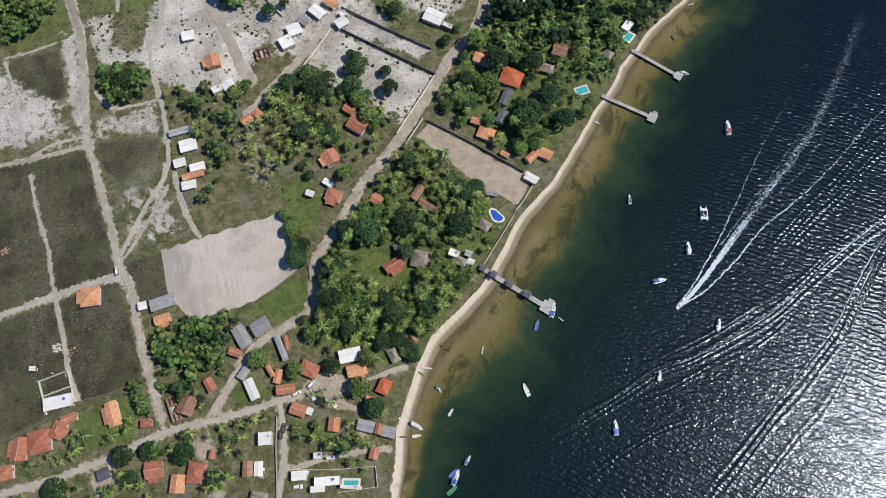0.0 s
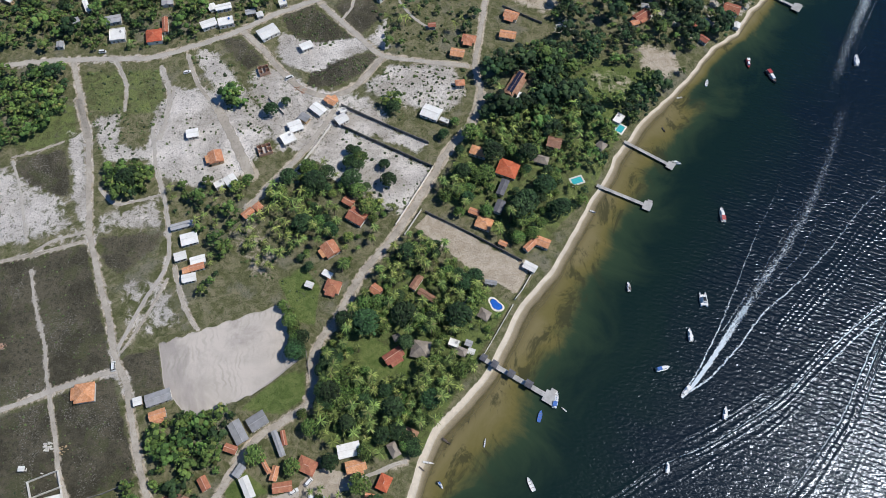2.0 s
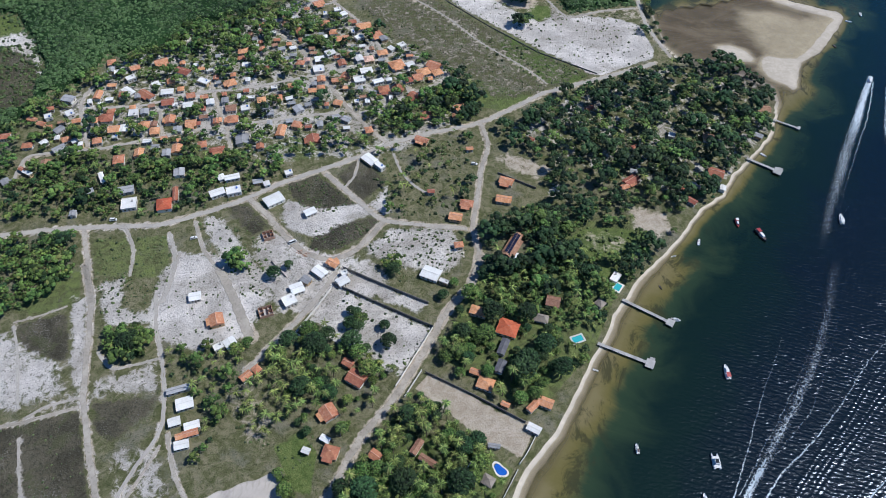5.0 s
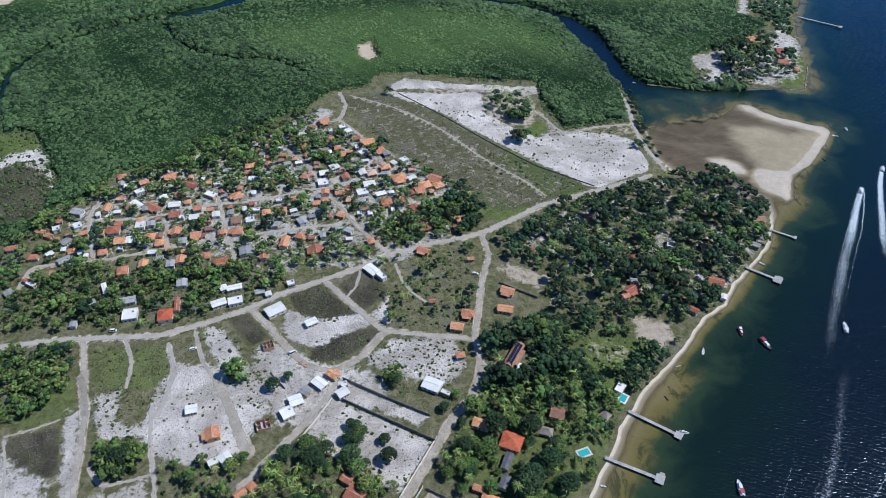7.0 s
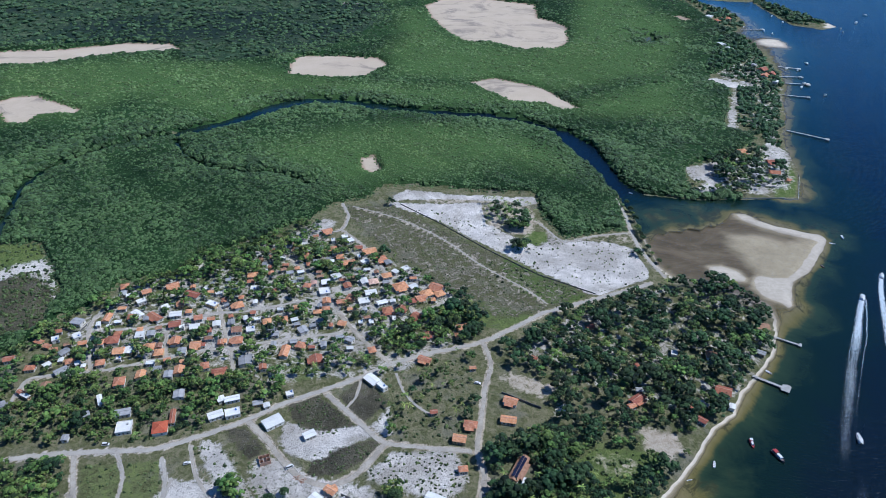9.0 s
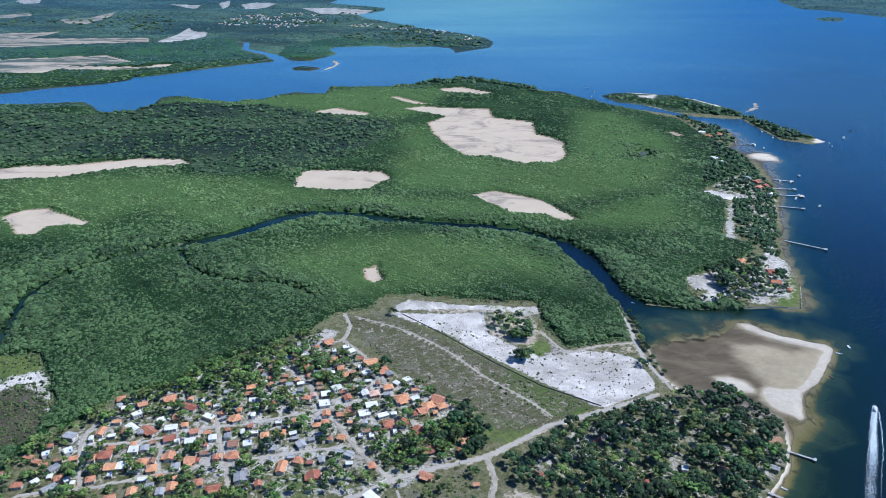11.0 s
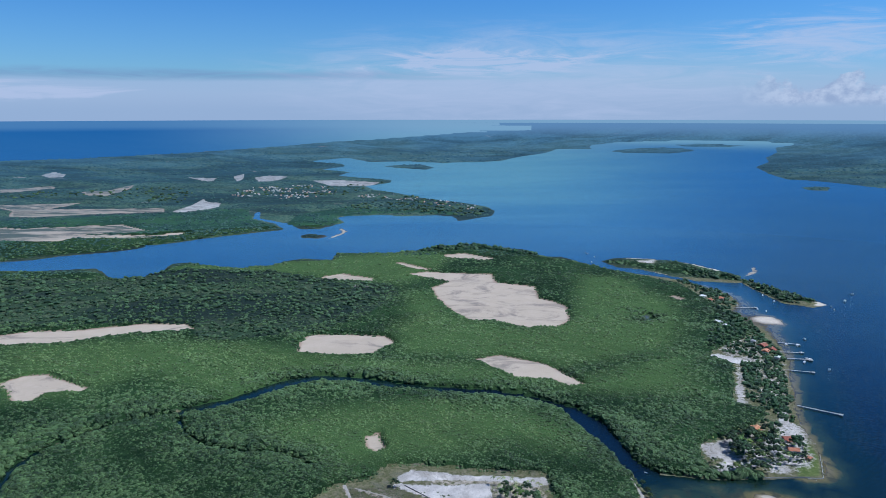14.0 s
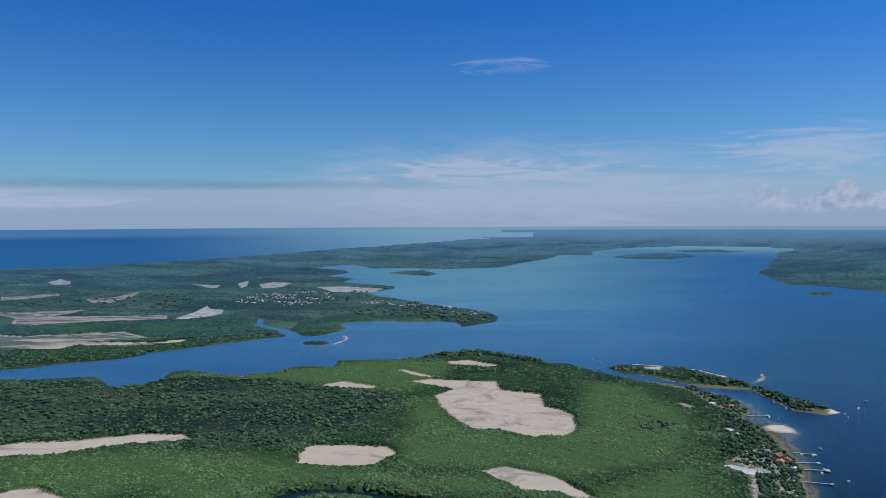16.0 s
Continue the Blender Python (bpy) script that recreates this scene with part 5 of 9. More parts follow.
r_q = np.hypot(*pts[sea_q[:, 0]].T)
# distance mask for the haze painted into the bay water
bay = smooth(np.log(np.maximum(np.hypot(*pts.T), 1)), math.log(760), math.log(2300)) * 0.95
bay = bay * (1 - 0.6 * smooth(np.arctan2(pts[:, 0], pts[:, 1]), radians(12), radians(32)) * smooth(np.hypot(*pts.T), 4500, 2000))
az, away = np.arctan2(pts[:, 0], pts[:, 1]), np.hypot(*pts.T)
# mask by bearing and distance: where the far water is coloured darker blue
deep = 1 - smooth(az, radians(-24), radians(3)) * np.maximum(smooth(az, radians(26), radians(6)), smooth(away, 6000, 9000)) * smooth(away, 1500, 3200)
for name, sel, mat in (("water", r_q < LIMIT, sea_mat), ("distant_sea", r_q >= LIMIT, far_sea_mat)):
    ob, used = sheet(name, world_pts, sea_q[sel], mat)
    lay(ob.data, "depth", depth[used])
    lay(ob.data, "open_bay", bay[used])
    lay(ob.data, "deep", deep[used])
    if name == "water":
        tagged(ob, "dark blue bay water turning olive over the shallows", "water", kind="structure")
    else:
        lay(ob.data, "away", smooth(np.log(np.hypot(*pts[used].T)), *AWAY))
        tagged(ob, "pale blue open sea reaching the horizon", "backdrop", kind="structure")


def along(line, step=2.5):
    """Points every step metres along a line rounded at its corners, with the way it runs."""
    line = [Vector(q) for q in line]
    fine = []
    for i in range(len(line) - 1):
        p0, p1, p2, p3 = line[max(i - 1, 0)], line[i], line[i + 1], line[min(i + 2, len(line) - 1)]
        n = max(1, int((p2 - p1).length / step))
        for j in range(n):
            t = j / n
            fine.append(0.5 * ((2 * p1) + (p2 - p0) * t + (2 * p0 - 5 * p1 + 4 * p2 - p3) * t * t + (3 * p1 - p0 - 3 * p2 + p3) * t ** 3))
    fine.append(line[-1])
    return [(q, (fine[min(i + 1, len(fine) - 1)] - fine[max(i - 1, 0)]).normalized()) for i, q in enumerate(fine)]


def ribbon(name, line, wide, mat, lift, ragged=0.25, step=2.0, seed=0, middle=0.0):
    rnd = random.Random(seed)
    fx, fy = rnd.uniform(0.2, 0.4), rnd.uniform(0.2, 0.4)
    rows, cols = along(line, step), 9
    flat_pts, bare = [], []
    for q, way in rows:
        side = Vector((way.y, -way.x))
        l, r = (wide / 2 * (1 + ragged * (0.6 * math.sin(q.x * fx + q.y * fy + ph) + 0.4 * math.sin(q.x * 2.3 * fy - q.y * 2.1 * fx + ph) + rnd.uniform(-0.25, 0.25))) for ph in (0.0, 2.0))
        for c in range(cols):
            f = c / (cols - 1)
            flat_pts.append(q + side * (-l + (l + r) * f))
            u = abs(2 * f - 1)
            bare.append(min(1.0, (1 - u) * 2.2) - (max(0.0, 1 - u / 0.4) * middle))
    xy = np.array([(v.x, v.y) for v in flat_pts])
    z = height(xy) + lift
    quads_ = np.array([(i * cols + c, i * cols + c + 1, (i + 1) * cols + c + 1, (i + 1) * cols + c) for i in range(len(rows) - 1) for c in range(cols - 1)])
    ob, used = sheet(name, np.column_stack([xy, z]), quads_, mat)
    lay(ob.data, "worn_in", np.array(bare)[used])
    return ob


for i, (wide, line) in enumerate(ROADS):
    ob = ribbon("road", line, wide * (0.76 if wide > 3 else 1.0), road_mat, 0.22, 0.22, 1.5, i, 0.12 if wide > 3 else 0.5)
    tagged(ob, "unpaved road of pale packed sand" if wide > 3 else "narrow sandy track worn through the grass", "road", kind="structure")


# ---- tools for things ----
def part(name, bm, mat, parent=None, label=""):
    me = bpy.data.meshes.new(name)
    bm.to_mesh(me)
    bm.free()
    for one in mat if isinstance(mat, (list, tuple)) else [mat]:
        me.materials.append(one)
    ob = new(name, me)
    ob.parent = parent
    if label:
        ob["label"] = label
    return ob


def box(bm, x0, y0, z0, x1, y1, z1, slot=0, taper=0.0):
    t = taper
    v = [bm.verts.new(q) for q in ((x0, y0, z0), (x1, y0, z0), (x1, y1, z0), (x0, y1, z0), (x0 + t, y0 + t, z1), (x1 - t, y0 + t, z1), (x1 - t, y1 - t, z1), (x0 + t, y1 - t, z1))]
    for f in ((3, 2, 1, 0), (4, 5, 6, 7), (0, 1, 5, 4), (1, 2, 6, 5), (2, 3, 7, 6), (3, 0, 4, 7)):
        bm.faces.new([v[i] for i in f]).material_index = slot
    return v


def tube(bm, path, radii, n=6, cap=True):
    """A round member along a path of points."""
    loops = []
    for i, q in enumerate(path):
        way = (path[min(i + 1, len(path) - 1)] - path[max(i - 1, 0)]).normalized()
        a = way.orthogonal().normalized()
        c = way.cross(a)
        loops.append([bm.verts.new(q + (a * math.cos(t) + c * math.sin(t)) * radii[i]) for t in (2 * math.pi * j / n for j in range(n))])
    for l0, l1 in zip(loops, loops[1:]):
        for j in range(n):
            bm.faces.new((l0[j], l0[(j + 1) % n], l1[(j + 1) % n], l1[j]))
    if cap:
        bm.faces.new(loops[0][::-1])
        bm.faces.new(loops[-1])


def ground_z(x, y):
    return float(height(np.array([(x, y)], float))[0])


def empty(name, x, y, z, turn=0.0):
    ob = new(name)
    ob.empty_display_size = 0.5
    ob.matrix_basis = pose(x, y, z, 0, 0, turn)
    return ob


# ---- houses ----
def pitched(L, W, over, z, rise, hip, fascia=0.16):
    """A solid pitched roof with overhang: gabled, or hipped where hip is the run of its ends."""
    bm = bmesh.new()
    x, y = L / 2 + over, W / 2 + over
    lo = [bm.verts.new(q) for q in ((-x, -y, z), (x, -y, z), (x, y, z), (-x, y, z))]
    up = [bm.verts.new((v.co.x, v.co.y, z + fascia)) for v in lo]
    r = [bm.verts.new((-x + hip, 0, z + fascia + rise)), bm.verts.new((x - hip, 0, z + fascia + rise))]
    bm.faces.new(lo[::-1])
    for i in range(4):
        bm.faces.new((lo[i], lo[(i + 1) % 4], up[(i + 1) % 4], up[i]))
    bm.faces.new((up[0], up[1], r[1], r[0]))
    bm.faces.new((up[2], up[3], r[0], r[1]))
    bm.faces.new((up[1], up[2], r[1]))
    bm.faces.new((up[3], up[0], r[0]))
    return bm


def ridge(L, over, z, rise, hip, fascia=0.16):
    bm = bmesh.new()
    x = L / 2 + over - hip
    if x > 0.2:
        tube(bm, [Vector((-x, 0, z + fascia + rise)), Vector((x, 0, z + fascia + rise))], [0.14, 0.14], 6)
    else:
        bmesh.ops.create_cone(bm, cap_ends=True, segments=6, radius1=0.25, radius2=0.05, depth=0.4, matrix=Matrix.Translation((0, 0, z + fascia + rise)))
    return bm


ROOFS = {
    "o": ("orange", "house with a bright orange clay-tile roof"),
    "r": ("rust", "house with a weathered rust-red tile roof"),
    "R": ("red", "large house with a hipped red tile roof"),
    "w": ("white", "white-roofed house with pale plastered walls"),
    "g": ("grey", "house under a grey fibre-cement roof"),
    "d": ("dark", "house under a dark grey sheet roof"),
    "b": ("brown", "long house with a faded brown tile roof"),
    "t": ("thatch", "open house with a grey palm-thatch roof"),
    "p": ("pink", "house with a pale pinkish tile roof"),
    "u": ("block", "unfinished roofless house of bare brick walls"),
}
FOOTPRINTS = []


def window(parent, x, y, z, along_x, wide=1.1, high=1.0):
    """A frame proud of the wall with a pane set in it."""
    to = (lambda u, d, v: (x + u, y + d, z + v)) if along_x else (lambda u, d, v: (x + d, y + u, z + v))
    bm = bmesh.new()
    a, e = wide / 2, 0.09
    rings_ = [[bm.verts.new(to(u, d, v)) for u, v in ((-w_, lo), (w_, lo), (w_, hi_), (-w_, hi_))]
              for d, w_, lo, hi_ in ((-0.06, a, 0, high), (0.06, a, 0, high), (0.06, a - e, e, high - e), (-0.06, a - e, e, high - e))]
    for r0, r1 in zip(rings_, rings_[1:] + rings_[:1]):
        for i in range(4):
            bm.faces.new((r0[i], r0[(i + 1) % 4], r1[(i + 1) % 4], r1[i]))
    frame_ob = part("window", bm, M["wood"], parent)
    bm = bmesh.new()
    lo_, hi_ = to(-a + e, -0.03, e), to(a - e, 0.03, high - e)
    box(bm, *lo_, *hi_)
    part("pane", bm, M["glass"], frame_ob)


def house(x, y, L, W, turn, kind, name="house"):
    rnd = random.Random(int(x * 31 + y * 17))
    FOOTPRINTS.append((x, y, L, W, turn))
    roof_mat, label = ROOFS[kind]
    top = empty(name, x, y, ground_z(x, y) - 0.1, turn)
    tagged(top, label if name == "house" else label.replace("long house", "shed").replace("house", "small shed"), name, "village " + name + "s")
    h = rnd.uniform(2.5, 3.0)
    inset = 0.45
    l, wd = L - 2 * inset, W - 2 * inset
    wall_mat = M["block"] if kind == "u" else M["ochre"] if rnd.random() < 0.18 else M["plaster"]
    bm = bmesh.new()
    if kind == "u":
        t = 0.18
        for x0, y0, x1, y1 in ((-l / 2, -wd / 2, l / 2, -wd / 2 + t), (-l / 2, wd / 2 - t, l / 2, wd / 2), (-l / 2, -wd / 2 + t, -l / 2 + t, wd / 2 - t),
                               (l / 2 - t, -wd / 2 + t, l / 2, wd / 2 - t), (-l / 6, -wd / 2 + t, -l / 6 + t, wd / 2 - t), (l / 6, -wd / 2 + t, l / 6 + t, wd / 2 - t),
                               (-l / 2 + t, -t / 2, -l / 6, t / 2), (l / 6 + t, -t / 2, l / 2 - t, t / 2)):
            box(bm, x0, y0, -0.3, x1, y1, h * rnd.uniform(0.75, 1.0))
            part("wall", bm, wall_mat, top)
            bm = bmesh.new()
        box(bm, -l / 2 + t, -wd / 2 + t, -0.3, l / 2 - t, wd / 2 - t, 0.15)
        part("floor_slab", bm, M["concrete"], top)
        return top
    if kind == "t" and rnd.random() < 0.5:
        for sx in (-1, 1):
            for sy in (-1, 1):
                bm2 = bmesh.new()
                tube(bm2, [Vector((sx * l / 2, sy * wd / 2, -0.3)), Vector((sx * l / 2, sy * wd / 2, h + 0.3))], [0.12, 0.10], 6)
                part("post", bm2, M["wood"], top)
        box(bm, -l / 2 + 0.3, -wd / 2 + 0.3, -0.3, l / 2 - 0.3, wd / 2 - 0.3, 0.2)
        part("floor_slab", bm, M["concrete"], top)
    else:
        box(bm, -l / 2, -wd / 2, -0.5, l / 2, wd / 2, h + 0.1)
        part("wall", bm, wall_mat, top)
        for sx in (-0.28, 0.28):
            window(top, sx * l, -wd / 2, h - 1.9, True)
        window(top, l / 2, 0.15 * wd, h - 1.9, False)
        bm = bmesh.new()
        box(bm, -0.45, -wd / 2 - 0.05, 0.05, 0.45, -wd / 2 + 0.05, 2.1)
        part("door", bm, M["wood"], top, "dark timber door")
    if kind == "w" and rnd.random() < 0.45:
        bm = bmesh.new()
        x1, y1, t = L / 2 - 0.2, W / 2 - 0.2, 0.18
        box(bm, -x1, -y1, h + 0.1, x1, y1, h + 0.28)
        part("roof", bm, M["white"], top)
        bm = bmesh.new()
        for a in ((-x1, -y1, x1, -y1 + t), (-x1, y1 - t, x1, y1), (-x1, -y1 + t, -x1 + t, y1 - t), (x1 - t, -y1 + t, x1, y1 - t)):
            box(bm, a[0], a[1], h + 0.28, a[2], a[3], h + 0.62)
        part("parapet", bm, M["plaster"], top)
        bm = bmesh.new()
        bmesh.ops.create_cone(bm, cap_ends=True, segments=10, radius1=0.55, radius2=0.62, depth=0.8, matrix=Matrix.Translation((L * 0.22, W * 0.15, h + 0.68)))
        part("water_tank", bm, M["blue_paint"] if rnd.random() < 0.5 else M["concrete"], top, "round water tank on the roof")
        return top
    steep = {"w": 0.16, "g": 0.20, "d": 0.22, "t": 0.75}.get(kind, 0.42)
    over = 0.0
    rise = (W / 2) * steep
    square = L < 1.25 * W
    hip = 0.0
    if kind in "Rt" or (kind in "orp" and rnd.random() < (0.5 if square else 0.25)):
        hip = min(W / 2, L / 2 - 0.05)
    part("roof", pitched(L, W, over, h, rise, hip), M[roof_mat], top)
    part("ridge_cap", ridge(L, over, h, rise, hip), M["thatch"] if kind == "t" else M["pink"] if kind in "orRp" else M[roof_mat], top, "paler ridge along the roof")
    if hip == 0 and kind not in "t":
        for sx in (-1, 1):
            bm = bmesh.new()
            xg = sx * (l / 2)
            q = [bm.verts.new(v) for v in ((xg, -wd / 2, h), (xg, wd / 2, h), (xg, 0, h + rise * 0.8))]
            q2 = [bm.verts.new(v.co - Vector((sx * 0.2, 0, 0))) for v in q]
            bm.faces.new(q), bm.faces.new(q2[::-1])
            for i in range(3):
                bm.faces.new((q[i], q2[i], q2[(i + 1) % 3], q[(i + 1) % 3]))
            bmesh.ops.recalc_face_normals(bm, faces=bm.faces)
            part("gable", bm, wall_mat, top)
    if kind in "orb" and L > 7.5 and rnd.random() < 0.6:
        bm = bmesh.new()
        d = 1.9
        v = [bm.verts.new(q) for q in ((-L * 0.35, -W / 2 - d, h - 0.55), (L * 0.3, -W / 2 - d, h - 0.55), (L * 0.3, -W / 2 + 0.1, h - 0.02), (-L * 0.35, -W / 2 + 0.1, h - 0.02))]
        v2 = [bm.verts.new(q.co + Vector((0, 0, 0.12))) for q in v]
        bm.faces.new(v[::-1]), bm.faces.new(v2)
        for i in range(4):
            bm.faces.new((v[i], v[(i + 1) % 4], v2[(i + 1) % 4], v2[i]))
        part("porch_roof", bm, M[roof_mat], top)
        for sx in (-0.33, 0.28):
            bm = bmesh.new()
            box(bm, sx * L - 0.08, -W / 2 - d + 0.1, -0.3, sx * L + 0.08, -W / 2 - d + 0.26, h - 0.5)
            part("porch_post", bm, M["wood"], top)
    return top




# ---- houses ----
# ranch_lots
for row in ((-129, 238, 6.6, 5.9, 13, 'w'), (-114, 222, 7.9, 7.7, -71, 'o'), (-110, 205, 5.8, 4.5, 31, 'w'), (-104, 207, 6.9, 6.5, -54, 'w'),
            (-126, 180, 11.8, 3.7, 18, 'g'), (-121, 172, 8.7, 6.9, 18, 'w'), (-124, 162, 6.1, 4.8, 18, 'w'), (-115, 160, 7.7, 4.5, 18, 'w'),
            (-115, 156, 7.7, 3.8, 18, 'o'), (-120, 154, 3.6, 3.5, 18, 'o'), (-118, 150, 7.1, 4.7, 14, 'w'), (-157, 91.9, 9.3, 9.2, -81, 'o'),
            (-132, 87.7, 4.1, 4.0, 17, 'w'), (-123, 89.4, 11.7, 6.0, 20, 'g'), (-122, 81.5, 7.6, 4.5, 20, 'o'),):
    house(*row)
# wall_lots
for row in ((-60.8, 255, 8.9, 6.1, -41, 'w'), (-53.9, 261, 7.4, 4.9, -35, 'o'), (-47.1, 248, 7.1, 6.1, 36, 'w'), (-46.7, 254, 4.4, 3.7, 25, 'w'),
            (-72.6, 243, 7.7, 7.3, 25, 'w'), (-76.0, 235, 8.0, 7.9, 31, 'w'), (-68.1, 249, 6.0, 4.8, -33, 'g'), (-88.4, 228, 8.4, 7.2, 19, 'u'),
            (-92.8, 187, 6.5, 4.2, 45, 'o'), (-88.0, 191, 4.6, 4.5, -45, 'o'),):
    house(*row)
# palm_plots
for row in ((-40.7, 194, 6.2, 4.5, -32, 'r'), (-35.9, 185, 9.8, 8.2, -32, 'r'), (-48.6, 166, 8.2, 8.1, -56, 'o'), (-49.3, 152, 5.3, 3.3, -31, 'w'),
            (-46.1, 145, 8.0, 6.7, -16, 'r'), (-57.9, 146, 4.3, 3.3, -21, 'w'), (-24.6, 143, 5.9, 5.3, -36, 'r'), (-4.7, 147, 8.4, 3.8, 58, 'b'),
            (0.7, 140, 9.8, 3.6, -34, 'b'), (-15.4, 109, 9.9, 5.4, 35, 'r'), (-14.0, 118, 3.6, 3.5, 22, 't'), (-2.4, 112, 9.3, 8.7, -10, 't'),
            (28.7, 130, 6.2, 5.4, -32, 't'), (13.6, 115, 5.5, 4.1, -21, 'w'), (16.8, 111, 6.0, 4.3, -26, 't'), (20.7, 115, 3.6, 3.2, -21, 'g'),
            (21.8, 111, 3.6, 3.2, -21, 'w'), (53.1, 156, 7.2, 4.4, -30, 'w'), (32.7, 147, 6.2, 2.5, -10, 'g'),):
    house(*row)
# shore_villas
for row in ((29.4, 226, 9.8, 6.1, -20, 'o'), (44.9, 215, 11.6, 10.5, -22, 'R'), (30.6, 181, 8.8, 7.2, -22, 'o'), (25.7, 188, 5.9, 3.7, -22, 'o'),
            (53.9, 168, 7.5, 3.9, 44, 'o'), (60.4, 170, 8.1, 5.6, -24, 'o'), (39.9, 169, 4.7, 2.9, -27, 'o'), (41.5, 203, 10.3, 4.5, 67, 'd'),
            (39.1, 191, 8.0, 4.8, 66, 'd'), (71.7, 232, 8.0, 7.3, -17, 'b'), (63.7, 221, 8.2, 5.4, -17, 't'), (98.2, 231, 5.4, 5.3, -46, 't'),
            (110, 249, 7.4, 5.1, 54, 'w'), (3.3, 253, 10.9, 8.8, -25, 'w'), (10.8, 247, 6.1, 3.2, -28, 'w'), (54.4, 263, 8.3, 4.5, 63, 'w'),):
    house(*row)
# south_west
for row in ((-163, 43.2, 13.0, 6.2, 13, 'w'), (-176, 23.0, 10.3, 6.9, -89, 'r'), (-168, 26.1, 10.1, 9.8, -74, 'r'), (-161, 31.2, 7.7, 5.8, 70, 'r'),
            (-157, 36.1, 7.0, 3.9, 23, 'r'), (-180, 13.1, 6.4, 6.4, 15, 'r'), (-138, 38.1, 11.4, 5.5, -68, 'o'), (-123, 34.2, 4.9, 3.8, 10, 'r'),
            (-112, 40.4, 11.9, 4.6, -66, 'u'), (-106, 42.1, 8.6, 7.3, 71, 'b'), (-96.9, 51.2, 6.4, 4.1, -57, 'r'), (-138, 12.6, 5.2, 5.0, 26, 'd'),
            (-117, 14.5, 7.6, 7.2, 10, 'r'), (-106, 8.7, 7.8, 6.1, 89, 'o'), (-98.5, 13.1, 8.8, 7.7, 86, 'r'), (-92.6, 21.0, 4.2, 2.7, 86, 'r'),
            (-177, 58.1, 2.8, 2.3, 1, 'w'),):
    house(*row)
# village_south
for row in ((-84.7, 73.4, 11.0, 6.0, -58, 'g'), (-76.5, 78.3, 8.7, 6.9, 34, 'g'), (-87.1, 66.0, 5.9, 3.8, -19, 'r'), (-66.1, 68.2, 12.4, 2.8, -65, 'g'),
            (-63.9, 70.6, 7.0, 2.3, -74, 'r'), (-52.7, 58.4, 9.0, 6.6, -24, 'r'), (-70.7, 58.3, 7.5, 2.2, -57, 'o'), (-66.6, 55.2, 6.6, 3.4, 79, 'o'),
            (-62.6, 49.3, 8.6, 4.6, 8, 'r'), (-77.9, 49.3, 10.0, 4.4, -62, 'w'), (-82.3, 56.4, 5.9, 3.7, 59, 'g'), (-34.4, 65.0, 10.3, 6.4, 13, 'w'),
            (-31.0, 58.2, 9.2, 5.5, 15, 'o'), (-14.4, 65.1, 6.9, 4.4, -61, 't'), (-6.9, 72.5, 6.9, 4.0, -25, 'b'), (-18.4, 50.8, 7.1, 5.7, 66, 'R'),
            (-24.4, 45.4, 4.1, 2.0, -10, 'o'), (-56.4, 40.3, 7.2, 5.4, -19, 'r'), (-51.8, 39.8, 3.9, 3.2, -19, 'w'),):
    house(*row)
# village_south
for row in ((-40.1, 33.9, 6.4, 5.1, 85, 'o'), (-26.0, 33.2, 7.6, 4.9, -12, 'g'), (-20.2, 32.0, 4.9, 3.5, 78, 'r'), (-15.9, 30.8, 6.6, 4.9, -12, 'g'),
            (-21.9, 21.5, 5.3, 4.0, 77, 'o'), (-46.6, 20.5, 3.9, 3.1, 5, 'w'), (-40.9, 19.6, 3.9, 1.7, 5, 'w'), (-70.0, 27.7, 6.4, 6.1, 5, 'w'),
            (-76.5, 15.0, 6.6, 4.4, -87, 'b'), (-71.9, 15.0, 6.2, 3.9, -87, 'w'), (-54.2, 12.2, 6.6, 4.0, 5, 'w'), (-41.8, 9.9, 11.7, 4.2, 4, 'w'),
            (-45.8, 6.6, 6.3, 2.6, 4, 'w'), (-31.4, 7.4, 9.8, 1.9, -4, 'w'), (-70.6, 3.9, 7.3, 3.2, -8, 't'),):
    house(*row)
# village_west
for row in ((-234, 456, 7.1, 6.5, -72, 'o'), (-215, 449, 7.3, 6.3, 27, 'o'), (-197, 456, 10.0, 8.4, 27, 'o'), (-179, 445, 12.0, 6.8, -23, 'r'),
            (-232, 447, 6.1, 5.4, -82, 'g'), (-226, 444, 6.1, 5.5, 14, 'w'), (-215, 437, 7.3, 5.3, 36, 'w'), (-161, 433, 9.2, 5.7, -28, 'w'),
            (-213, 422, 10.5, 5.6, -38, 'w'), (-195, 430, 5.8, 5.7, -55, 'w'), (-185, 433, 6.0, 5.6, -73, 'o'), (-176, 424, 5.1, 4.9, -82, 'o'),
            (-185, 421, 8.8, 6.3, 8, 'w'), (-199, 418, 12.4, 5.7, -37, 'r'), (-216, 418, 6.4, 5.6, -82, 'r'), (-205, 416, 4.9, 4.3, -73, 'g'),
            (-233, 417, 9.2, 5.6, 88, 'o'), (-229, 407, 4.0, 3.5, -82, 'w'), (-253, 413, 8.7, 6.9, -15, 'g'),):
    house(*row)
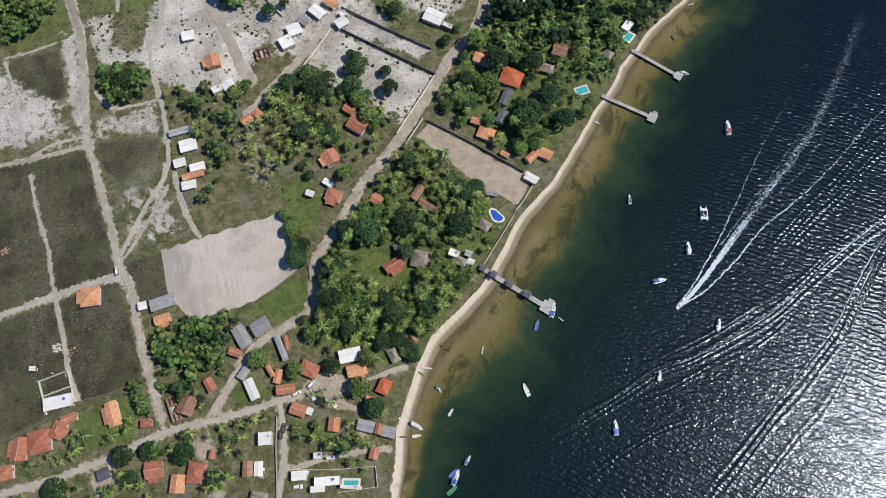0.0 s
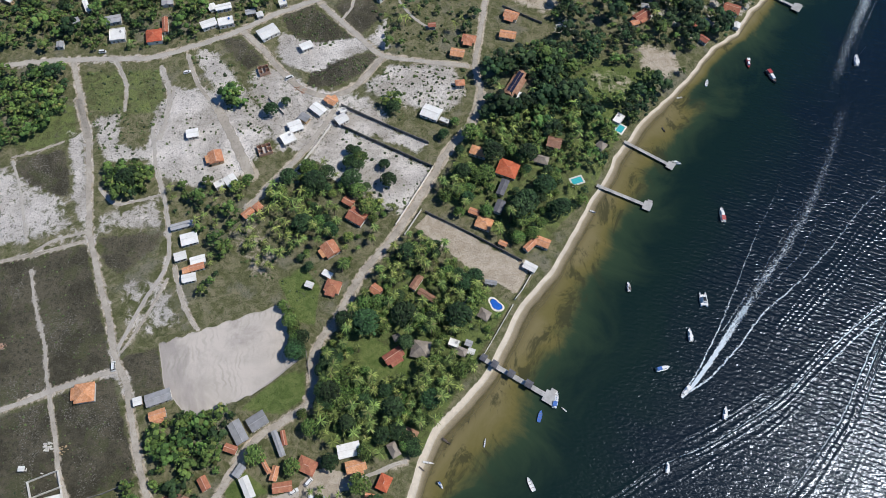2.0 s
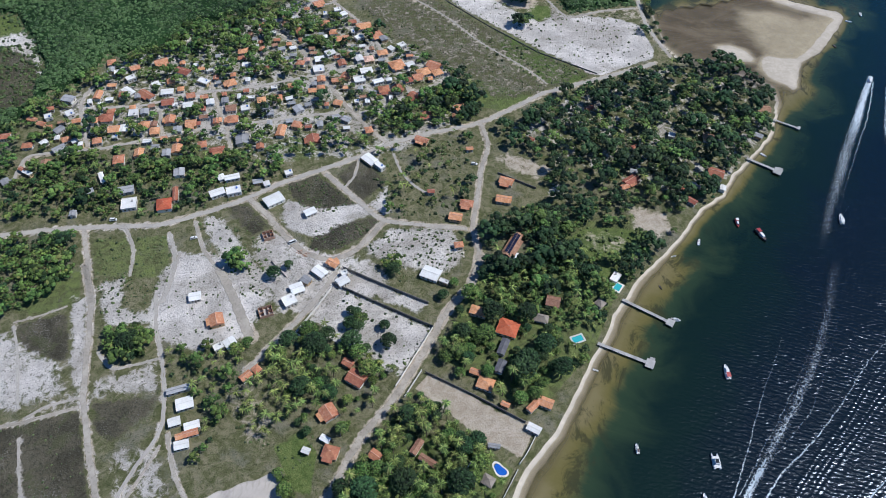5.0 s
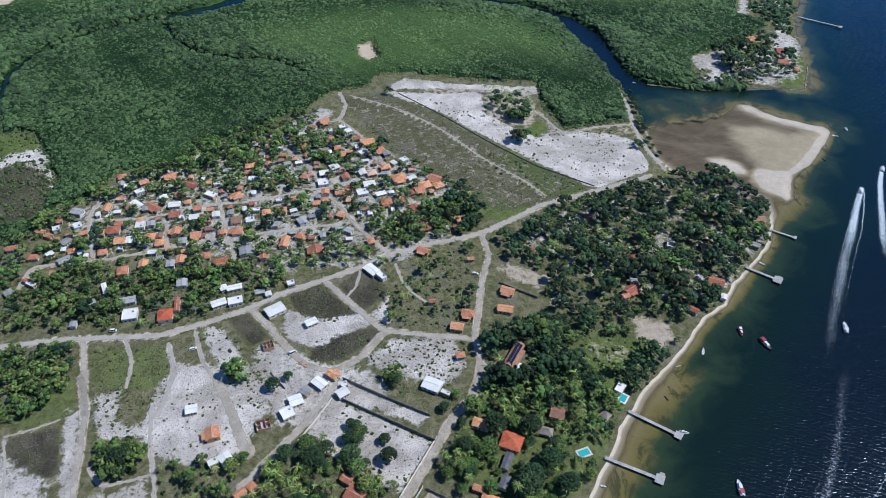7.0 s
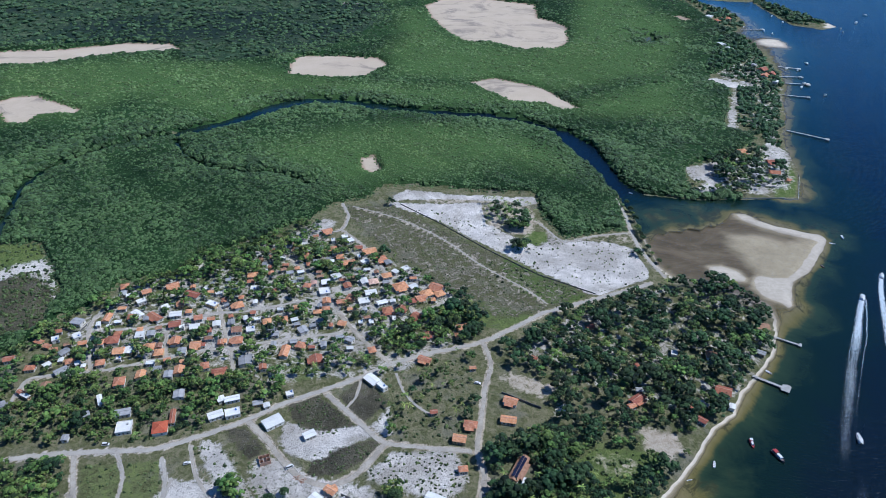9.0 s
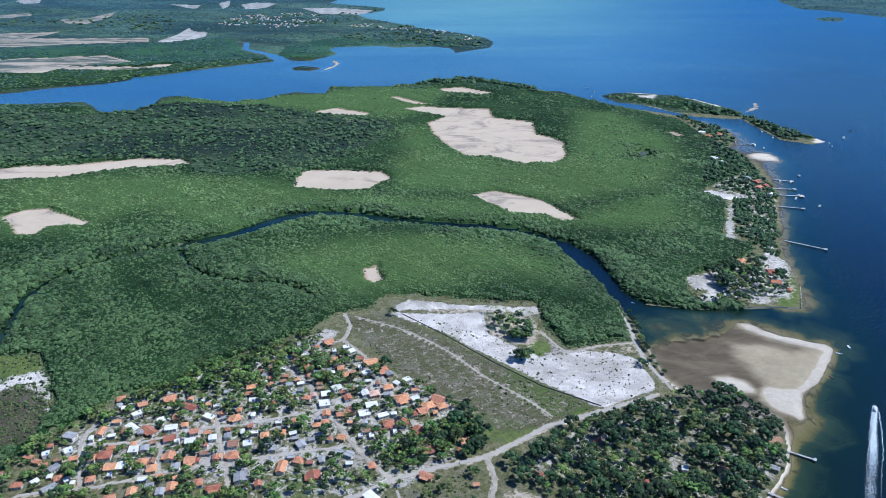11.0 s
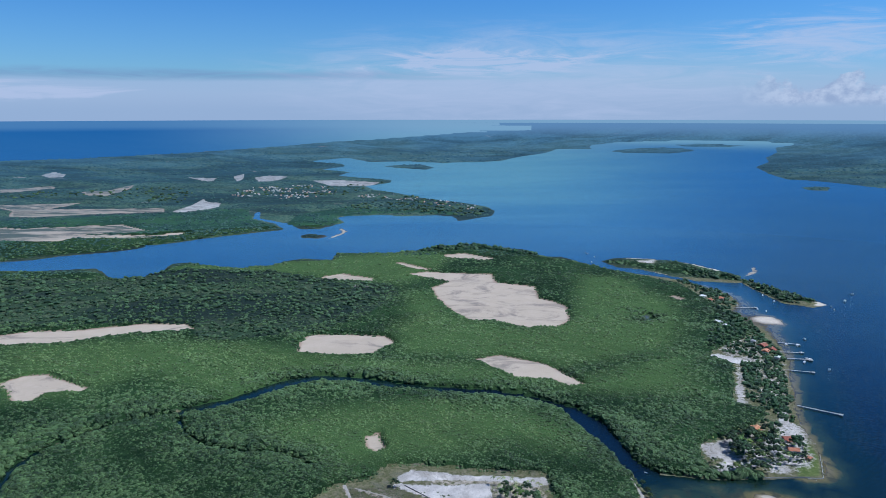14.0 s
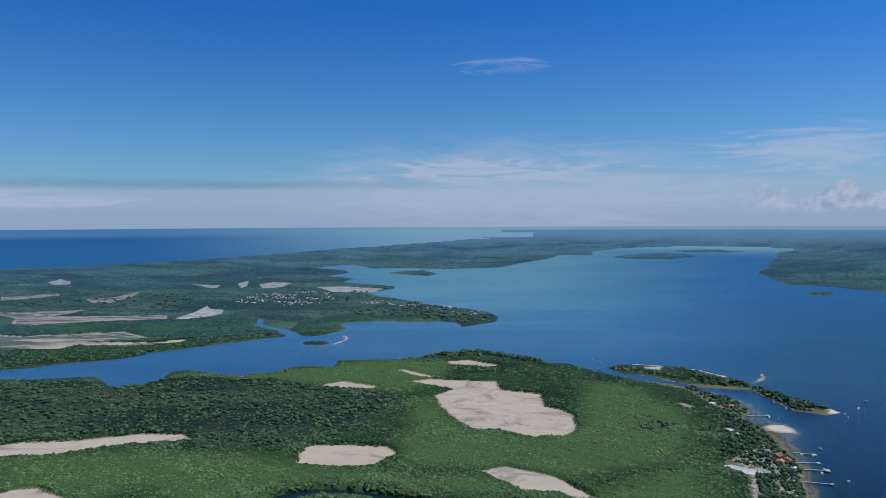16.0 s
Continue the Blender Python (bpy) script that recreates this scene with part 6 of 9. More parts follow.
# village_lanes
for row in ((-167, 416, 6.3, 6.3, 16, 'o'), (-182, 409, 8.6, 7.4, 13, 'r'), (-176, 406, 4.5, 3.9, -82, 'w'), (-167, 406, 7.4, 6.1, 13, 'w'),
            (-152, 409, 6.1, 5.9, -77, 'w'), (-205, 403, 4.9, 4.6, -77, 'o'), (-203, 397, 7.7, 6.9, -82, 'w'), (-196, 399, 5.9, 5.8, -82, 'g'),
            (-219, 399, 5.8, 4.8, 8, 'r'), (-220, 392, 8.7, 8.4, -82, 'r'), (-228, 389, 6.1, 5.3, -82, 'o'), (-247, 397, 6.7, 5.9, -55, 'w'),
            (-240, 389, 5.9, 4.8, 16, 'o'), (-261, 394, 5.6, 5.4, -64, 'w'), (-271, 391, 6.6, 4.2, -20, 'o'), (-263, 386, 5.6, 4.1, -20, 'o'),):
    house(*row)
# village_street
for row in ((-249, 380, 7.5, 6.2, 53, 'g'), (-212, 380, 7.5, 7.3, 7, 'o'), (-206, 381, 7.4, 6.4, -83, 'w'), (-192, 384, 7.9, 6.8, -83, 'o'),
            (-186, 385, 5.3, 4.6, -83, 'b'), (-184, 378, 7.2, 6.8, -83, 'o'), (-176, 390, 8.1, 7.3, -83, 'o'), (-169, 380, 6.1, 6.1, -83, 'g'),
            (-161, 386, 7.7, 7.4, 7, 'o'), (-156, 386, 4.0, 3.5, -83, 'r'), (-144, 388, 5.3, 4.7, -83, 'o'), (-283, 373, 7.1, 5.7, 13, 'r'),
            (-265, 364, 7.2, 5.4, 7, 'r'), (-255, 367, 5.0, 4.9, 52, 'w'), (-241, 370, 6.3, 5.8, 25, 'o'), (-235, 368, 4.4, 3.8, -56, 'w'),
            (-243, 361, 9.0, 6.1, 43, 'g'), (-220, 368, 6.4, 6.1, 16, 'o'), (-230, 365, 3.8, 3.3, -83, 'w'),):
    house(*row)
# village_gardens
for row in ((-189, 356, 7.5, 6.6, -83, 'o'), (-201, 350, 8.5, 7.4, -78, 'o'), (-180, 362, 5.5, 4.8, 7, 'g'), (-171, 356, 6.7, 5.9, -83, 'g'),
            (-165, 360, 8.1, 7.0, -83, 'o'), (-149, 364, 6.8, 5.9, -75, 'o'), (-138, 359, 10.3, 4.8, 15, 'r'), (-247, 346, 7.3, 6.3, -83, 'b'),
            (-256, 338, 7.2, 3.2, -28, 'w'), (-260, 341, 6.3, 3.2, -28, 'r'), (-267, 330, 6.2, 5.4, -48, 'g'), (-262, 330, 4.7, 4.1, -48, 'g'),
            (-207, 333, 10.2, 3.2, -63, 'w'), (-189, 322, 10.0, 6.2, 14, 'g'), (-184, 310, 9.6, 9.6, 11, 'w'), (-162, 309, 9.9, 9.4, -79, 'R'),
            (-157, 318, 12.1, 3.5, -79, 'r'), (-211, 321, 4.5, 4.4, 31, 'g'), (-216, 302, 4.8, 4.3, -84, 'g'),):
    house(*row)
# village_gardens
for row in ((-159, 338, 7.4, 7.0, -79, 'g'), (-131, 333, 5.3, 4.9, -60, 'w'), (-131, 319, 9.6, 6.1, 26, 'w'),):
    house(*row)
# village_north
for row in ((-86.6, 537, 9.1, 7.2, 28, 'o'), (-70.3, 528, 5.8, 5.6, 18, 'w'), (-65.9, 521, 7.8, 5.9, 35, 'w'), (-78.6, 508, 7.5, 7.0, 14, 'o'),
            (-57.0, 510, 6.6, 5.5, 9, 'r'), (-47.7, 504, 11.9, 9.1, 18, 'o'), (-71.4, 496, 6.8, 6.4, -81, 'o'), (-63.2, 487, 10.5, 7.3, 14, 'o'),
            (-37.4, 492, 9.7, 7.8, 26, 'o'), (-31.2, 487, 6.3, 5.8, -64, 'g'), (-50.6, 489, 7.3, 5.2, 41, 'w'), (-97.8, 497, 6.9, 6.0, -72, 'o'),
            (-16.8, 478, 6.5, 5.9, 33, 'w'), (-24.8, 474, 5.7, 4.5, -45, 'w'), (-31.4, 468, 8.2, 6.9, 17, 'o'), (-20.3, 453, 11.1, 9.6, 24, 'o'),
            (-10.2, 453, 6.8, 5.5, 32, 'w'),):
    house(*row)
# village_east
for row in ((-0.1, 444, 10.1, 8.7, 24, 'o'), (7.9, 452, 10.5, 8.1, -29, 'o'), (-4.4, 438, 8.2, 6.1, 24, 'o'), (10.3, 443, 7.9, 7.4, 24, 'o'),
            (-10.9, 434, 6.1, 5.6, 16, 'r'), (-6.5, 415, 9.0, 7.1, -43, 'r'), (-0.3, 394, 10.2, 5.5, 22, 'r'), (-48.9, 461, 7.4, 6.4, -65, 'w'),
            (-41.7, 460, 8.1, 7.4, 17, 'p'), (-42.8, 446, 9.2, 7.2, 13, 'w'), (-47.3, 435, 9.0, 7.6, 16, 'w'), (-57.9, 439, 7.4, 6.8, 73, 'o'),
            (-64.3, 434, 7.2, 5.1, 8, 'o'), (-61.6, 455, 6.7, 6.2, -73, 'r'), (-71.6, 468, 7.6, 7.2, 33, 'w'), (-78.9, 460, 7.5, 6.9, 13, 'w'),
            (-78.5, 448, 8.7, 8.6, -77, 'w'), (-88.4, 459, 5.5, 4.8, -82, 'p'), (-92.8, 455, 6.3, 5.9, -9, 'o'),):
    house(*row)
# village_mid
for row in ((-75.5, 435, 6.4, 6.3, -82, 'o'), (-96.2, 427, 6.3, 6.2, -77, 'o'), (-74.9, 425, 5.8, 5.6, 8, 'o'), (-80.9, 422, 6.2, 5.0, 8, 'o'),
            (-124, 473, 5.1, 4.4, -82, 'o'), (-138, 470, 8.3, 7.1, 8, 'o'), (-138, 462, 6.0, 4.9, 8, 'r'), (-141, 441, 4.8, 4.2, -82, 'o'),
            (-141, 431, 8.3, 7.4, -65, 'o'), (-153, 437, 4.8, 4.2, -82, 'o'), (-134, 453, 5.9, 5.1, -82, 'w'), (-129, 454, 5.5, 5.1, -76, 'g'),
            (-116, 411, 6.7, 6.4, -77, 'o'), (-105, 413, 7.3, 7.3, 8, 'o'), (-113, 404, 7.6, 6.5, 8, 'g'), (-108, 397, 5.6, 5.2, 7, 'g'),
            (-133, 390, 8.0, 7.8, -83, 'o'), (-126, 402, 6.7, 6.5, 13, 'w'), (-142, 411, 6.0, 5.2, -82, 'g'),):
    house(*row)
# village_crossroads
for row in ((-136, 402, 7.5, 7.1, 8, 'b'), (-98.0, 378, 11.3, 6.4, 85, 'o'), (-87.5, 384, 7.6, 6.2, -18, 'o'), (-75.1, 369, 9.1, 8.8, -75, 'r'),
            (-61.3, 408, 6.0, 5.7, -16, 'o'), (-54.2, 390, 6.3, 5.0, -29, 'g'), (-37.9, 378, 6.4, 5.5, -75, 'o'), (-142, 389, 4.5, 3.9, -83, 'o'),
            (-123, 369, 9.7, 9.0, -78, 'g'), (-110, 362, 5.3, 5.2, -78, 'r'), (-88.7, 401, 7.4, 6.6, -59, 'g'), (-33.5, 433, 8.0, 4.9, 24, 'w'),
            (-28.9, 423, 8.1, 7.4, 13, 'r'), (-19.6, 424, 7.6, 6.8, 66, 'r'), (-1.6, 368, 9.5, 5.0, -27, 'o'),):
    house(*row)
# new_lots
for row in ((-94.8, 313, 12.0, 8.8, 35, 'w'), (-94.5, 284, 7.2, 7.0, 20, 'u'), (-70.9, 302, 7.7, 5.5, 30, 'w'), (-36.0, 349, 11.2, 7.2, -47, 'w'),
            (-29.4, 343, 8.2, 4.4, -48, 'w'), (-53.6, 262, 6.5, 4.0, 31, 'o'), (-124, 333, 9.8, 4.9, 17, 'w'), (-121, 321, 9.7, 7.0, 17, 'w'),
            (-105, 339, 4.1, 3.6, -76, 'g'), (-88.1, 337, 5.4, 4.8, 21, 'w'), (-101, 327, 4.3, 4.2, -69, 'w'), (-107, 329, 6.4, 4.3, 14, 'g'),
            (4.1, 319, 4.7, 3.6, 6, 'r'),):
    house(*row)
# woodland_houses
for row in ((25.6, 402, 7.6, 6.8, 15, 'o'), (22.4, 393, 5.1, 4.9, -83, 'o'), (30.7, 359, 4.7, 3.2, 7, 'o'), (73.2, 368, 4.8, 4.1, -31, 'r'),
            (53.0, 328, 9.2, 6.5, -22, 'o'), (50.1, 312, 10.0, 6.2, -12, 'o'), (26.3, 308, 8.5, 6.1, -12, 'o'), (19.1, 297, 8.4, 6.3, -12, 'o'),
            (20.2, 274, 5.7, 4.6, 6, 'o'), (134, 328, 11.6, 6.0, 36, 'r'), (129, 322, 5.4, 4.4, 24, 'o'), (138, 336, 6.2, 4.0, -8, 'g'),
            (118, 401, 6.7, 4.0, 27, 'r'), (52.1, 274, 19.5, 6.2, 61, 'b'), (143, 360, 5.0, 3.6, 25, 'r'),):
    house(*row)
# pier_houses
for row in ((196, 369, 7.3, 7.2, -8, 'b'), (171, 372, 5.1, 4.6, 73, 'w'), (232, 372, 5.9, 4.7, -35, 'g'), (244, 400, 9.6, 7.4, -9, 'b'),
            (192, 335, 10.5, 8.8, -24, 'r'), (166, 321, 4.4, 3.8, 59, 'r'), (175, 323, 7.2, 5.3, -47, 'g'), (193, 322, 5.0, 4.4, 66, 'w'),
            (170, 310, 6.5, 4.7, -43, 'r'),):
    house(*row)
# river_point
for row in ((342, 697, 11.0, 10.0, 10, 'o'), (363, 671, 10.5, 9.1, 0, 'r'), (356, 646, 10.7, 9.2, -11, 'r'), (364, 631, 6.2, 5.4, 43, 'o'),
            (335, 639, 7.5, 6.8, 90, 'g'), (315, 666, 7.5, 6.3, 10, 'w'),):
    house(*row)
# north_shore_huts
for row in ((473, 965, 12, 11.7, 37, 'r'), (466, 941, 11.9, 10.3, 54, 'o'), (479, 950, 10.2, 8.9, 53, 'r'), (518, 1229, 14.2, 12, -61, 'r'),
            (493, 1245, 12.0, 10.4, 46, 'w'), (496, 1217, 11.6, 10.1, 47, 'r'), (452, 1072, 11.5, 8.7, -68, 'w'), (456, 1051, 11.1, 8.5, -67, 'w'),
            (471, 917, 8.2, 7.1, 54, 'w'), (469, 986, 8.1, 7.0, 53, 'g'),):
    house(*row)

# small sheds and lean-tos among the village houses
YARDS = [(-275, 396), (-237, 438), (-198, 452), (-149, 471), (-133, 512), (-93.4, 534), (-53.0, 511), (-23.9, 486), (20.8, 443), (3.1, 412), (-29.8, 399), (-44.6, 375), (-91.7, 375), (-124, 358), (-172, 353), (-240, 354)]
street = [(wide, np.array(line)) for wide, line in ROADS]
built = np.array([(f[0], f[1], 0.5 * math.hypot(f[2], f[3])) for f in FOOTPRINTS])
lot = np.random.default_rng(3)
cand = lot.uniform(np.min(YARDS, 0), np.max(YARDS, 0), (1500, 2))
cand = cand[rim(cand, YARDS, True, 50.0) > 3]
sheds = 0
for x, y in cand:
    if sheds >= 95 or (np.hypot(built[:, 0] - x, built[:, 1] - y) < built[:, 2] + 2.6).any():
        continue
    if min(float(rim(np.array([(x, y)]), line, False, 40.0)[0]) - wide / 2 for wide, line in street) < 2.6:
        continue
    L, W = lot.uniform(3.4, 6.2), lot.uniform(3.0, 4.4)
    house(round(x, 1), round(y, 1), L, W, lot.choice((7, 12, -80, 98, 20)) + lot.uniform(-5, 5), "wgrbowg"[sheds % 7], "shed")
    built = np.vstack([built, (x, y, 0.5 * math.hypot(L, W))])
    sheds += 1
CLEARINGS = [(35.0, 136, 6), (82.7, 209, 5), (112, 246, 6), (-31.8, 9.3, 5), (-24.3, 110, 6), (-17.3, 104, 5), (-9.1, 103, 5), (24.0, 119, 3), (-55.2, 145, 4), (-63.9, 148, 5), (-58.5, 130, 6), (-66.9, 152, 5), (24.9, 182, 4), (67.5, 175, 4), (75.4, 184, 4)]
houses_xy = np.array([(f[0], f[1]) for f in FOOTPRINTS] + [c_[:2] for c_ in CLEARINGS])
houses_r = np.array([0.5 * math.hypot(f[2], f[3]) for f in FOOTPRINTS] + [c_[2] for c_ in CLEARINGS])


# ---- trees ----
def blob(centre, radii, rnd, ico):
    """One clump of leaves: a small uneven solid."""
    turn = Euler([rnd.uniform(0, 6.3) for _ in range(3)]).to_matrix()
    return [Vector(centre) + Vector([r * c * rnd.uniform(0.72, 1.25) for r, c in zip(radii, turn @ v)]) for v in ico[0]], ico[1]


def solid(sub):
    bm = bmesh.new()
    bmesh.ops.create_icosphere(bm, subdivisions=sub, radius=1)
    bm.verts.ensure_lookup_table()
    r = [v.co.copy() for v in bm.verts], [tuple(v.index for v in f.verts) for f in bm.faces]
    bm.free()
    return r


ICO = solid(1)


def crown_data(rnd, R, base, top, lumps, leaves):
    """Verts and faces of a crown: lumps over a dome with gaps, and loose leaf sprays round its edge."""
    verts, faces = [], []
    off = [rnd.uniform(0, 6.3) for _ in range(3)]
    for i in range(lumps):
        a, u = i * 2.399 + rnd.uniform(-0.4, 0.4), (i + 0.5) / lumps
        rr = R * math.sqrt(u) * (0.86 + 0.2 * math.sin(3 * a + off[0]) + 0.1 * math.sin(5 * a + off[1]))
        z = base + (top - base) * (0.30 + 0.62 * math.sqrt(max(0, 1 - (rr / R) ** 2 * 0.9))) + rnd.uniform(-0.10, 0.10) * (top - base)
        size = R * rnd.uniform(0.14, 0.27) * (6.5 / math.sqrt(lumps)) ** 0.6
        vs, fs = blob((rr * math.cos(a), rr * math.sin(a), z - size * 0.5), (size, size, size * 0.8), rnd, ICO)
        n = len(verts)
        verts += vs
        low = z - size * 0.85
        faces += [tuple(n + q for q in f) for f in fs if sum(vs[q].z for q in f) / 3 > low]
    for i in range(leaves):
        a, u = rnd.uniform(0, 6.283), math.sqrt(rnd.random())
        rr = R * (0.25 + 0.85 * u)
        z = base + (top - base) * (0.35 + 0.68 * math.sqrt(max(0, 1 - min(1, rr / R) ** 2 * 0.9)))
        c = Vector((rr * math.cos(a), rr * math.sin(a), z + rnd.uniform(-0.2, 0.3)))
        e = Euler([rnd.uniform(-0.7, 0.7), rnd.uniform(-0.7, 0.7), rnd.uniform(0, 6.3)]).to_matrix()
        s = R * rnd.uniform(0.08, 0.15)
        n = len(verts)
        verts += [c + e @ Vector(q) * s for q in ((-1, -0.35, 0), (0.1, -0.6, 0.15), (1, 0, 0), (0.1, 0.6, 0.15), (-1, 0.35, 0))]
        faces += [(n, n + 1, n + 2, n + 3, n + 4)]
    return verts, faces


def raw_mesh(name, verts, faces, mat, flat=False):
    me = bpy.data.meshes.new(name)
    me.from_pydata([tuple(v) for v in verts], [], faces)
    me.materials.append(mat)
    return me


def tree(seed, R, tall, mat, label):
    rnd = random.Random(seed)
    top = new("tree")
    tagged(top, label, "tree", "village trees")
    bm = bmesh.new()
    lean = Vector((rnd.uniform(-0.4, 0.4), rnd.uniform(-0.4, 0.4), 0))
    tube(bm, [Vector((0, 0, -0.4)), Vector((0, 0, tall * 0.2)) + lean * 0.4, Vector((0, 0, tall * 0.5)) + lean], [0.34, 0.25, 0.17], 7)
    for i in range(5):
        a = i * 1.257 + rnd.uniform(-0.3, 0.3)
        q = Vector((0, 0, tall * rnd.uniform(0.3, 0.48))) + lean * 0.8
        e = Vector((math.cos(a) * R * 0.6, math.sin(a) * R * 0.6, tall * 0.75))
        tube(bm, [q, q.lerp(e, 0.5) + Vector((0, 0, 0.3)), e], [0.14, 0.09, 0.04], 5)
    part("trunk", bm, M["bark"], top, "grey branching trunk")
    v, f = crown_data(rnd, R, tall * 0.30, tall, 84, 220)
    ob = new("crown", raw_mesh("crown", v, f, mat))
    ob.parent = top
    return top


def frond_data(rnd, R, z, count):
    verts, faces = [], []
    for i in range(count):
        a = i * 2.399 + rnd.uniform(-0.2, 0.2)
        up = rnd.uniform(-0.25, 0.75)
        L, wd = R * rnd.uniform(0.8, 1.12), R * 0.11
        way, side = Vector((math.cos(a), math.sin(a), 0)), Vector((-math.sin(a), math.cos(a), 0))
        n = len(verts)
        for j in range(6):
            t = j / 5
            c = way * (L * t * (1 - 0.12 * t * max(0, up))) + Vector((0, 0, z + L * (up * t - (0.55 + 0.4 * up) * t * t)))
            ww = wd * (0.25 + 1.9 * t) if t < 0.4 else wd * (1.0 - 0.95 * (t - 0.4) / 0.6)
            verts += [c - side * ww + Vector((0, 0, -ww * 0.45)), c, c + side * ww + Vector((0, 0, -ww * 0.45))]
        for j in range(5):
            o_ = n + j * 3
            faces += [(o_, o_ + 1, o_ + 4, o_ + 3), (o_ + 1, o_ + 2, o_ + 5, o_ + 4)]
    return verts, faces


def palm(seed, R, tall):
    rnd = random.Random(seed)
    top = new("palm_tree")
    tagged(top, "tall coconut palm with arching green and yellowed fronds", "palm tree", "coconut palms")
    bend = Vector((rnd.uniform(-1, 1), rnd.uniform(-1, 1), 0))
    path = [Vector((0, 0, -0.4)), Vector((0, 0, tall * 0.35)) + bend * 0.3, Vector((0, 0, tall * 0.7)) + bend * 0.7, Vector((0, 0, tall)) + bend]
    bm = bmesh.new()
    tube(bm, path, [0.24, 0.17, 0.15, 0.13], 7)
    part("trunk", bm, M["bark"], top, "slender grey trunk")
    v, f = frond_data(rnd, R, 0, 22)
    v = [q + bend + Vector((0, 0, tall)) for q in v]
    ob = new("crown", raw_mesh("crown", v, f, M["palm"]))
    ob.parent = top
    bm = bmesh.new()
    for i in range(5):
        a = i * 1.25
        bmesh.ops.create_icosphere(bm, subdivisions=1, radius=0.17, matrix=Matrix.Translation(bend + Vector((0.28 * math.cos(a), 0.28 * math.sin(a), tall - 0.3))))
    part("coconuts", bm, M["ochre"], top, "cluster of yellowish coconuts")
    return top


road_lines = [(wide, np.array(line)) for wide, line in ROADS]


def free(pts, gap_house=0.6, gap_road=1.0, patches=True):
    """Which of these places are clear of water, roads, houses and open fields."""
    ok = (shore(pts) > 4.4) & (forest(pts) < -1)
    for wide, line in road_lines:
        ok &= rim(pts, line, False, 12.0) > wide / 2 + gap_road
    for i in range(0, len(pts), 4000):
        d = np.linalg.norm(pts[i:i + 4000, None] - houses_xy[None], axis=2) - houses_r[None] * 0.85
        ok[i:i + 4000] &= d.min(1) > gap_house
    if patches:
        for kind, amount, outline in PATCHES:
            if kind in ("pan", "scrub") or (kind in ("white", "dirt", "lush") and amount > 0.5):
                ok &= rim(pts, outline, True, 10.0) < -0.5
    return ok


def scatter(outline, spacing, gap_house=1.0, gap_road=1.2, patches=True, keep=1.0):
    """Uneven places inside an outline, about a spacing apart."""
    o_ = np.array(outline, float)
    lo, hi = o_.min(0), o_.max(0)
    gx, gy = np.meshgrid(np.arange(lo[0], hi[0], spacing), np.arange(lo[1], hi[1], spacing * 0.87))
    gx[1::2] += spacing / 2
    q = np.stack([gx.ravel(), gy.ravel()], 1) + rng.uniform(-0.36, 0.36, (gx.size, 2)) * spacing
    q = q[rng.random(len(q)) < keep]
    q = q[rim(q, o_, True, 50.0) > 0]
    return q[free(q, gap_house, gap_road, patches)] if len(q) else q


GROVES, LONE = [], []
GROVES.append(([(-53.0, 110), (-37.6, 130), (-18.8, 162), (-9.7, 174), (-3.9, 177), (10.1, 165), (28.7, 150), (42.7, 138), (26.6, 110), (7.3, 79.2), (-1.9, 63.0), (-13.6, 60.3), (-39.8, 62.8), (-50.9, 73.4)], 3.9, 0.72, 0.9, 0))
GROVES.append(([(4.2, 198), (32.3, 256), (39.6, 292), (141, 294), (110, 239), (91.8, 203), (72.4, 182), (59.7, 166), (39.4, 172), (22.0, 188)], 5.0, 0.25, 0.9, 0))
GROVES.append(([(-128, 73.0), (-120, 81.1), (-88.7, 84.0), (-82.7, 75.9), (-88.2, 52.2), (-96.8, 37.0), (-116, 47.0), (-127, 59.8)], 4.6, 0.1, 0.95, 0))
GROVES.append(([(-76.8, 207), (-59.7, 222), (-16.5, 191), (-19.1, 175), (-37.9, 140), (-60.6, 142), (-73.8, 167), (-93.4, 193)], 4.8, 0.72, 0.62, 1))
GROVES.append(([(50.2, 374), (86.8, 411), (133, 431), (177, 453), (233, 460), (258, 429), (244, 378), (203, 330), (167, 307), (156, 288), (143, 271), (106, 224), (35.2, 225), (31.0, 256), (44.6, 304), (87.2, 304)], 5.2, 0.1, 0.72, 0))
GROVES.append(([(-260, 277), (-209, 288), (-201, 259), (-215, 236), (-237, 226)], 4.5, 0.0, 1, 0))
GROVES.append(([(-171, 215), (-156, 219), (-147, 213), (-146, 199), (-166, 196)], 3.8, 0, 1, 0))
GROVES.append(([(-236, 354), (-172, 353), (-96.3, 352), (-85.8, 331), (-132, 306), (-175, 300), (-226, 298), (-260, 299), (-280, 344)], 5.2, 0.08, 0.72, 1))
GROVES.append(([(-46.9, 413), (11.9, 433), (42.0, 432), (43.1, 386), (2.8, 380), (-36.4, 369)], 5.4, 0.2, 0.7, 1))
GROVES.append(([(-94.4, 38.2), (-59.6, 47.2), (-13.7, 62.9), (-15.3, 22.5), (-37.4, 12.8), (-85.7, 3.0), (-103, 3.0)], 4.6, 0.9, 0.42, 1))
GROVES.append(([(-184, 10.3), (-154, 22.2), (-126, 29.5), (-94.2, 37.0), (-109, -1.2), (-180, -7.9)], 4.2, 0.85, 0.5, 1))
GROVES.append(([(-131, 49.5), (-124, 52.0), (-120, 32.0), (-129, 32.0)], 4.0, 0.2, 0.9, 1))
GROVES.append(([(273, 678), (346, 705), (412, 733), (366, 607), (263, 605)], 4.8, 0.3, 0.75, 0))
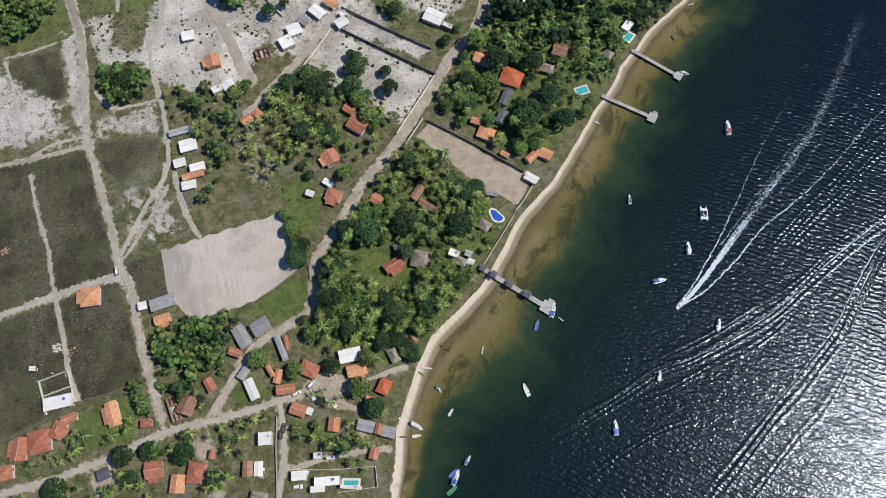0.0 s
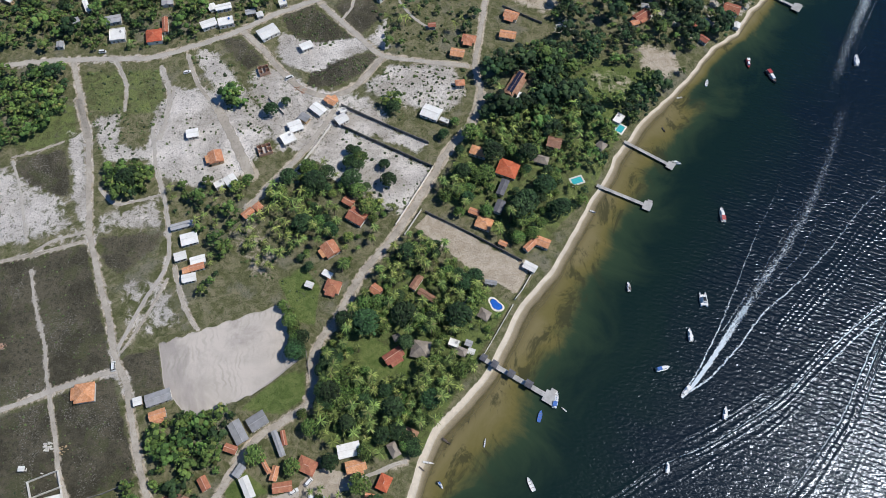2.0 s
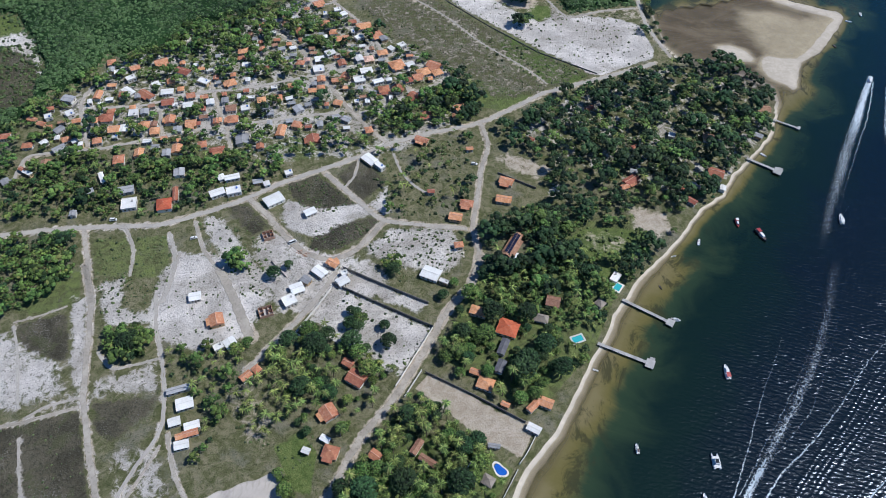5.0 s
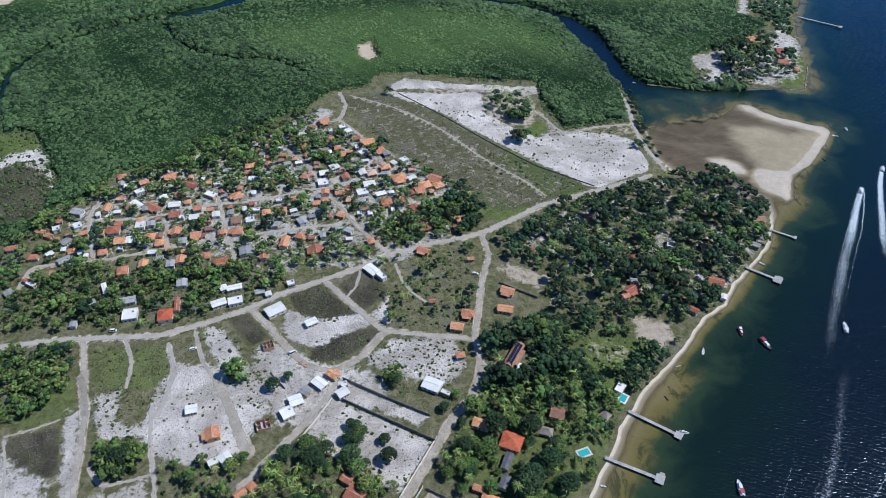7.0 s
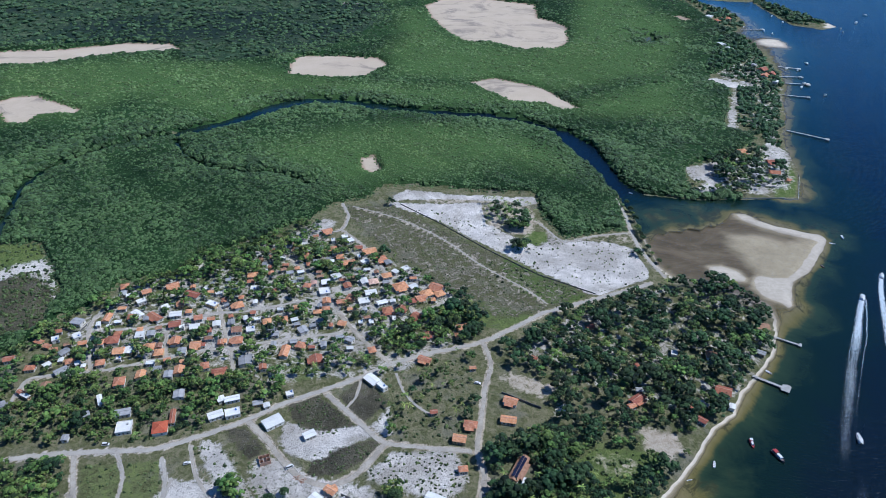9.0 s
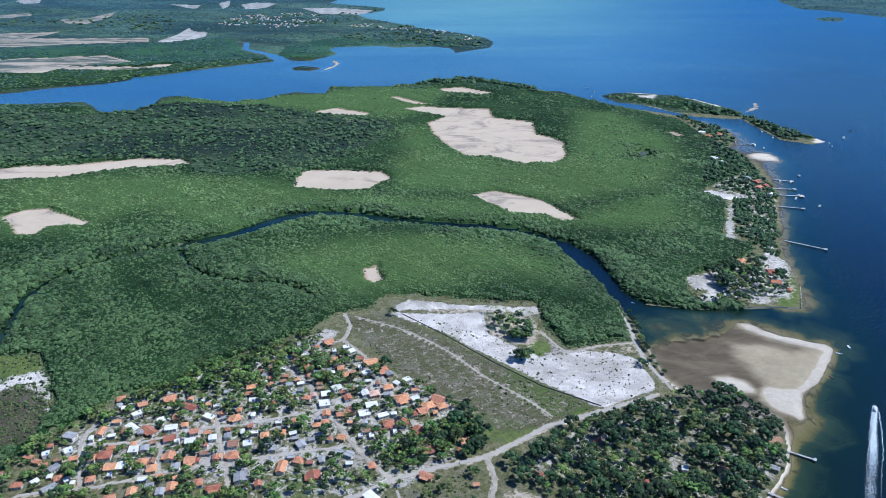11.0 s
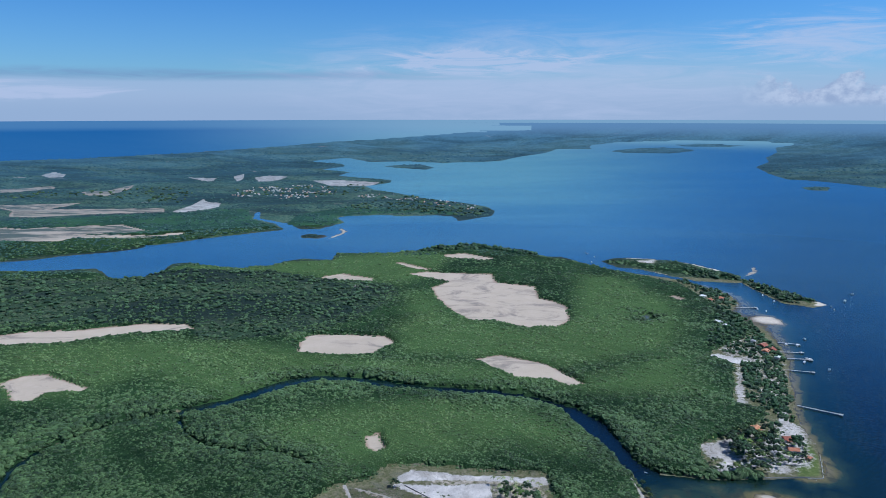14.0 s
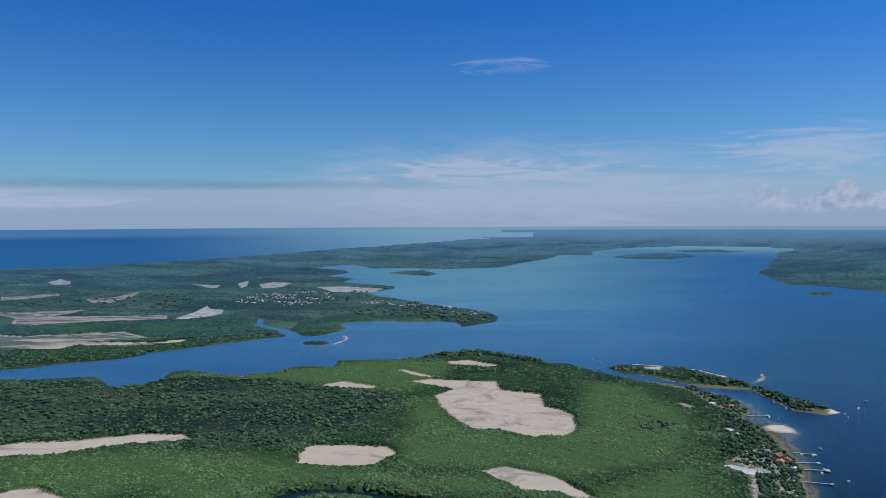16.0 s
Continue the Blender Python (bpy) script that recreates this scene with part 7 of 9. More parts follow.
GROVES.append(([(302, 668), (330, 682), (362, 690), (376, 664), (366, 622), (330, 612), (300, 616), (292, 640)], 4.6, 0.35, 0.72, 1))
GROVES.append(([(256, 622), (300, 612), (300, 606), (256, 608)], 4.2, 0.1, 0.6, 1))
GROVES.append(([(-281, 402), (-240, 449), (-160, 525), (-94.4, 543), (-24.1, 494), (37.9, 436), (35.1, 386), (-24.3, 357), (-96.3, 352), (-175, 364), (-249, 360), (-287, 360), (-297, 383)], 6.0, 0.1, 0.6, 2))
GROVES.append(([(-197, 502), (-96.1, 559), (-62.2, 507), (-144, 467), (-185, 471)], 6.0, 0.2, 0.7, 1))
GROVES.append(([(-234, 438), (-222, 484), (-178, 517), (-131, 528), (-87, 513), (-58, 490), (-78, 478), (-130, 490), (-165, 480), (-196, 462), (-214, 436)], 5.0, 0.1, 0.8, 2))
GROVES.append(([(-281, 402), (-240, 449), (-160, 520), (-94.4, 540), (-24.1, 494), (30, 436), (30, 386), (-24.3, 362), (-96.3, 356), (-175, 368), (-249, 366)], 6.4, 0.1, 0.22, 2))
GROVES.append(([(-40, 405), (-20, 420), (14, 424), (40, 420), (38, 392), (2.8, 384), (-36, 376)], 4.8, 0.2, 0.7, 2))
GROVES.append(([(-285, 345), (-240, 396), (-205, 374), (-160, 358), (-112, 354), (-120, 334), (-150, 318), (-260, 320)], 5.0, 0.08, 0.6, 2))
GROVES.append(([(-136, 203), (-101, 210), (-93.7, 197), (-102, 161), (-97.4, 145), (-111, 142), (-117, 167), (-135, 183)], 5.2, 0.25, 0.6, 1))
GROVES.append(([(-70.3, 222), (-47.5, 218), (-16.5, 190), (-19.3, 181), (-58.5, 201)], 6.5, 0.1, 0.55, 1))
GROVES.append(([(-43.5, 357), (39.1, 386), (33.1, 290), (-18.8, 296)], 7.5, 0.25, 0.5, 1))
GROVES.append(([(-69.9, 135), (-65.7, 135), (-57.1, 110), (-62.4, 107)], 3.2, 0, 1, 1))
GROVES.append(([(-52.9, 107), (-42.1, 110), (-35.5, 84.4), (-50.9, 73.4)], 4.2, 0.3, 0.95, 1))
GROVES.append(([(52, 590), (76, 593), (99, 582), (103, 553), (90, 540), (70, 540), (54, 550)], 4.6, 0.8, 0.62, 1))
GROVES.append(([(-36, 588), (-10, 588), (-2, 578), (-20, 580)], 8.0, 0.2, 0.3, 1))
GROVES.append(([(71.6, 547), (92.2, 551), (90.8, 539), (73.4, 539)], 4, 0, 1, 1))
GROVES.append(([(73.6, 515), (88.3, 517), (86.9, 505), (75.0, 505)], 4, 0, 1, 1))
GROVES.append(([(176, 510), (188, 510), (182, 494), (174, 497)], 4, 0, 1, 1))
GROVES.append(([(190, 581), (192, 556), (192, 514), (193, 476), (194, 468), (188, 480), (186, 510), (186, 541)], 4.5, 0, 0.9, 1))
GROVES.append(([(-41.9, 229), (-32.7, 229), (-32.2, 215), (-41.3, 215)], 5, 0, 0.8, 1))
GROVES.append(([(-117, 266), (-109, 268), (-102, 258), (-111, 254)], 4, 0, 1, 1))
GROVES.append(([(-26.2, 265), (-16.4, 267), (-16.2, 257), (-24.2, 255)], 4, 0, 1, 1))
GROVES.append(([(-89.5, 199), (-70.4, 201), (-46.1, 190), (-57.4, 182), (-67.6, 161), (-81.1, 151), (-95.9, 174), (-93.0, 188)], 3.4, 1.0, 0.45, 1))
GROVES.append(([(-173, 27.0), (-151, 31.9), (-142, 24.6), (-155, 10.4), (-175, 12.7)], 3.6, 1.0, 0.7, 1))
GROVES.append(([(-139, 35.6), (-117, 36.9), (-116, 28.3), (-135, 24.7)], 3.2, 0.9, 0.7, 1))
GROVES.append(([(-50.9, 32.2), (-25.8, 37.2), (-17.8, 24.9), (-25.0, 12.8), (-47.5, 17.6)], 3.8, 0.95, 0.6, 1))
GROVES.append(([(-68.6, 32.1), (-58.9, 37.1), (-55.8, 10.4), (-61.9, 10.4)], 3.6, 1.0, 0.6, 1))
GROVES.append(([(1.2, 198), (28.8, 234), (43.8, 220), (25.1, 195)], 4.0, 0.9, 0.5, 1))
LONE += [(-42.3, 59.6, 5.2, 1), (-28.9, 49.9, 6.5, 0), (-22.1, 41.0, 6.1, 1), (-59.0, 57.5, 5.2, 0), (-75.5, 62.6, 6.2, 0), (-26.8, 63.4, 5.2, 0), (-8.0, 69.6, 4.8, 1), (-130, 19.9, 6.2, 1), (-119, 22.3, 5.4, 1), (-104, 21.1, 6.2, 1), (-126, 10.4, 5.4, 1), (-156, 6.2, 6.8, 1), (-126, 43.9, 4.0, 0), (-52.3, 74.7, 5.3, 0), (-91.5, 72.6, 2.9, 0)]
LONE += [(-58.8, 118, 4.7, 1), (-59.7, 112, 3.8, 1), (-18.0, 255, 5.6, 1), (-58.7, 204, 8.3, 1), (-39.4, 206, 7.2, 1), (-22.3, 217, 4.2, 1), (-19.9, 206, 6.0, 1), (-40.8, 218, 5.4, 1), (-29.8, 189, 6.5, 0), (-63.0, 179, 7.3, 1), (-48.9, 176, 5.8, 1), (-79.2, 260, 3.7, 1), (-110, 260, 5.0, 1), (-86.5, 253, 5.6, 1), (10.2, 237, 4.3, 1)]
LONE += [(16.5, 246, 3.7, 0), (-100, 202, 5.3, 0), (-82.2, 200, 3.6, 1), (-94.7, 207, 4.2, 0), (-158, 206, 7.7, 1), (-156, 211, 5.3, 1), (-164, 203, 4.1, 1), (17.6, 187, 4.2, 0), (-97.1, 75.8, 4.2, 0), (-107, 79.8, 4.2, 0), (-56.7, 81.5, 3.2, 0), (-118, 67.7, 4.7, 0), (-46.6, 44.7, 2.6, 0), (190, 574, 4.2, 1), (190, 556, 4.6, 1)]
LONE += [(188, 539, 4.5, 0), (189, 523, 3.9, 1), (189, 508, 3.8, 1), (193, 488, 3.3, 1), (190, 566, 3.6, 0), (188, 529, 3.9, 1), (190, 499, 2.9, 0), (190, 588, 3.7, 1)]
COAST_WOODS, BUSHES = [], []
COAST_WOODS.append([(486, 1414), (554, 1266), (501, 1050), (481, 896), (395, 716), (384, 716), (370, 780), (412, 897), (440, 908), (392, 969), (500, 1181)])
COAST_WOODS.append([(-32.3, 1713), (103, 1794), (265, 1632), (233, 1594), (138, 1696), (-24.9, 1671)])
COAST_WOODS.append([(538, 1499), (646, 1382), (682, 1208), (626, 1197), (606, 1368), (529, 1403)])
COAST_WOODS.append([(-305, 2456), (-134, 2968), (216, 2450), (147, 2278), (-109, 2384)])
COAST_WOODS.append([(-887, 3197), (-278, 3313), (-186, 3529), (-354, 2871), (-757, 2876)])
BUSHES.append(([(-215, 159), (-174, 169), (-148, 104), (-199, 85.5)], 90, 0.3, 0.7))
BUSHES.append(([(-198, 79.2), (-147, 100), (-131, 62.4), (-130, 52.0), (-156, 43.8), (-187, 27.0)], 90, 0.3, 0.7))
BUSHES.append(([(-187, 256), (-90.6, 265), (-90.5, 211), (-137, 210), (-174, 220)], 140, 0.35, 1.0))
BUSHES.append(([(-51.9, 247), (4.1, 217), (-12.0, 186), (-46.8, 204)], 60, 0.4, 1.2))
BUSHES.append(([(-89.8, 333), (-72.2, 340), (-43.4, 310), (-69.4, 299), (-84.1, 318)], 120, 0.4, 0.9))
BUSHES.append(([(-66.1, 291), (-32.2, 299), (-25.7, 293), (-50.0, 274), (-69.7, 271)], 110, 0.4, 0.9))
BUSHES.append(([(-78.3, 585), (-31.9, 592), (51.5, 508), (130, 443), (79.0, 417), (53.2, 412), (16.5, 445), (-28.8, 494), (-75.7, 567)], 1500, 0.25, 0.75))
BUSHES.append(([(-26.7, 592), (51.7, 511), (131, 446), (163, 449), (183, 476), (170, 528), (95.8, 519), (49.7, 557)], 330, 0.35, 1.0))
BUSHES.append(([(40.5, 481), (70.0, 502), (126, 442), (88.3, 423)], 60, 0.6, 1.6))
BUSHES.append(([(-36.6, 273), (-21.4, 290), (15.8, 290), (25.1, 268), (11.3, 252), (-17.9, 261)], 160, 0.4, 1.0))
BUSHES.append(([(-201, 284), (-155, 287), (-146, 254), (-163, 228), (-182, 229)], 160, 0.4, 1.0))
BUSHES.append(([(-338, 476), (-305, 484), (-284, 457), (-280, 435), (-282, 405), (-305, 402)], 420, 0.5, 1.7))
BUSHES.append(([(-428, 522), (-359, 526), (-329, 522), (-310, 492), (-319, 484), (-339, 479), (-406, 481)], 260, 0.6, 1.8))
BUSHES.append(([(-105, 193), (-76.3, 201), (-72.3, 148), (-95.2, 151)], 60, 0.5, 1.2))
BUSHES.append(([(-140, 297), (-94.4, 292), (-85.7, 236), (-113, 235)], 120, 0.4, 1.1))
BUSHES.append(([(-281, 402), (-160, 525), (-24.1, 494), (35.4, 392), (-95.5, 347), (-231, 362)], 500, 0.6, 1.4))
BUSHES.append(([(-280, 344), (-236, 354), (-95.9, 350), (-85.8, 331), (-132, 306), (-175, 300), (-260, 299)], 900, 0.5, 1.4))
BUSHES.append(([(-43, 355), (28, 376), (30, 296), (-18, 298)], 220, 0.5, 1.5))
BUSHES.append(([(-75.3, 150), (-55.9, 158), (-51.5, 130), (-59.6, 127)], 40, 0.4, 0.9))
BUSHES.append(([(86, 280), (97, 289), (114, 291), (129, 286), (129, 276), (117, 264), (101, 266)], 60, 0.5, 1.3))
BUSHES.append(([(-17.7, 244), (29.4, 268), (33.1, 292), (-18.8, 290)], 50, 0.5, 1.3))

tree_kinds = [tree(11, 3.6, 7.5, M["leaf"], "spreading leafy shade tree with a rounded green crown"), tree(12, 3.0, 6.5, M["leaf"], "leafy fruit tree with a lumpy green crown"),
              tree(13, 4.4, 9.0, M["leaf_dark"], "large dark green mango tree"), tree(14, 2.4, 5.0, M["leaf"], "small rounded garden tree"),
              tree(15, 3.4, 8.0, M["leaf_dark"], "dense dark green tree")]
palm_kinds = [palm(21, 2.9, 8.0), palm(22, 2.6, 6.5), palm(23, 3.1, 9.5)]
low_kinds = [crown_data(random.Random(40 + i), R, tall * 0.2, tall, 13, 20) for i, (R, tall) in enumerate(((3.4, 7.0), (2.8, 6.0), (4.0, 8.0), (2.2, 4.5)))]
low_palms = [frond_data(random.Random(50 + i), 2.8, 0, 11) for i in range(3)]
spots = []
for outline, spacing, palms, keep, open_ in GROVES:
    for q in scatter(outline, spacing, (2.4 if open_ else 1.7) if open_ != 2 else 1.0, 1.9, not open_, keep):
        spots.append((q[0], q[1], rng.random() < palms, rng.random()))
for x, y, r, dark in LONE:
    spots.append((x, y, -r, 0.5 if dark else 0.1))
spots = np.array(spots)
order = np.argsort(np.hypot(spots[:, 0] - 0, spots[:, 1] - 140))
n_tree = n_palm = 0
heap_v, heap_f, heap_m, heap_t, size_v = [], [], [], [], 0
zs = height(spots[:, :2])
for i in order:
    x, y, is_palm, luck = spots[i]
    s, turn = 0.62 + 1.1 * rng.random() ** 2.0, rng.uniform(0, 360)
    if is_palm < 0:
        s, is_palm = -0.68 * is_palm / (4.4 if luck > 0.3 else 3.6), 0
        copy_thing(tree_kinds[int(luck * 5)], pose(x, y, zs[i], 0, 0, turn) @ Matrix.Diagonal((s, s, min(s, 1.3), 1)))
        continue
    if is_palm:
        s = 0.66 + 0.62 * rng.random() ** 1.3
    else:
        s = s * 0.85
    inland = y > 250 and x > 20
    if inland and not is_palm:
        s, luck = s * 1.3, (0.25 + 0.75 * luck) % 1.0
    m = pose(x, y, zs[i], 0, 0, turn) @ Matrix.Diagonal((s, s, s, 1))
    if is_palm and n_palm < 260:
        copy_thing(palm_kinds[int(luck * 3)], m)
        n_palm += 1
        continue
    if not is_palm and n_tree < 245:
        copy_thing(tree_kinds[int(luck * 5)], m)
        n_tree += 1
        continue
    kind = low_palms[int(luck * 3)] if is_palm else low_kinds[int(luck * 4)]
    v = np.array([tuple(q) for q in kind[0]])
    if is_palm:
        v[:, 2] += 6.5
    c, sn = math.cos(radians(turn)), math.sin(radians(turn))
    v = np.column_stack([(v[:, 0] * c - v[:, 1] * sn) * s + x, (v[:, 0] * sn + v[:, 1] * c) * s + y, v[:, 2] * s + zs[i]])
    heap_v.append(v)
    heap_t.append(np.full(len(v), rng.random()))
    heap_f += [tuple(size_v + q for q in f) for f in kind[1]]
    heap_m += [(2 if is_palm else 1 if luck > (0.42 if inland else 0.7) else 0)] * len(kind[1])
    size_v += len(v)
for ob in tree_kinds + palm_kinds:
    for o_ in (*ob.children_recursive, ob):
        bpy.data.objects.remove(o_)
if heap_v:
    me = bpy.data.meshes.new("woodland")
    me.from_pydata(np.concatenate(heap_v).tolist(), [], heap_f)
    for mt in (M["leaf"], M["leaf_dark"], M["palm"]):
        me.materials.append(mt)
    me.polygons.foreach_set("material_index", np.array(heap_m, np.int32))
    lay(me, "tree_tone", np.concatenate(heap_t))
    tagged(new("woodland", me), "dense belt of mixed broadleaf trees and palms", "woodland", kind="stuff")

# mangrove canopy: thousands of crowns over the raised sheet, larger clumps farther off
CAPS = []
for i in range(9):
    rnd = random.Random(70 + i)
    vs, fs = blob((0, 0, 0), (1, 1, 0.85), rnd, ICO)
    vs = np.array([tuple(v) for v in vs]) * np.array([[rnd.uniform(0.7, 1.3)] for _ in vs])
    fs = np.array([f for f in fs if vs[list(f), 2].mean() > -0.45])
    CAPS.append((vs, fs))


def canopy(name, rows, mat, label, width=1.0, tone=None, tall=1.0, away=None):
    x, y, size, z = rows.T
    pick = rng.integers(0, len(CAPS), len(x))
    turn = rng.uniform(0, 6.28, len(x))
    vs, fs, at, tones, hazes = [], [], 0, [], []
    for j, (v, f) in enumerate(CAPS):
        sel = np.where(pick == j)[0]
        if away is not None:
            hazes.append(np.repeat(away[sel], len(v)))
        if tone is not None:
            tones.append(np.repeat(tone[sel], len(v)))
        c, sn = np.cos(turn[sel])[:, None], np.sin(turn[sel])[:, None]
        sz = size[sel][:, None]
        X = (v[None, :, 0] * c - v[None, :, 1] * sn) * sz * width + x[sel][:, None]
        Y = (v[None, :, 0] * sn + v[None, :, 1] * c) * sz * width + y[sel][:, None]
        Z = v[None, :, 2] * sz * tall + z[sel][:, None]
        vs.append(np.stack([X, Y, Z], 2).reshape(-1, 3))
        fs.append((f[None] + (np.arange(len(sel)) * len(v))[:, None, None] + at).reshape(-1, 3))
        at += len(sel) * len(v)
    me = bpy.data.meshes.new(name)
    me.from_pydata(far(np.concatenate(vs)).tolist(), [], np.concatenate(fs).tolist())
    me.materials.append(mat)
    if away is not None:
        lay(me, "away", np.concatenate(hazes))
    if tone is not None:
        lay(me, "meadow", np.concatenate(tones))
    return tagged(new(name, me), label, "vegetation", kind="stuff")


def rings_of(n, lo, hi, side=36):
    """Places spread so that they thin out with distance."""
    dip = rng.uniform(lo, hi, n)
    a = np.radians(rng.uniform(-side, side, n))
    r = EYE / np.tan(np.radians(dip))
    return np.stack([r * np.sin(a), r * np.cos(a)], 1)


q = rings_of(165000, 9.0, 42.0, 46)
f, s = forest(q, False), shore(q)
dry = np.full(len(q), -60.0)
for outline in HEATHS:
    dry = np.maximum(dry, rim(q, outline, True, 60.0))
q = q[(f > -2.0) & (s > 0.9) & ((dry + 25 * ripple(q, 70.0, 2.0) < 5) | (rng.random(len(q)) < 0.12))]
d = np.hypot(q[:, 0], q[:, 1])
size = np.clip(d * 0.0024, 1.3, 2.7) * rng.uniform(0.55, 1.55, len(q)) * (0.9 + 0.4 * ripple(q, 45.0, 4.0) + 0.25 * ripple(q, 17.0, 1.0))
low = np.zeros(len(q))
for outline in MEADOWS:
    low = np.maximum(low, 0.75 * smooth(rim(q, outline, True, 60.0), -25, 40))
s = shore(q)
bank = 1 - smooth(s, 12, 45)  # taller, darker trees line the creeks
low = low * (1 - 0.8 * bank)
size = size * (1 - 0.4 * low) * (1 + 0.55 * bank)
lift = np.where(s < 7.0, np.maximum(height(q), 1.6 + 0.35 * s), height(q))
canopy("mangrove", np.column_stack([q, size, lift - 0.1 * size]), M["mangrove"], "dense green mangrove canopy beside the river", 1.05, low, 0.8)
q = rings_of(46000, 5.5, 22.0)
inside = np.zeros(len(q), bool)
for outline in HEATHS + COAST_WOODS:
    inside |= rim(q, outline, True, 60.0) > 0
q = q[inside & (shore(q) > 4)]
keep = rng.random(len(q)) < 0.55
q = q[keep]
d = np.hypot(q[:, 0], q[:, 1])
size = np.clip(d * 0.0026, 1.3, 5.5) * rng.uniform(0.4, 1.4, len(q)) * (1 + 0.4 * ripple(q, 60.0, 5.0))
canopy("heath_bushes", np.column_stack([q, size, height(q) + 0.3 * size]), M["heath_leaf"], "dark scattered bushes and trees on dry heath", 1.15, None, 0.7)
# trees along the far beaches
q = rings_of(60000, 7.0, 24.0)
inside = np.zeros(len(q), bool)
for outline in COAST_WOODS[:3]:
    inside |= rim(q, outline, True, 60.0) > 0
q = q[inside & (shore(q) > 5)]
q = q[ripple(q, 11.0, 3.0) + rng.normal(0, 0.4, len(q)) > -0.25]
d = np.hypot(q[:, 0], q[:, 1])
size = np.clip(d * 0.0026, 1.6, 5.0) * rng.uniform(0.5, 1.3, len(q))
canopy("beach_trees", np.column_stack([q, size, height(q) + 0.7 * size]), M["leaf_dark"], "dark trees and palms along the far beach", 1.0, None, 1.0)
# wooded country across the inlet
q = rings_of(50000, 3.0, 11.5)
d = np.hypot(q[:, 0], q[:, 1])
bare = np.full(len(q), -50.0)
for kind, amount, outline in PATCHES:
    if kind in ("pan", "white"):
        bare = np.maximum(bare, rim(q, outline, True, 50.0))
q = q[(d > 1550) & (d < 6500) & (shore(q) > 12) & (bare < -8) & (ripple(q, 140.0, 6.0) + rng.normal(0, 0.35, len(q)) > -0.15)]
d = np.hypot(q[:, 0], q[:, 1])
size = np.clip(d * 0.0012, 2.0, 6.0) * rng.uniform(0.4, 1.4, len(q))
canopy("far_woodland", np.column_stack([q, size, height(q) + 0.1 * size]), M["far_leaf"], "dark woodland and scrub across the inlet", 1.5, None, 0.8, smooth(np.log(d), *AWAY))
# low bushes in the open ground
bq = []
for outline, n, lo, hi in BUSHES:
    o_ = np.array(outline, float)
    c = rng.uniform(o_.min(0), o_.max(0), (n * 3, 2))
    c = c[rim(c, o_, True, 60.0) > 0][:n]
    c = c[free(c, 0.3, 0.6, False)] if len(c) else c
    bq.append(np.column_stack([c, rng.uniform(lo, hi, len(c)) * rng.uniform(0.6, 1.2, len(c))]))
bq = np.concatenate(bq)
canopy("bushes", np.column_stack([bq, height(bq[:, :2]) + 0.25 * bq[:, 2]]), M["bush"], "low grey-green bushes scattered over sand and grass")


# ---- walls, pools, yards ----
def lot_wall(line, high, mat, label, thick=0.22):
    bm = bmesh.new()
    pts_ = [Vector(q) for q in line]
    z0 = min(ground_z(q.x, q.y) for q in pts_) - 0.3
    sides = []
    for i, q in enumerate(pts_):
        a = (pts_[i] - pts_[i - 1]).normalized() if i else (pts_[1] - pts_[0]).normalized()
        c = (pts_[i + 1] - pts_[i]).normalized() if i < len(pts_) - 1 else a
        way = (a + c).normalized()
        n = Vector((-way.y, way.x)) * thick / 2
        sides.append([bm.verts.new((*(q + n * sgn), z)) for sgn, z in ((-1, z0), (1, z0), (1, z0 + 0.3 + high), (-1, z0 + 0.3 + high))])
    for s0, s1 in zip(sides, sides[1:]):
        for j in range(4):
            bm.faces.new((s0[j], s0[(j + 1) % 4], s1[(j + 1) % 4], s1[j]))
    bm.faces.new(sides[0][::-1]), bm.faces.new(sides[-1])
    bmesh.ops.recalc_face_normals(bm, faces=bm.faces)
    top = empty("boundary_wall", 0, 0, 0)
    tagged(top, label, "wall", "boundary walls")
    part("wall", bm, mat, top)
    bm = bmesh.new()
    for q, _ in along(line, 6.0):
        box(bm, q.x - 0.2, q.y - 0.2, z0, q.x + 0.2, q.y + 0.2, z0 + 0.4 + high)
        part("pillar", bm, mat, top)
        bm = bmesh.new()
    bm.free()
    return top


DARKW, PALEW = "dark weathered masonry wall round a sandy lot", "low white plastered boundary wall"
lot_wall([(-52.0, 247), (-29.8, 235), (4.1, 217)], 2.4, M["dark_wall"], DARKW)
lot_wall([(-47.9, 259), (-24.0, 246), (1.6, 233)], 2.4, M["dark_wall"], DARKW)
lot_wall([(-0.2, 189), (24.8, 175), (49.2, 160)], 2.2, M["dark_wall"], DARKW)
lot_wall([(-156, 43.3), (-141, 47.4), (-129, 52.5)], 1.6, M["dark_wall"], "dark overgrown wall along a field edge")
lot_wall([(-187, 24.6), (-171, 33.1), (-156, 43.3)], 1.6, M["dark_wall"], "dark overgrown wall along a field edge")
lot_wall([(-70.7, 214), (-61.7, 229), (-53.1, 245)], 1.8, M["plaster"], PALEW)
lot_wall([(-70.7, 214), (-65.7, 211)], 1.8, M["plaster"], PALEW)
lot_wall([(4.1, 217), (-6.3, 198), (-15.7, 181)], 1.8, M["plaster"], PALEW)
lot_wall([(-2.3, 190), (-10.9, 175)], 1.8, M["plaster"], PALEW)
lot_wall([(55.7, 156), (48.6, 144), (44.7, 139)], 1.5, M["plaster"], "white sea wall above the beach")
lot_wall([(43.5, 136), (35.2, 122), (28.0, 110)], 1.2, M["plaster"], "white sea wall above the beach")
lot_wall([(15.1, 131), (21.4, 140), (27.2, 146)], 1.4, M["plaster"], PALEW)
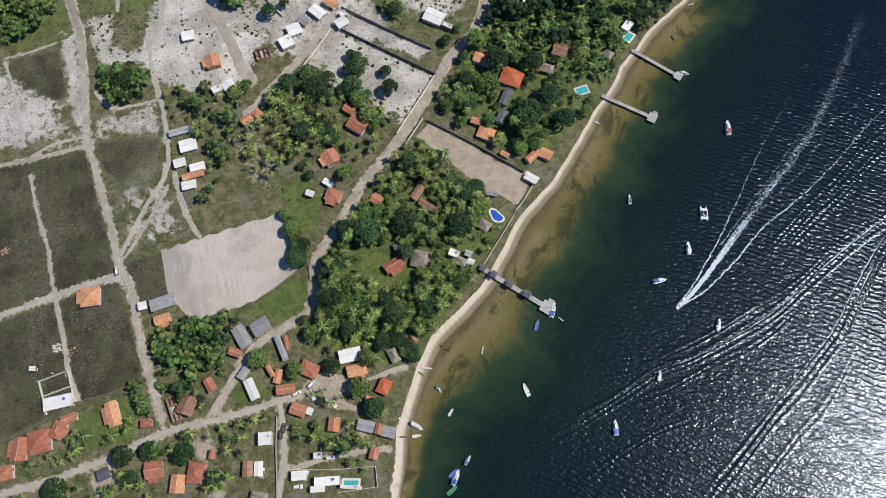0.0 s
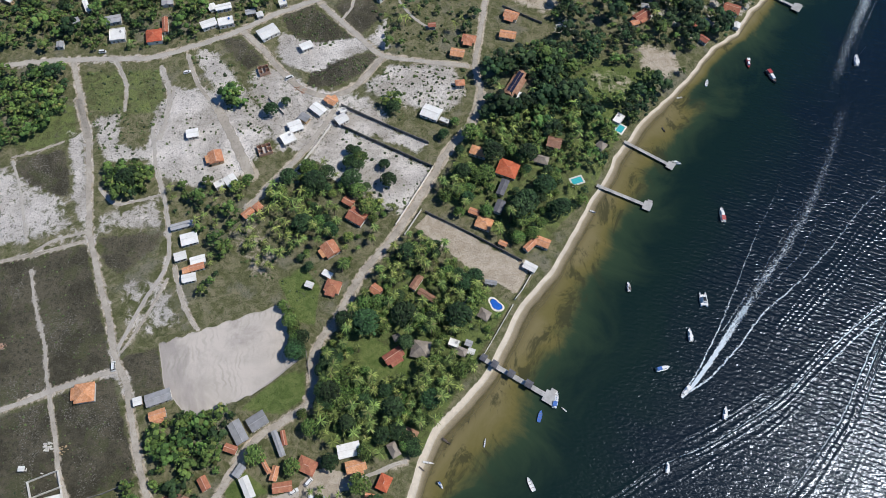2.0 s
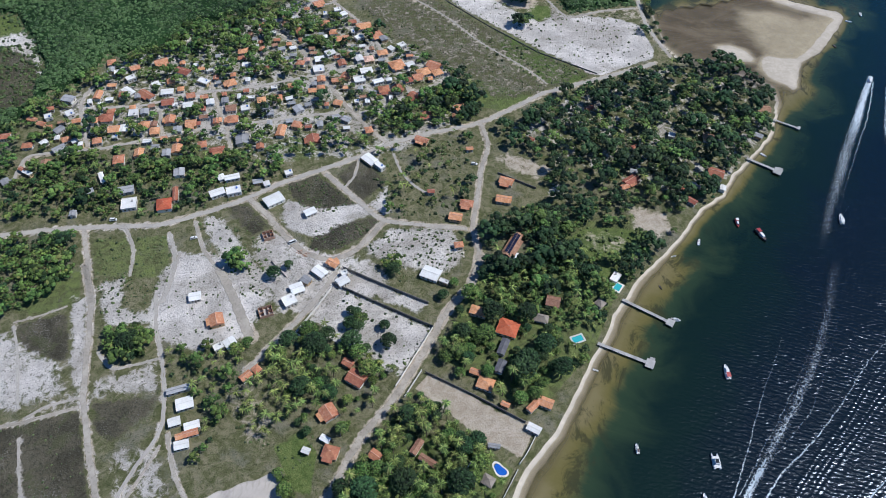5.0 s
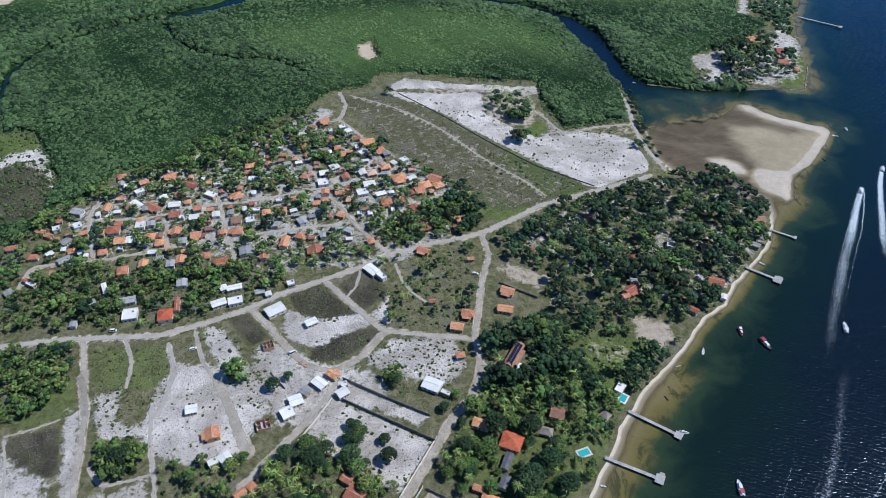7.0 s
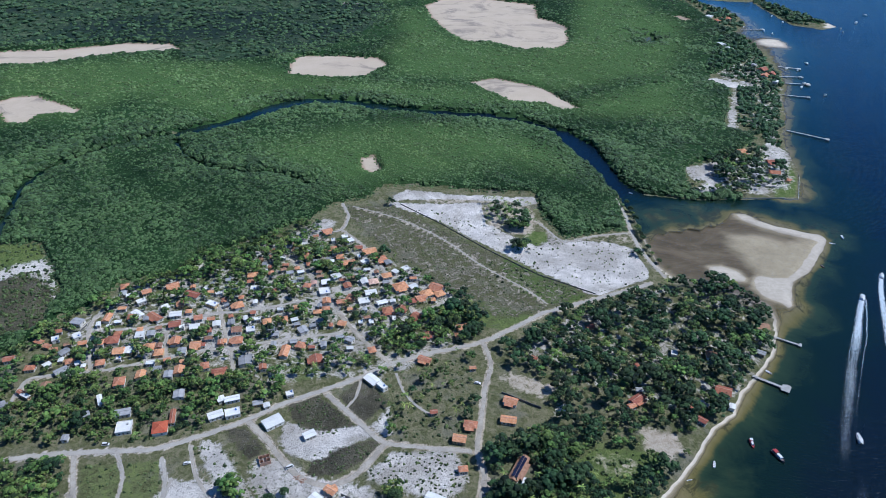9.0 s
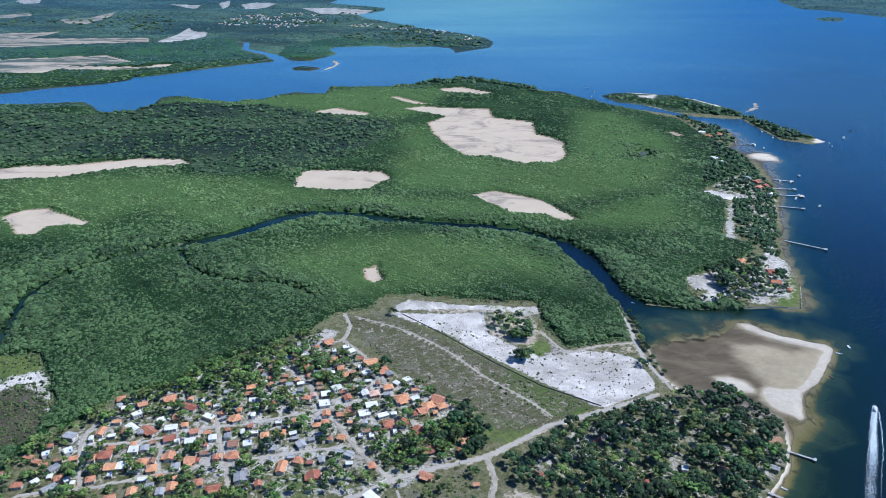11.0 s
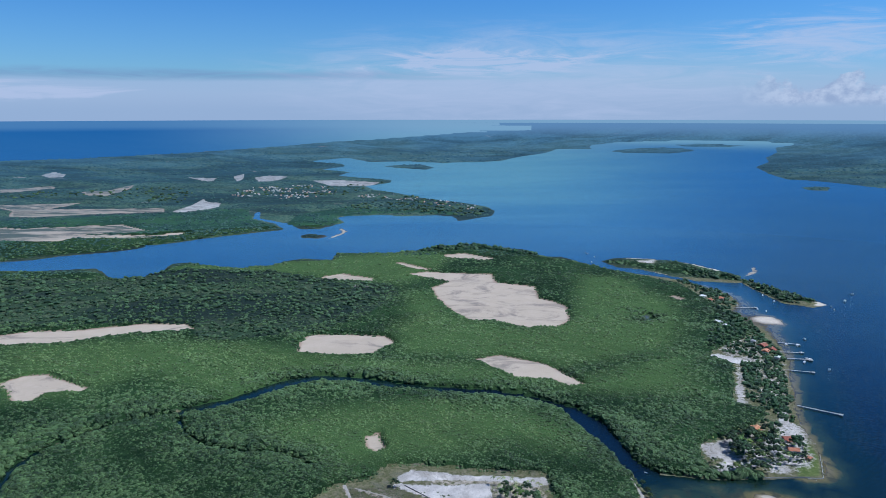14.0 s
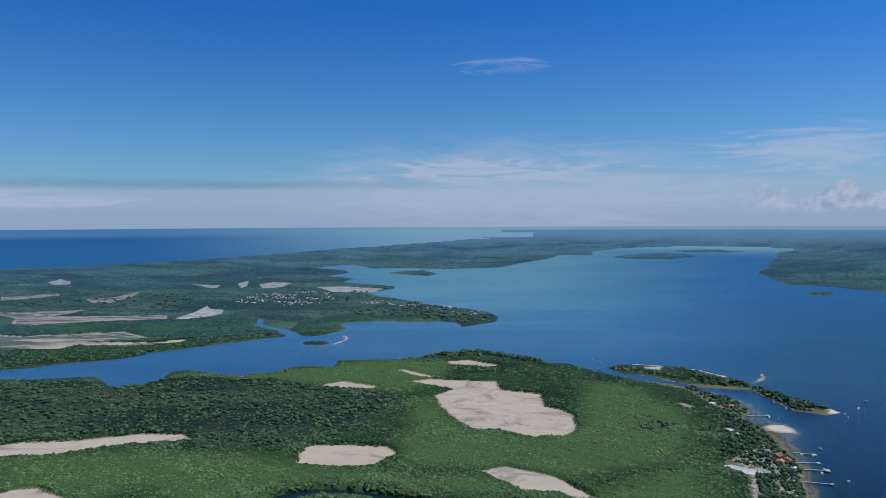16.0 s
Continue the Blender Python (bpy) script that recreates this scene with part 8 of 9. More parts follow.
lot_wall([(-66.2, 37.6), (-65.3, 22.4), (-63.3, 3.4)], 1.2, M["concrete"], "low concrete wall beside a lane")
lot_wall([(-59.8, 14.7), (-39.9, 14.7), (-21.3, 16.2), (-20.3, 7.6), (-37.0, 5.3)], 1.4, M["plaster"], "low white wall round a beach property")
lot_wall([(-168, 38.1), (-171, 45.8), (-174, 52.6), (-162, 57.5), (-156.5, 43.9)], 1.9, M["plaster"], "white courtyard wall of an unfinished house")
lot_wall([(-171, 45.8), (-165, 48.2), (-159, 50.6)], 1.9, M["plaster"], "white cross wall of an unfinished house")
lot_wall([(-69.2, 137), (-62.2, 124), (-57.3, 112), (-55.2, 101)], 1.0, M["dark_wall"], "dark hedge-grown wall beside a sandy field")
lot_wall([(48.4, 337), (59.7, 330), (71.7, 323)], 1.8, M["dark_wall"], DARKW)
lot_wall([(-90.0, 264), (-80.4, 253)], 1.4, M["dark_wall"], DARKW)
lot_wall([(256, 600), (309, 598), (347, 598)], 0.9, M["concrete"], "long concrete sea wall on the river point")
lot_wall([(345, 596), (359, 596), (380, 641)], 0.9, M["plaster"], "pale sea wall at the tip of the point")
lot_wall([(-24.0, 589), (14.3, 551), (51.5, 509), (89.8, 471), (131, 444)], 0.9, M["dark_wall"], "long low fence line between field and sand")

# yard walls round some of the village plots
yard_rnd = random.Random(17)
plots = [f for f in FOOTPRINTS if f[2] > 6 and rim(np.array([f[:2]], float), YARDS, True, 50.0)[0] > 4]
walled = 0
for x, y, L, W, turn in plots:
    if walled >= 34 or yard_rnd.random() < 0.35:
        continue
    a, c, e = radians(turn), L / 2 + yard_rnd.uniform(1.6, 3.2), W / 2 + yard_rnd.uniform(2.4, 5.0)
    side = yard_rnd.choice((-1, 1))
    plot = [(-c, 0.0), (-c, side * e), (c, side * e), (c, 0.0)]
    line = [(round(x + u * math.cos(a) - v * math.sin(a), 1), round(y + u * math.sin(a) + v * math.cos(a), 1)) for u, v in plot]
    walk_pts = np.array([tuple(q) for q, _ in along(line, 1.5)])
    others = np.array([(f[0], f[1], 0.5 * math.hypot(f[2], f[3])) for f in FOOTPRINTS if (f[0], f[1]) != (x, y)])
    near = (np.hypot(walk_pts[:, None, 0] - others[None, :, 0], walk_pts[:, None, 1] - others[None, :, 1]) - others[None, :, 2]).min()
    lane = min(float((rim(walk_pts, road, False, 40.0) - wide / 2).min()) for wide, road in street)
    if near < 0.4 or lane < 0.6:
        continue
    lot_wall(line, yard_rnd.uniform(1.2, 1.7), M["plaster"] if walled % 3 else M["dark_wall"], "pale plastered yard wall beside a village house" if walled % 3 else "dark weathered yard wall beside a village house", 0.18)
    walled += 1


def pool(x, y, a, c, turn, mat, label, wobble=0.0):
    top = empty("swimming_pool", x, y, ground_z(x, y), turn)
    tagged(top, label, "swimming pool")
    n = 28
    ring = [(math.cos(t) * (1 + wobble * math.cos(2 * t + 0.8) + wobble * 0.6 * math.sin(3 * t)), math.sin(t) * (1 + wobble * math.cos(2 * t + 0.8) + wobble * 0.6 * math.sin(3 * t))) for t in (2 * math.pi * i / n for i in range(n))]
    if wobble == 0:
        ring = [(max(-1, min(1, 1.5 * u)), max(-1, min(1, 1.5 * v))) for u, v in ring]
    bm = bmesh.new()
    lo, hi, inn = ([bm.verts.new((u * (a + d), v * (c + d), z)) for u, v in ring] for d, z in ((0.9, 0.0), (0.9, 0.32), (0.0, 0.32)))
    deep = [bm.verts.new((u * a, v * c, 0.05)) for u, v in ring]
    for i in range(n):
        j = (i + 1) % n
        for s0, s1 in ((lo, hi), (hi, inn), (inn, deep)):
            bm.faces.new((s0[i], s0[j], s1[j], s1[i]))
    part("coping", bm, M["plaster"], top, "white stone edge")
    bm = bmesh.new()
    bm.faces.new([bm.verts.new((u * a, v * c, 0.2)) for u, v in ring])
    part("water", bm, mat, top, "clear blue pool water")


pool(35.0, 136, 3.2, 2.3, -35, M["pool_tile"], "free-form deep blue swimming pool with white edge", 0.18)
pool(82.7, 209, 3.0, 1.8, 20, M["pool_teal"], "small teal garden swimming pool")
pool(111, 244, 2.6, 1.8, 55, M["pool_teal"], "small teal garden swimming pool")
pool(-31.8, 9.3, 3.2, 1.0, 0, M["pool_teal"], "narrow pale blue lap pool beside a white house")


# ---- piers ----
def pier(a, c, wide, head, roofs=(), turn_head=0.0, rail=True, label="long timber jetty on piles standing in shallow water"):
    a, c = Vector(a), Vector(c)
    way = c - a
    L, turn = way.length, math.degrees(math.atan2(way.y, way.x))
    top = empty("jetty", a.x, a.y, 0.0, turn)
    tagged(top, label, "jetty", "jetties")
    n = max(6, int(L / 1.6))
    for i in range(n):
        bm = bmesh.new()
        box(bm, i * L / n + 0.02, -wide / 2 + 0.03 * (i % 3), 1.30, (i + 1) * L / n - 0.02, wide / 2 - 0.03 * (i % 2), 1.42)
        part("deck_panel", bm, M["concrete"], top)
    for sy in (-1, 1):
        bm = bmesh.new()
        box(bm, 0, sy * wide * 0.36 - 0.1, 1.05, L, sy * wide * 0.36 + 0.1, 1.28)
        part("beam", bm, M["wood"], top)
        for i in range(int(L / 4.5) + 1):
            bm = bmesh.new()
            x = min(L - 0.2, i * 4.5 + 0.3)
            tube(bm, [Vector((x, sy * wide * 0.36, -3.0)), Vector((x, sy * wide * 0.36, 1.05))], [0.14, 0.13], 6)
            part("pile", bm, M["wood"], top)
    for x, l in roofs:
        bm = pitched(l, wide + 0.9, 0.1, 3.4, 0.55, 0.0)
        bmesh.ops.translate(bm, verts=bm.verts, vec=(x, 0, 0))
        part("shelter_roof", bm, M["dark"], top, "dark brown roof over the walkway")
        for sx in (-1, 1):
            for sy in (-1, 1):
                bm = bmesh.new()
                tube(bm, [Vector((x + sx * l * 0.42, sy * wide * 0.42, 1.42)), Vector((x + sx * l * 0.42, sy * wide * 0.42, 3.4))], [0.06, 0.06], 5)
                part("shelter_post", bm, M["wood"], top)
    if head:
        hx, hy = head
        bm = bmesh.new()
        box(bm, L + 0.02, -hy / 2, 1.22, L + hx, hy / 2, 1.50)
        part("head_platform", bm, M["concrete"], top, "square landing platform")
        for sx in (0.15, 0.85):
            for sy in (-0.4, 0.4):
                bm = bmesh.new()
                tube(bm, [Vector((L + hx * sx, hy * sy, -3.0)), Vector((L + hx * sx, hy * sy, 1.22))], [0.16, 0.15], 6)
                part("pile", bm, M["wood"], top)
        bm = bmesh.new()
        box(bm, L + hx * 0.3, hy / 2 + 0.1, 0.35, L + hx * 0.9, hy / 2 + 2.0, 0.6)
        part("float", bm, M["concrete"], top, "low floating landing stage")


pier((26.0, 109), (55.6, 90.5), 2.5, (5.5, 6.0), ((2.0, 2.6), (8.0, 3.0), (17.0, 3.2), (26.5, 3.4)))
pier((93.2, 206), (117, 194), 2.0, (4.6, 5.6))
pier((112, 235), (134, 220), 1.9, (4.2, 4.6))
pier((218, 351), (233, 340), 2.0, (5.5, 6.5))
pier((249, 391), (263, 382), 1.6, (2.2, 3.0))
pier((418, 759), (452, 734), 2.2, (4.0, 5.0), label="dark jetty reaching far out over the bay")
pier((462, 873), (490, 864), 2.2, (4.0, 5.0), label="dark jetty reaching far out over the bay")
pier((504, 985), (527, 975), 2.6, (5.0, 7.0))
pier((487, 943), (514, 940), 2.6, (5.0, 7.0))
pier((479, 917), (510, 912), 2.6, (6.0, 9.0))
pier((521, 1173), (555, 1173), 2.6, (5.0, 7.0))


# ---- boats ----
def hull(bm, L, B, H, deck=0.75):
    """A pointed hull lofted from five sections, with a sunk deck."""
    secs = ((-0.5, 0.86, 0.0), (-0.2, 1.0, 0.0), (0.15, 0.92, 0.02), (0.38, 0.52, 0.1), (0.5, 0.04, 0.22))
    loops = []
    for fx, fb, up in secs:
        x, b2, z = fx * L, fb * B / 2, H * (1 + up)
        loops.append([bm.verts.new(q) for q in ((x, -b2, z), (x, -b2 * 0.82, -0.1), (x, 0, -0.35 + 0.3 * up), (x, b2 * 0.82, -0.1), (x, b2, z), (x, b2 * 0.86, z), (x, b2 * 0.82, z * deck), (x, -b2 * 0.82, z * deck), (x, -b2 * 0.86, z))])
    m = len(loops[0])
    for l0, l1 in zip(loops, loops[1:]):
        for j in range(m):
            bm.faces.new((l0[j], l0[(j + 1) % m], l1[(j + 1) % m], l1[j]))
    bm.faces.new(loops[0][::-1]), bm.faces.new(loops[-1])
    bmesh.ops.recalc_face_normals(bm, faces=bm.faces)


BOAT_WORDS = {"motor": "moored motor boat with a small cabin", "sail": "moored sailing boat with a bare mast", "canoe": "slender open wooden canoe", "cat": "white catamaran with a flat cabin roof",
              "open": "small open fishing boat", "speed": "speedboat under way ahead of its wake"}


def boat(kind, x, y, L, turn, paint="gel", trim="blue_paint"):
    top = empty("boat", x, y, 0.05, turn)
    tagged(top, {"gel": "white", "blue_paint": "blue", "red_paint": "red", "green_paint": "green", "dark_paint": "dark"}[paint] + " " + BOAT_WORDS[kind], "boat", "moored boats")
    B = L * {"canoe": 0.17, "cat": 0.5, "sail": 0.32}.get(kind, 0.33)
    H = 0.35 + L * 0.07
    if kind == "cat":
        for s_ in (-1, 1):
            bm = bmesh.new()
            hull(bm, L, B * 0.3, H)
            bmesh.ops.translate(bm, verts=bm.verts, vec=(0, s_ * B * 0.34, 0))
            part("hull", bm, M[paint], top)
        bm = bmesh.new()
        box(bm, -L * 0.46, -B * 0.42, H * 0.8, L * 0.28, B * 0.42, H + 0.25)
        part("deck", bm, M["gel"], top)
        bm = bmesh.new()
        box(bm, -L * 0.3, -B * 0.3, H + 0.25, L * 0.1, B * 0.3, H + 1.6, 0, 0.25)
        part("cabin", bm, M["gel"], top)
        bm = bmesh.new()
        box(bm, -L * 0.22, -B * 0.2, H + 1.6, L * 0.04, B * 0.2, H + 1.68)
        part("hatch", bm, M["glass"], top, "dark roof hatch")
        return
    bm = bmesh.new()
    hull(bm, L, B, H)
    part("hull", bm, M[paint], top)
    if kind in ("canoe", "open"):
        for fx in (-0.25, 0.0, 0.2):
            bm = bmesh.new()
            box(bm, fx * L - 0.12, -B * 0.38, H * 0.78, fx * L + 0.12, B * 0.38, H * 0.86)
            part("thwart", bm, M["wood"], top)
    if kind in ("motor", "sail", "speed"):
        bm = bmesh.new()
        box(bm, -L * 0.12, -B * 0.30, H * 0.7, L * 0.24, B * 0.30, H + (0.55 if kind != "motor" else 0.95), 0, 0.14)
        part("cabin", bm, M["gel"], top)
        bm = bmesh.new()
        box(bm, L * 0.14, -B * 0.22, H + 0.12, L * 0.242, B * 0.22, H + 0.42)
        part("windscreen", bm, M["glass"], top, "dark windscreen")
        bm = bmesh.new()
        v = [bm.verts.new(q) for q in ((-L * 0.44, -B * 0.36, H + 1.2), (-L * 0.14, -B * 0.36, H + 1.35), (-L * 0.14, B * 0.36, H + 1.35), (-L * 0.44, B * 0.36, H + 1.2))]
        v2 = [bm.verts.new(q.co + Vector((0, 0, 0.06))) for q in v]
        bm.faces.new(v[::-1]), bm.faces.new(v2)
        for i in range(4):
            bm.faces.new((v[i], v[(i + 1) % 4], v2[(i + 1) % 4], v2[i]))
        part("awning", bm, M[trim], top, "cloth awning over the cockpit")
        for fx in (-0.43, -0.15):
            for s_ in (-1, 1):
                bm = bmesh.new()
                tube(bm, [Vector((L * fx, s_ * B * 0.34, H * 0.8)), Vector((L * fx, s_ * B * 0.34, H + 1.22))], [0.03, 0.03], 4)
                part("awning_pole", bm, M["metal"], top)
        bm = bmesh.new()
        box(bm, -L * 0.5 - 0.35, -0.2, 0.1, -L * 0.5, 0.2, H + 0.35)
        part("outboard_motor", bm, M["rubber"], top)
    if kind == "sail":
        bm = bmesh.new()
        tube(bm, [Vector((L * 0.1, 0, H)), Vector((L * 0.1, 0, H + L * 1.2))], [0.07, 0.04], 6)
        part("mast", bm, M["metal"], top)
        bm = bmesh.new()
        tube(bm, [Vector((L * 0.1, 0, H + 1.5)), Vector((-L * 0.4, 0, H + 1.45))], [0.10, 0.10], 6)
        part("boom", bm, M[trim], top, "boom with a furled sail under cover")


boat("motor", 159, 188, 9.0, 88, "gel", "red_paint")
boat("sail", 103, 146, 5.5, 90, "gel", "dark_paint")
boat("cat", 140, 139, 8.0, 88, "gel", "gel")
boat("motor", 130, 120, 7.0, 88, "gel", "gel")
boat("motor", 114, 103, 7.2, 13, "gel", "blue_paint")
boat("motor", 140, 81.3, 6.5, 73, "gel", "gel")
boat("motor", 109, 56.9, 5.3, 78, "gel", "gel")
boat("open", 46.6, 50.1, 6.5, 113, "gel", "gel")
boat("motor", 86.6, 33.3, 7.2, 90, "gel", "blue_paint")
boat("sail", 60.9, 88.1, 8.1, 75, "gel", "blue_paint")
boat("open", 53.0, 80.5, 5.6, 73, "blue_paint", "gel")
boat("sail", 19.4, 18.9, 4.8, 58, "gel", "blue_paint")
boat("sail", 14.1, 11.7, 7.5, 67, "gel", "blue_paint")
boat("open", 12.9, 13.4, 5.0, 49, "blue_paint", "gel")
boat("open", 12.6, 6.3, 5.9, 40, "green_paint", "gel")
boat("motor", -3.3, 33.5, 6.6, -29, "gel", "gel")
boat("open", -3.3, 29.3, 4.1, 8, "gel", "blue_paint")
boat("canoe", -8.8, 28.8, 4.6, 0, "dark_paint", "gel")
boat("open", -10.0, 37.0, 3.2, 0, "gel", "gel")
boat("motor", 6.6, 50.0, 3.6, -55, "gel", "blue_paint")
boat("open", 12.0, 39.8, 3.9, 59, "gel", "gel")
boat("canoe", 9.2, 69.4, 4.8, -35, "dark_paint", "gel")
boat("canoe", 26.9, 68.5, 4.0, 79, "gel", "gel")
boat("open", 89.6, 190, 3.2, -22, "gel", "gel")
boat("motor", 140, 221, 4.6, -5, "gel", "gel")
boat("canoe", 136, 244, 3.2, -69, "dark_paint", "gel")
boat("canoe", 1.3, 59.8, 5.2, -10, "gel", "gel")
boat("canoe", -1.8, 57.2, 3.2, -40, "dark_paint", "gel")
boat("speed", 123, 91.6, 7.1, -135, "gel", "gel")
boat("canoe", 64.4, 83.6, 3.2, 138, "gel", "gel")
boat("motor", 195, 293, 7.1, -95, "red_paint", "gel")
boat("motor", 207, 283, 10.2, -72, "dark_paint", "red_paint")
boat("sail", 262, 296, 9.1, 76, "gel", "gel")
boat("open", 167, 278, 5.1, 70, "gel", "gel")
boat("open", 231, 355, 4.7, -51, "gel", "gel")
boat("open", 328, 481, 4.3, -76, "dark_paint", "gel")
boat("open", 367, 526, 6.0, -98, "gel", "gel")
boat("open", 353, 516, 4.9, -21, "gel", "gel")
boat("open", 200, 610, 3.8, -42, "gel", "gel")
boat("speed", 339, 438, 7.7, 60, "gel", "gel")
boat("canoe", 149, 267, 3.3, 11, "gel", "gel")
boat("speed", 370, 467, 8.6, 61, "gel", "gel")
boat("motor", 530, 1207, 9.0, 49, "gel", "gel")
boat("motor", 557, 1166, 9.7, 63, "gel", "gel")
boat("motor", 565, 1151, 7.7, 66, "gel", "gel")
boat("motor", 610, 1217, 9.1, 69, "gel", "gel")
boat("motor", 552, 1001, 7.6, 100, "gel", "gel")
boat("motor", 519, 874, 6.0, 28, "gel", "gel")
boat("motor", 686, 1160, 5.8, 44, "gel", "gel")
boat("motor", 736, 1215, 12.1, 52, "gel", "gel")
boat("motor", 776, 1262, 7.3, 135, "gel", "gel")
boat("motor", 527, 972, 8.2, 46, "gel", "gel")
boat("motor", 516, 940, 7.2, 60, "gel", "gel")
boat("motor", 501, 903, 8.4, 49, "gel", "gel")
boat("motor", 514, 914, 7.0, 53, "gel", "gel")
boat("motor", 371, 1658, 6.7, 139, "gel", "gel")
boat("motor", 380, 1617, 7.8, 97, "gel", "gel")
boat("motor", 381, 1458, 7.1, -1, "gel", "gel")
boat("motor", 441, 1420, 6.9, 67, "gel", "gel")
boat("motor", 464, 1380, 6.8, 73, "gel", "gel")
boat("motor", 493, 1365, 5.6, 79, "gel", "gel")
boat("motor", 362, 1561, 6.3, 94, "gel", "gel")
boat("motor", 532, 1188, 6.9, 54, "gel", "gel")
boat("motor", 608, 1257, 8.3, 65, "gel", "gel")
boat("motor", 691, 1178, 5.9, 41, "gel", "gel")
boat("motor", 513, 977, 6.6, 29, "gel", "gel")
boat("motor", 511, 918, 6.2, 103, "gel", "gel")
boat("motor", 2314, 5828, 13.0, 54, "gel", "gel")


# ---- vehicles ----
def car(x, y, turn, paint, tall=1.45, L=4.2):
    top = empty("car", x, y, ground_z(x, y) + 0.24, turn)
    tagged(top, {"gel": "white", "dark_paint": "dark", "metal": "silver", "red_paint": "red"}[paint] + (" van" if tall > 1.7 else " car") + " parked on sandy ground", "car", "parked cars")
    bm = bmesh.new()
    wd = 1.7
    prof = ((-L / 2, 0.3), (-L / 2, 0.85), (-L * 0.42, 0.95), (L * 0.30, 0.92), (L * 0.48, 0.75), (L / 2, 0.35))
    loops = [[bm.verts.new((px, s_ * wd / 2, pz)) for px, pz in prof] for s_ in (-1, 1)]
    for i in range(len(prof)):
        j = (i + 1) % len(prof)
        bm.faces.new((loops[0][i], loops[0][j], loops[1][j], loops[1][i]))
    bm.faces.new(loops[0][::-1]), bm.faces.new(loops[1])
    bmesh.ops.recalc_face_normals(bm, faces=bm.faces)
    part("body", bm, M[paint], top)
    bm = bmesh.new()
    box(bm, -L * 0.44, -wd * 0.46, 0.93, L * (0.22 if tall < 1.7 else 0.36), wd * 0.46, tall - 0.05, 0, 0.22)
    part("window_band", bm, M["glass"], top, "dark windows")
    bm = bmesh.new()
    box(bm, -L * 0.38, -wd * 0.36, tall - 0.05, L * (0.15 if tall < 1.7 else 0.29), wd * 0.36, tall)
    part("roof", bm, M[paint], top)
    for sx in (-0.3, 0.31):
        for s_ in (-1, 1):
            bm = bmesh.new()
            bmesh.ops.create_cone(bm, cap_ends=True, segments=14, radius1=0.31, radius2=0.31, depth=0.2, matrix=Matrix.Translation((L * sx, s_ * 0.78, 0.31)) @ Matrix.Rotation(math.pi / 2, 4, "X"))
            wheel_ob = part("wheel", bm, M["rubber"], top)
            bm = bmesh.new()
            bmesh.ops.create_cone(bm, cap_ends=True, segments=10, radius1=0.18, radius2=0.16, depth=0.03, matrix=Matrix.Translation((L * sx, s_ * 0.892, 0.31)) @ Matrix.Rotation(math.pi / 2, 4, "X"))
            part("rim", bm, M["metal"], wheel_ob)


car(-147, 105, 100, "gel", 1.85, 5.0)
car(-51.6, 51.6, 50, "gel", 1.8)
car(-57.8, 47.7, 30, "gel")
car(-49.2, 45.2, -10, "gel")
car(-45.6, 44.2, 25, "metal")
car(-41.4, 42.9, -35, "gel")
car(-51.4, 12.3, 75, "gel")
car(-54.6, 7.6, 5, "gel")
car(-63.6, 29.7, 88, "dark_paint")
car(-62.6, 32.4, 80, "dark_paint")
car(-38.0, 21.4, 80, "dark_paint")
car(-70.5, 13.3, 85, "gel")
car(-191, 298, 5, "gel", 1.85)
car(-139, 283, 20, "gel")
car(33.2, 346, -15, "gel")
car(-79.3, 279, 30, "gel", 1.9, 5.0)

# solar panels on the long roof
sx, sy = 52.5, 276
row = [f for f in FOOTPRINTS if abs(f[0] - sx) < 3 and abs(f[1] - sy) < 3][0]
top = empty("solar_array", row[0], row[1], ground_z(row[0], row[1]), row[4])
tagged(top, "rows of dark solar panels on a tiled roof", "solar panels")
for i in range(9):
    for j in range(2):
        bm = bmesh.new()
        box(bm, -row[2] * 0.42 + i * row[2] * 0.093, -row[3] * 0.32 + j * 1.7, 4.15 + j * 0.42, -row[2] * 0.42 + i * row[2] * 0.093 + row[2] * 0.086, -row[3] * 0.32 + j * 1.7 + 1.62, 4.22 + j * 0.42)
        part("panel", bm, M["solar"], top)


def pile(x, y, n, mat, label, size=0.5):
    rnd = random.Random(int(x * 7 + y))
    bm = bmesh.new()
    for i in range(n):
        a, r = rnd.uniform(0, 6.3), 2.2 * math.sqrt(rnd.random())
        s_ = size * rnd.uniform(0.5, 1.2)
        bx, by, bz = r * math.cos(a), r * math.sin(a), rnd.uniform(0, 0.5) * (1 - r / 2.6)
        box(bm, bx - s_, by - s_ * 0.5, bz - 0.2, bx + s_, by + s_ * 0.5, bz + s_ * 0.6, 0, s_ * 0.2)
    ob = part("building_rubble", bm, mat)
    ob.matrix_basis = pose(x, y, ground_z(x, y))
    tagged(ob, label, "rubble", kind="stuff")


pile(-74.4, 272, 26, M["block"], "heap of red bricks on a building lot")
pile(-70.8, 270, 22, M["block"], "heap of red bricks on a building lot")
pile(-202, 115, 30, M["block"], "scattered red bricks on bare soil")
pile(-162, 66.7, 14, M["ochre"], "heap of orange sand and bricks")
pile(-169, 68.2, 26, M["plaster"], "heap of white building sand", 0.7)


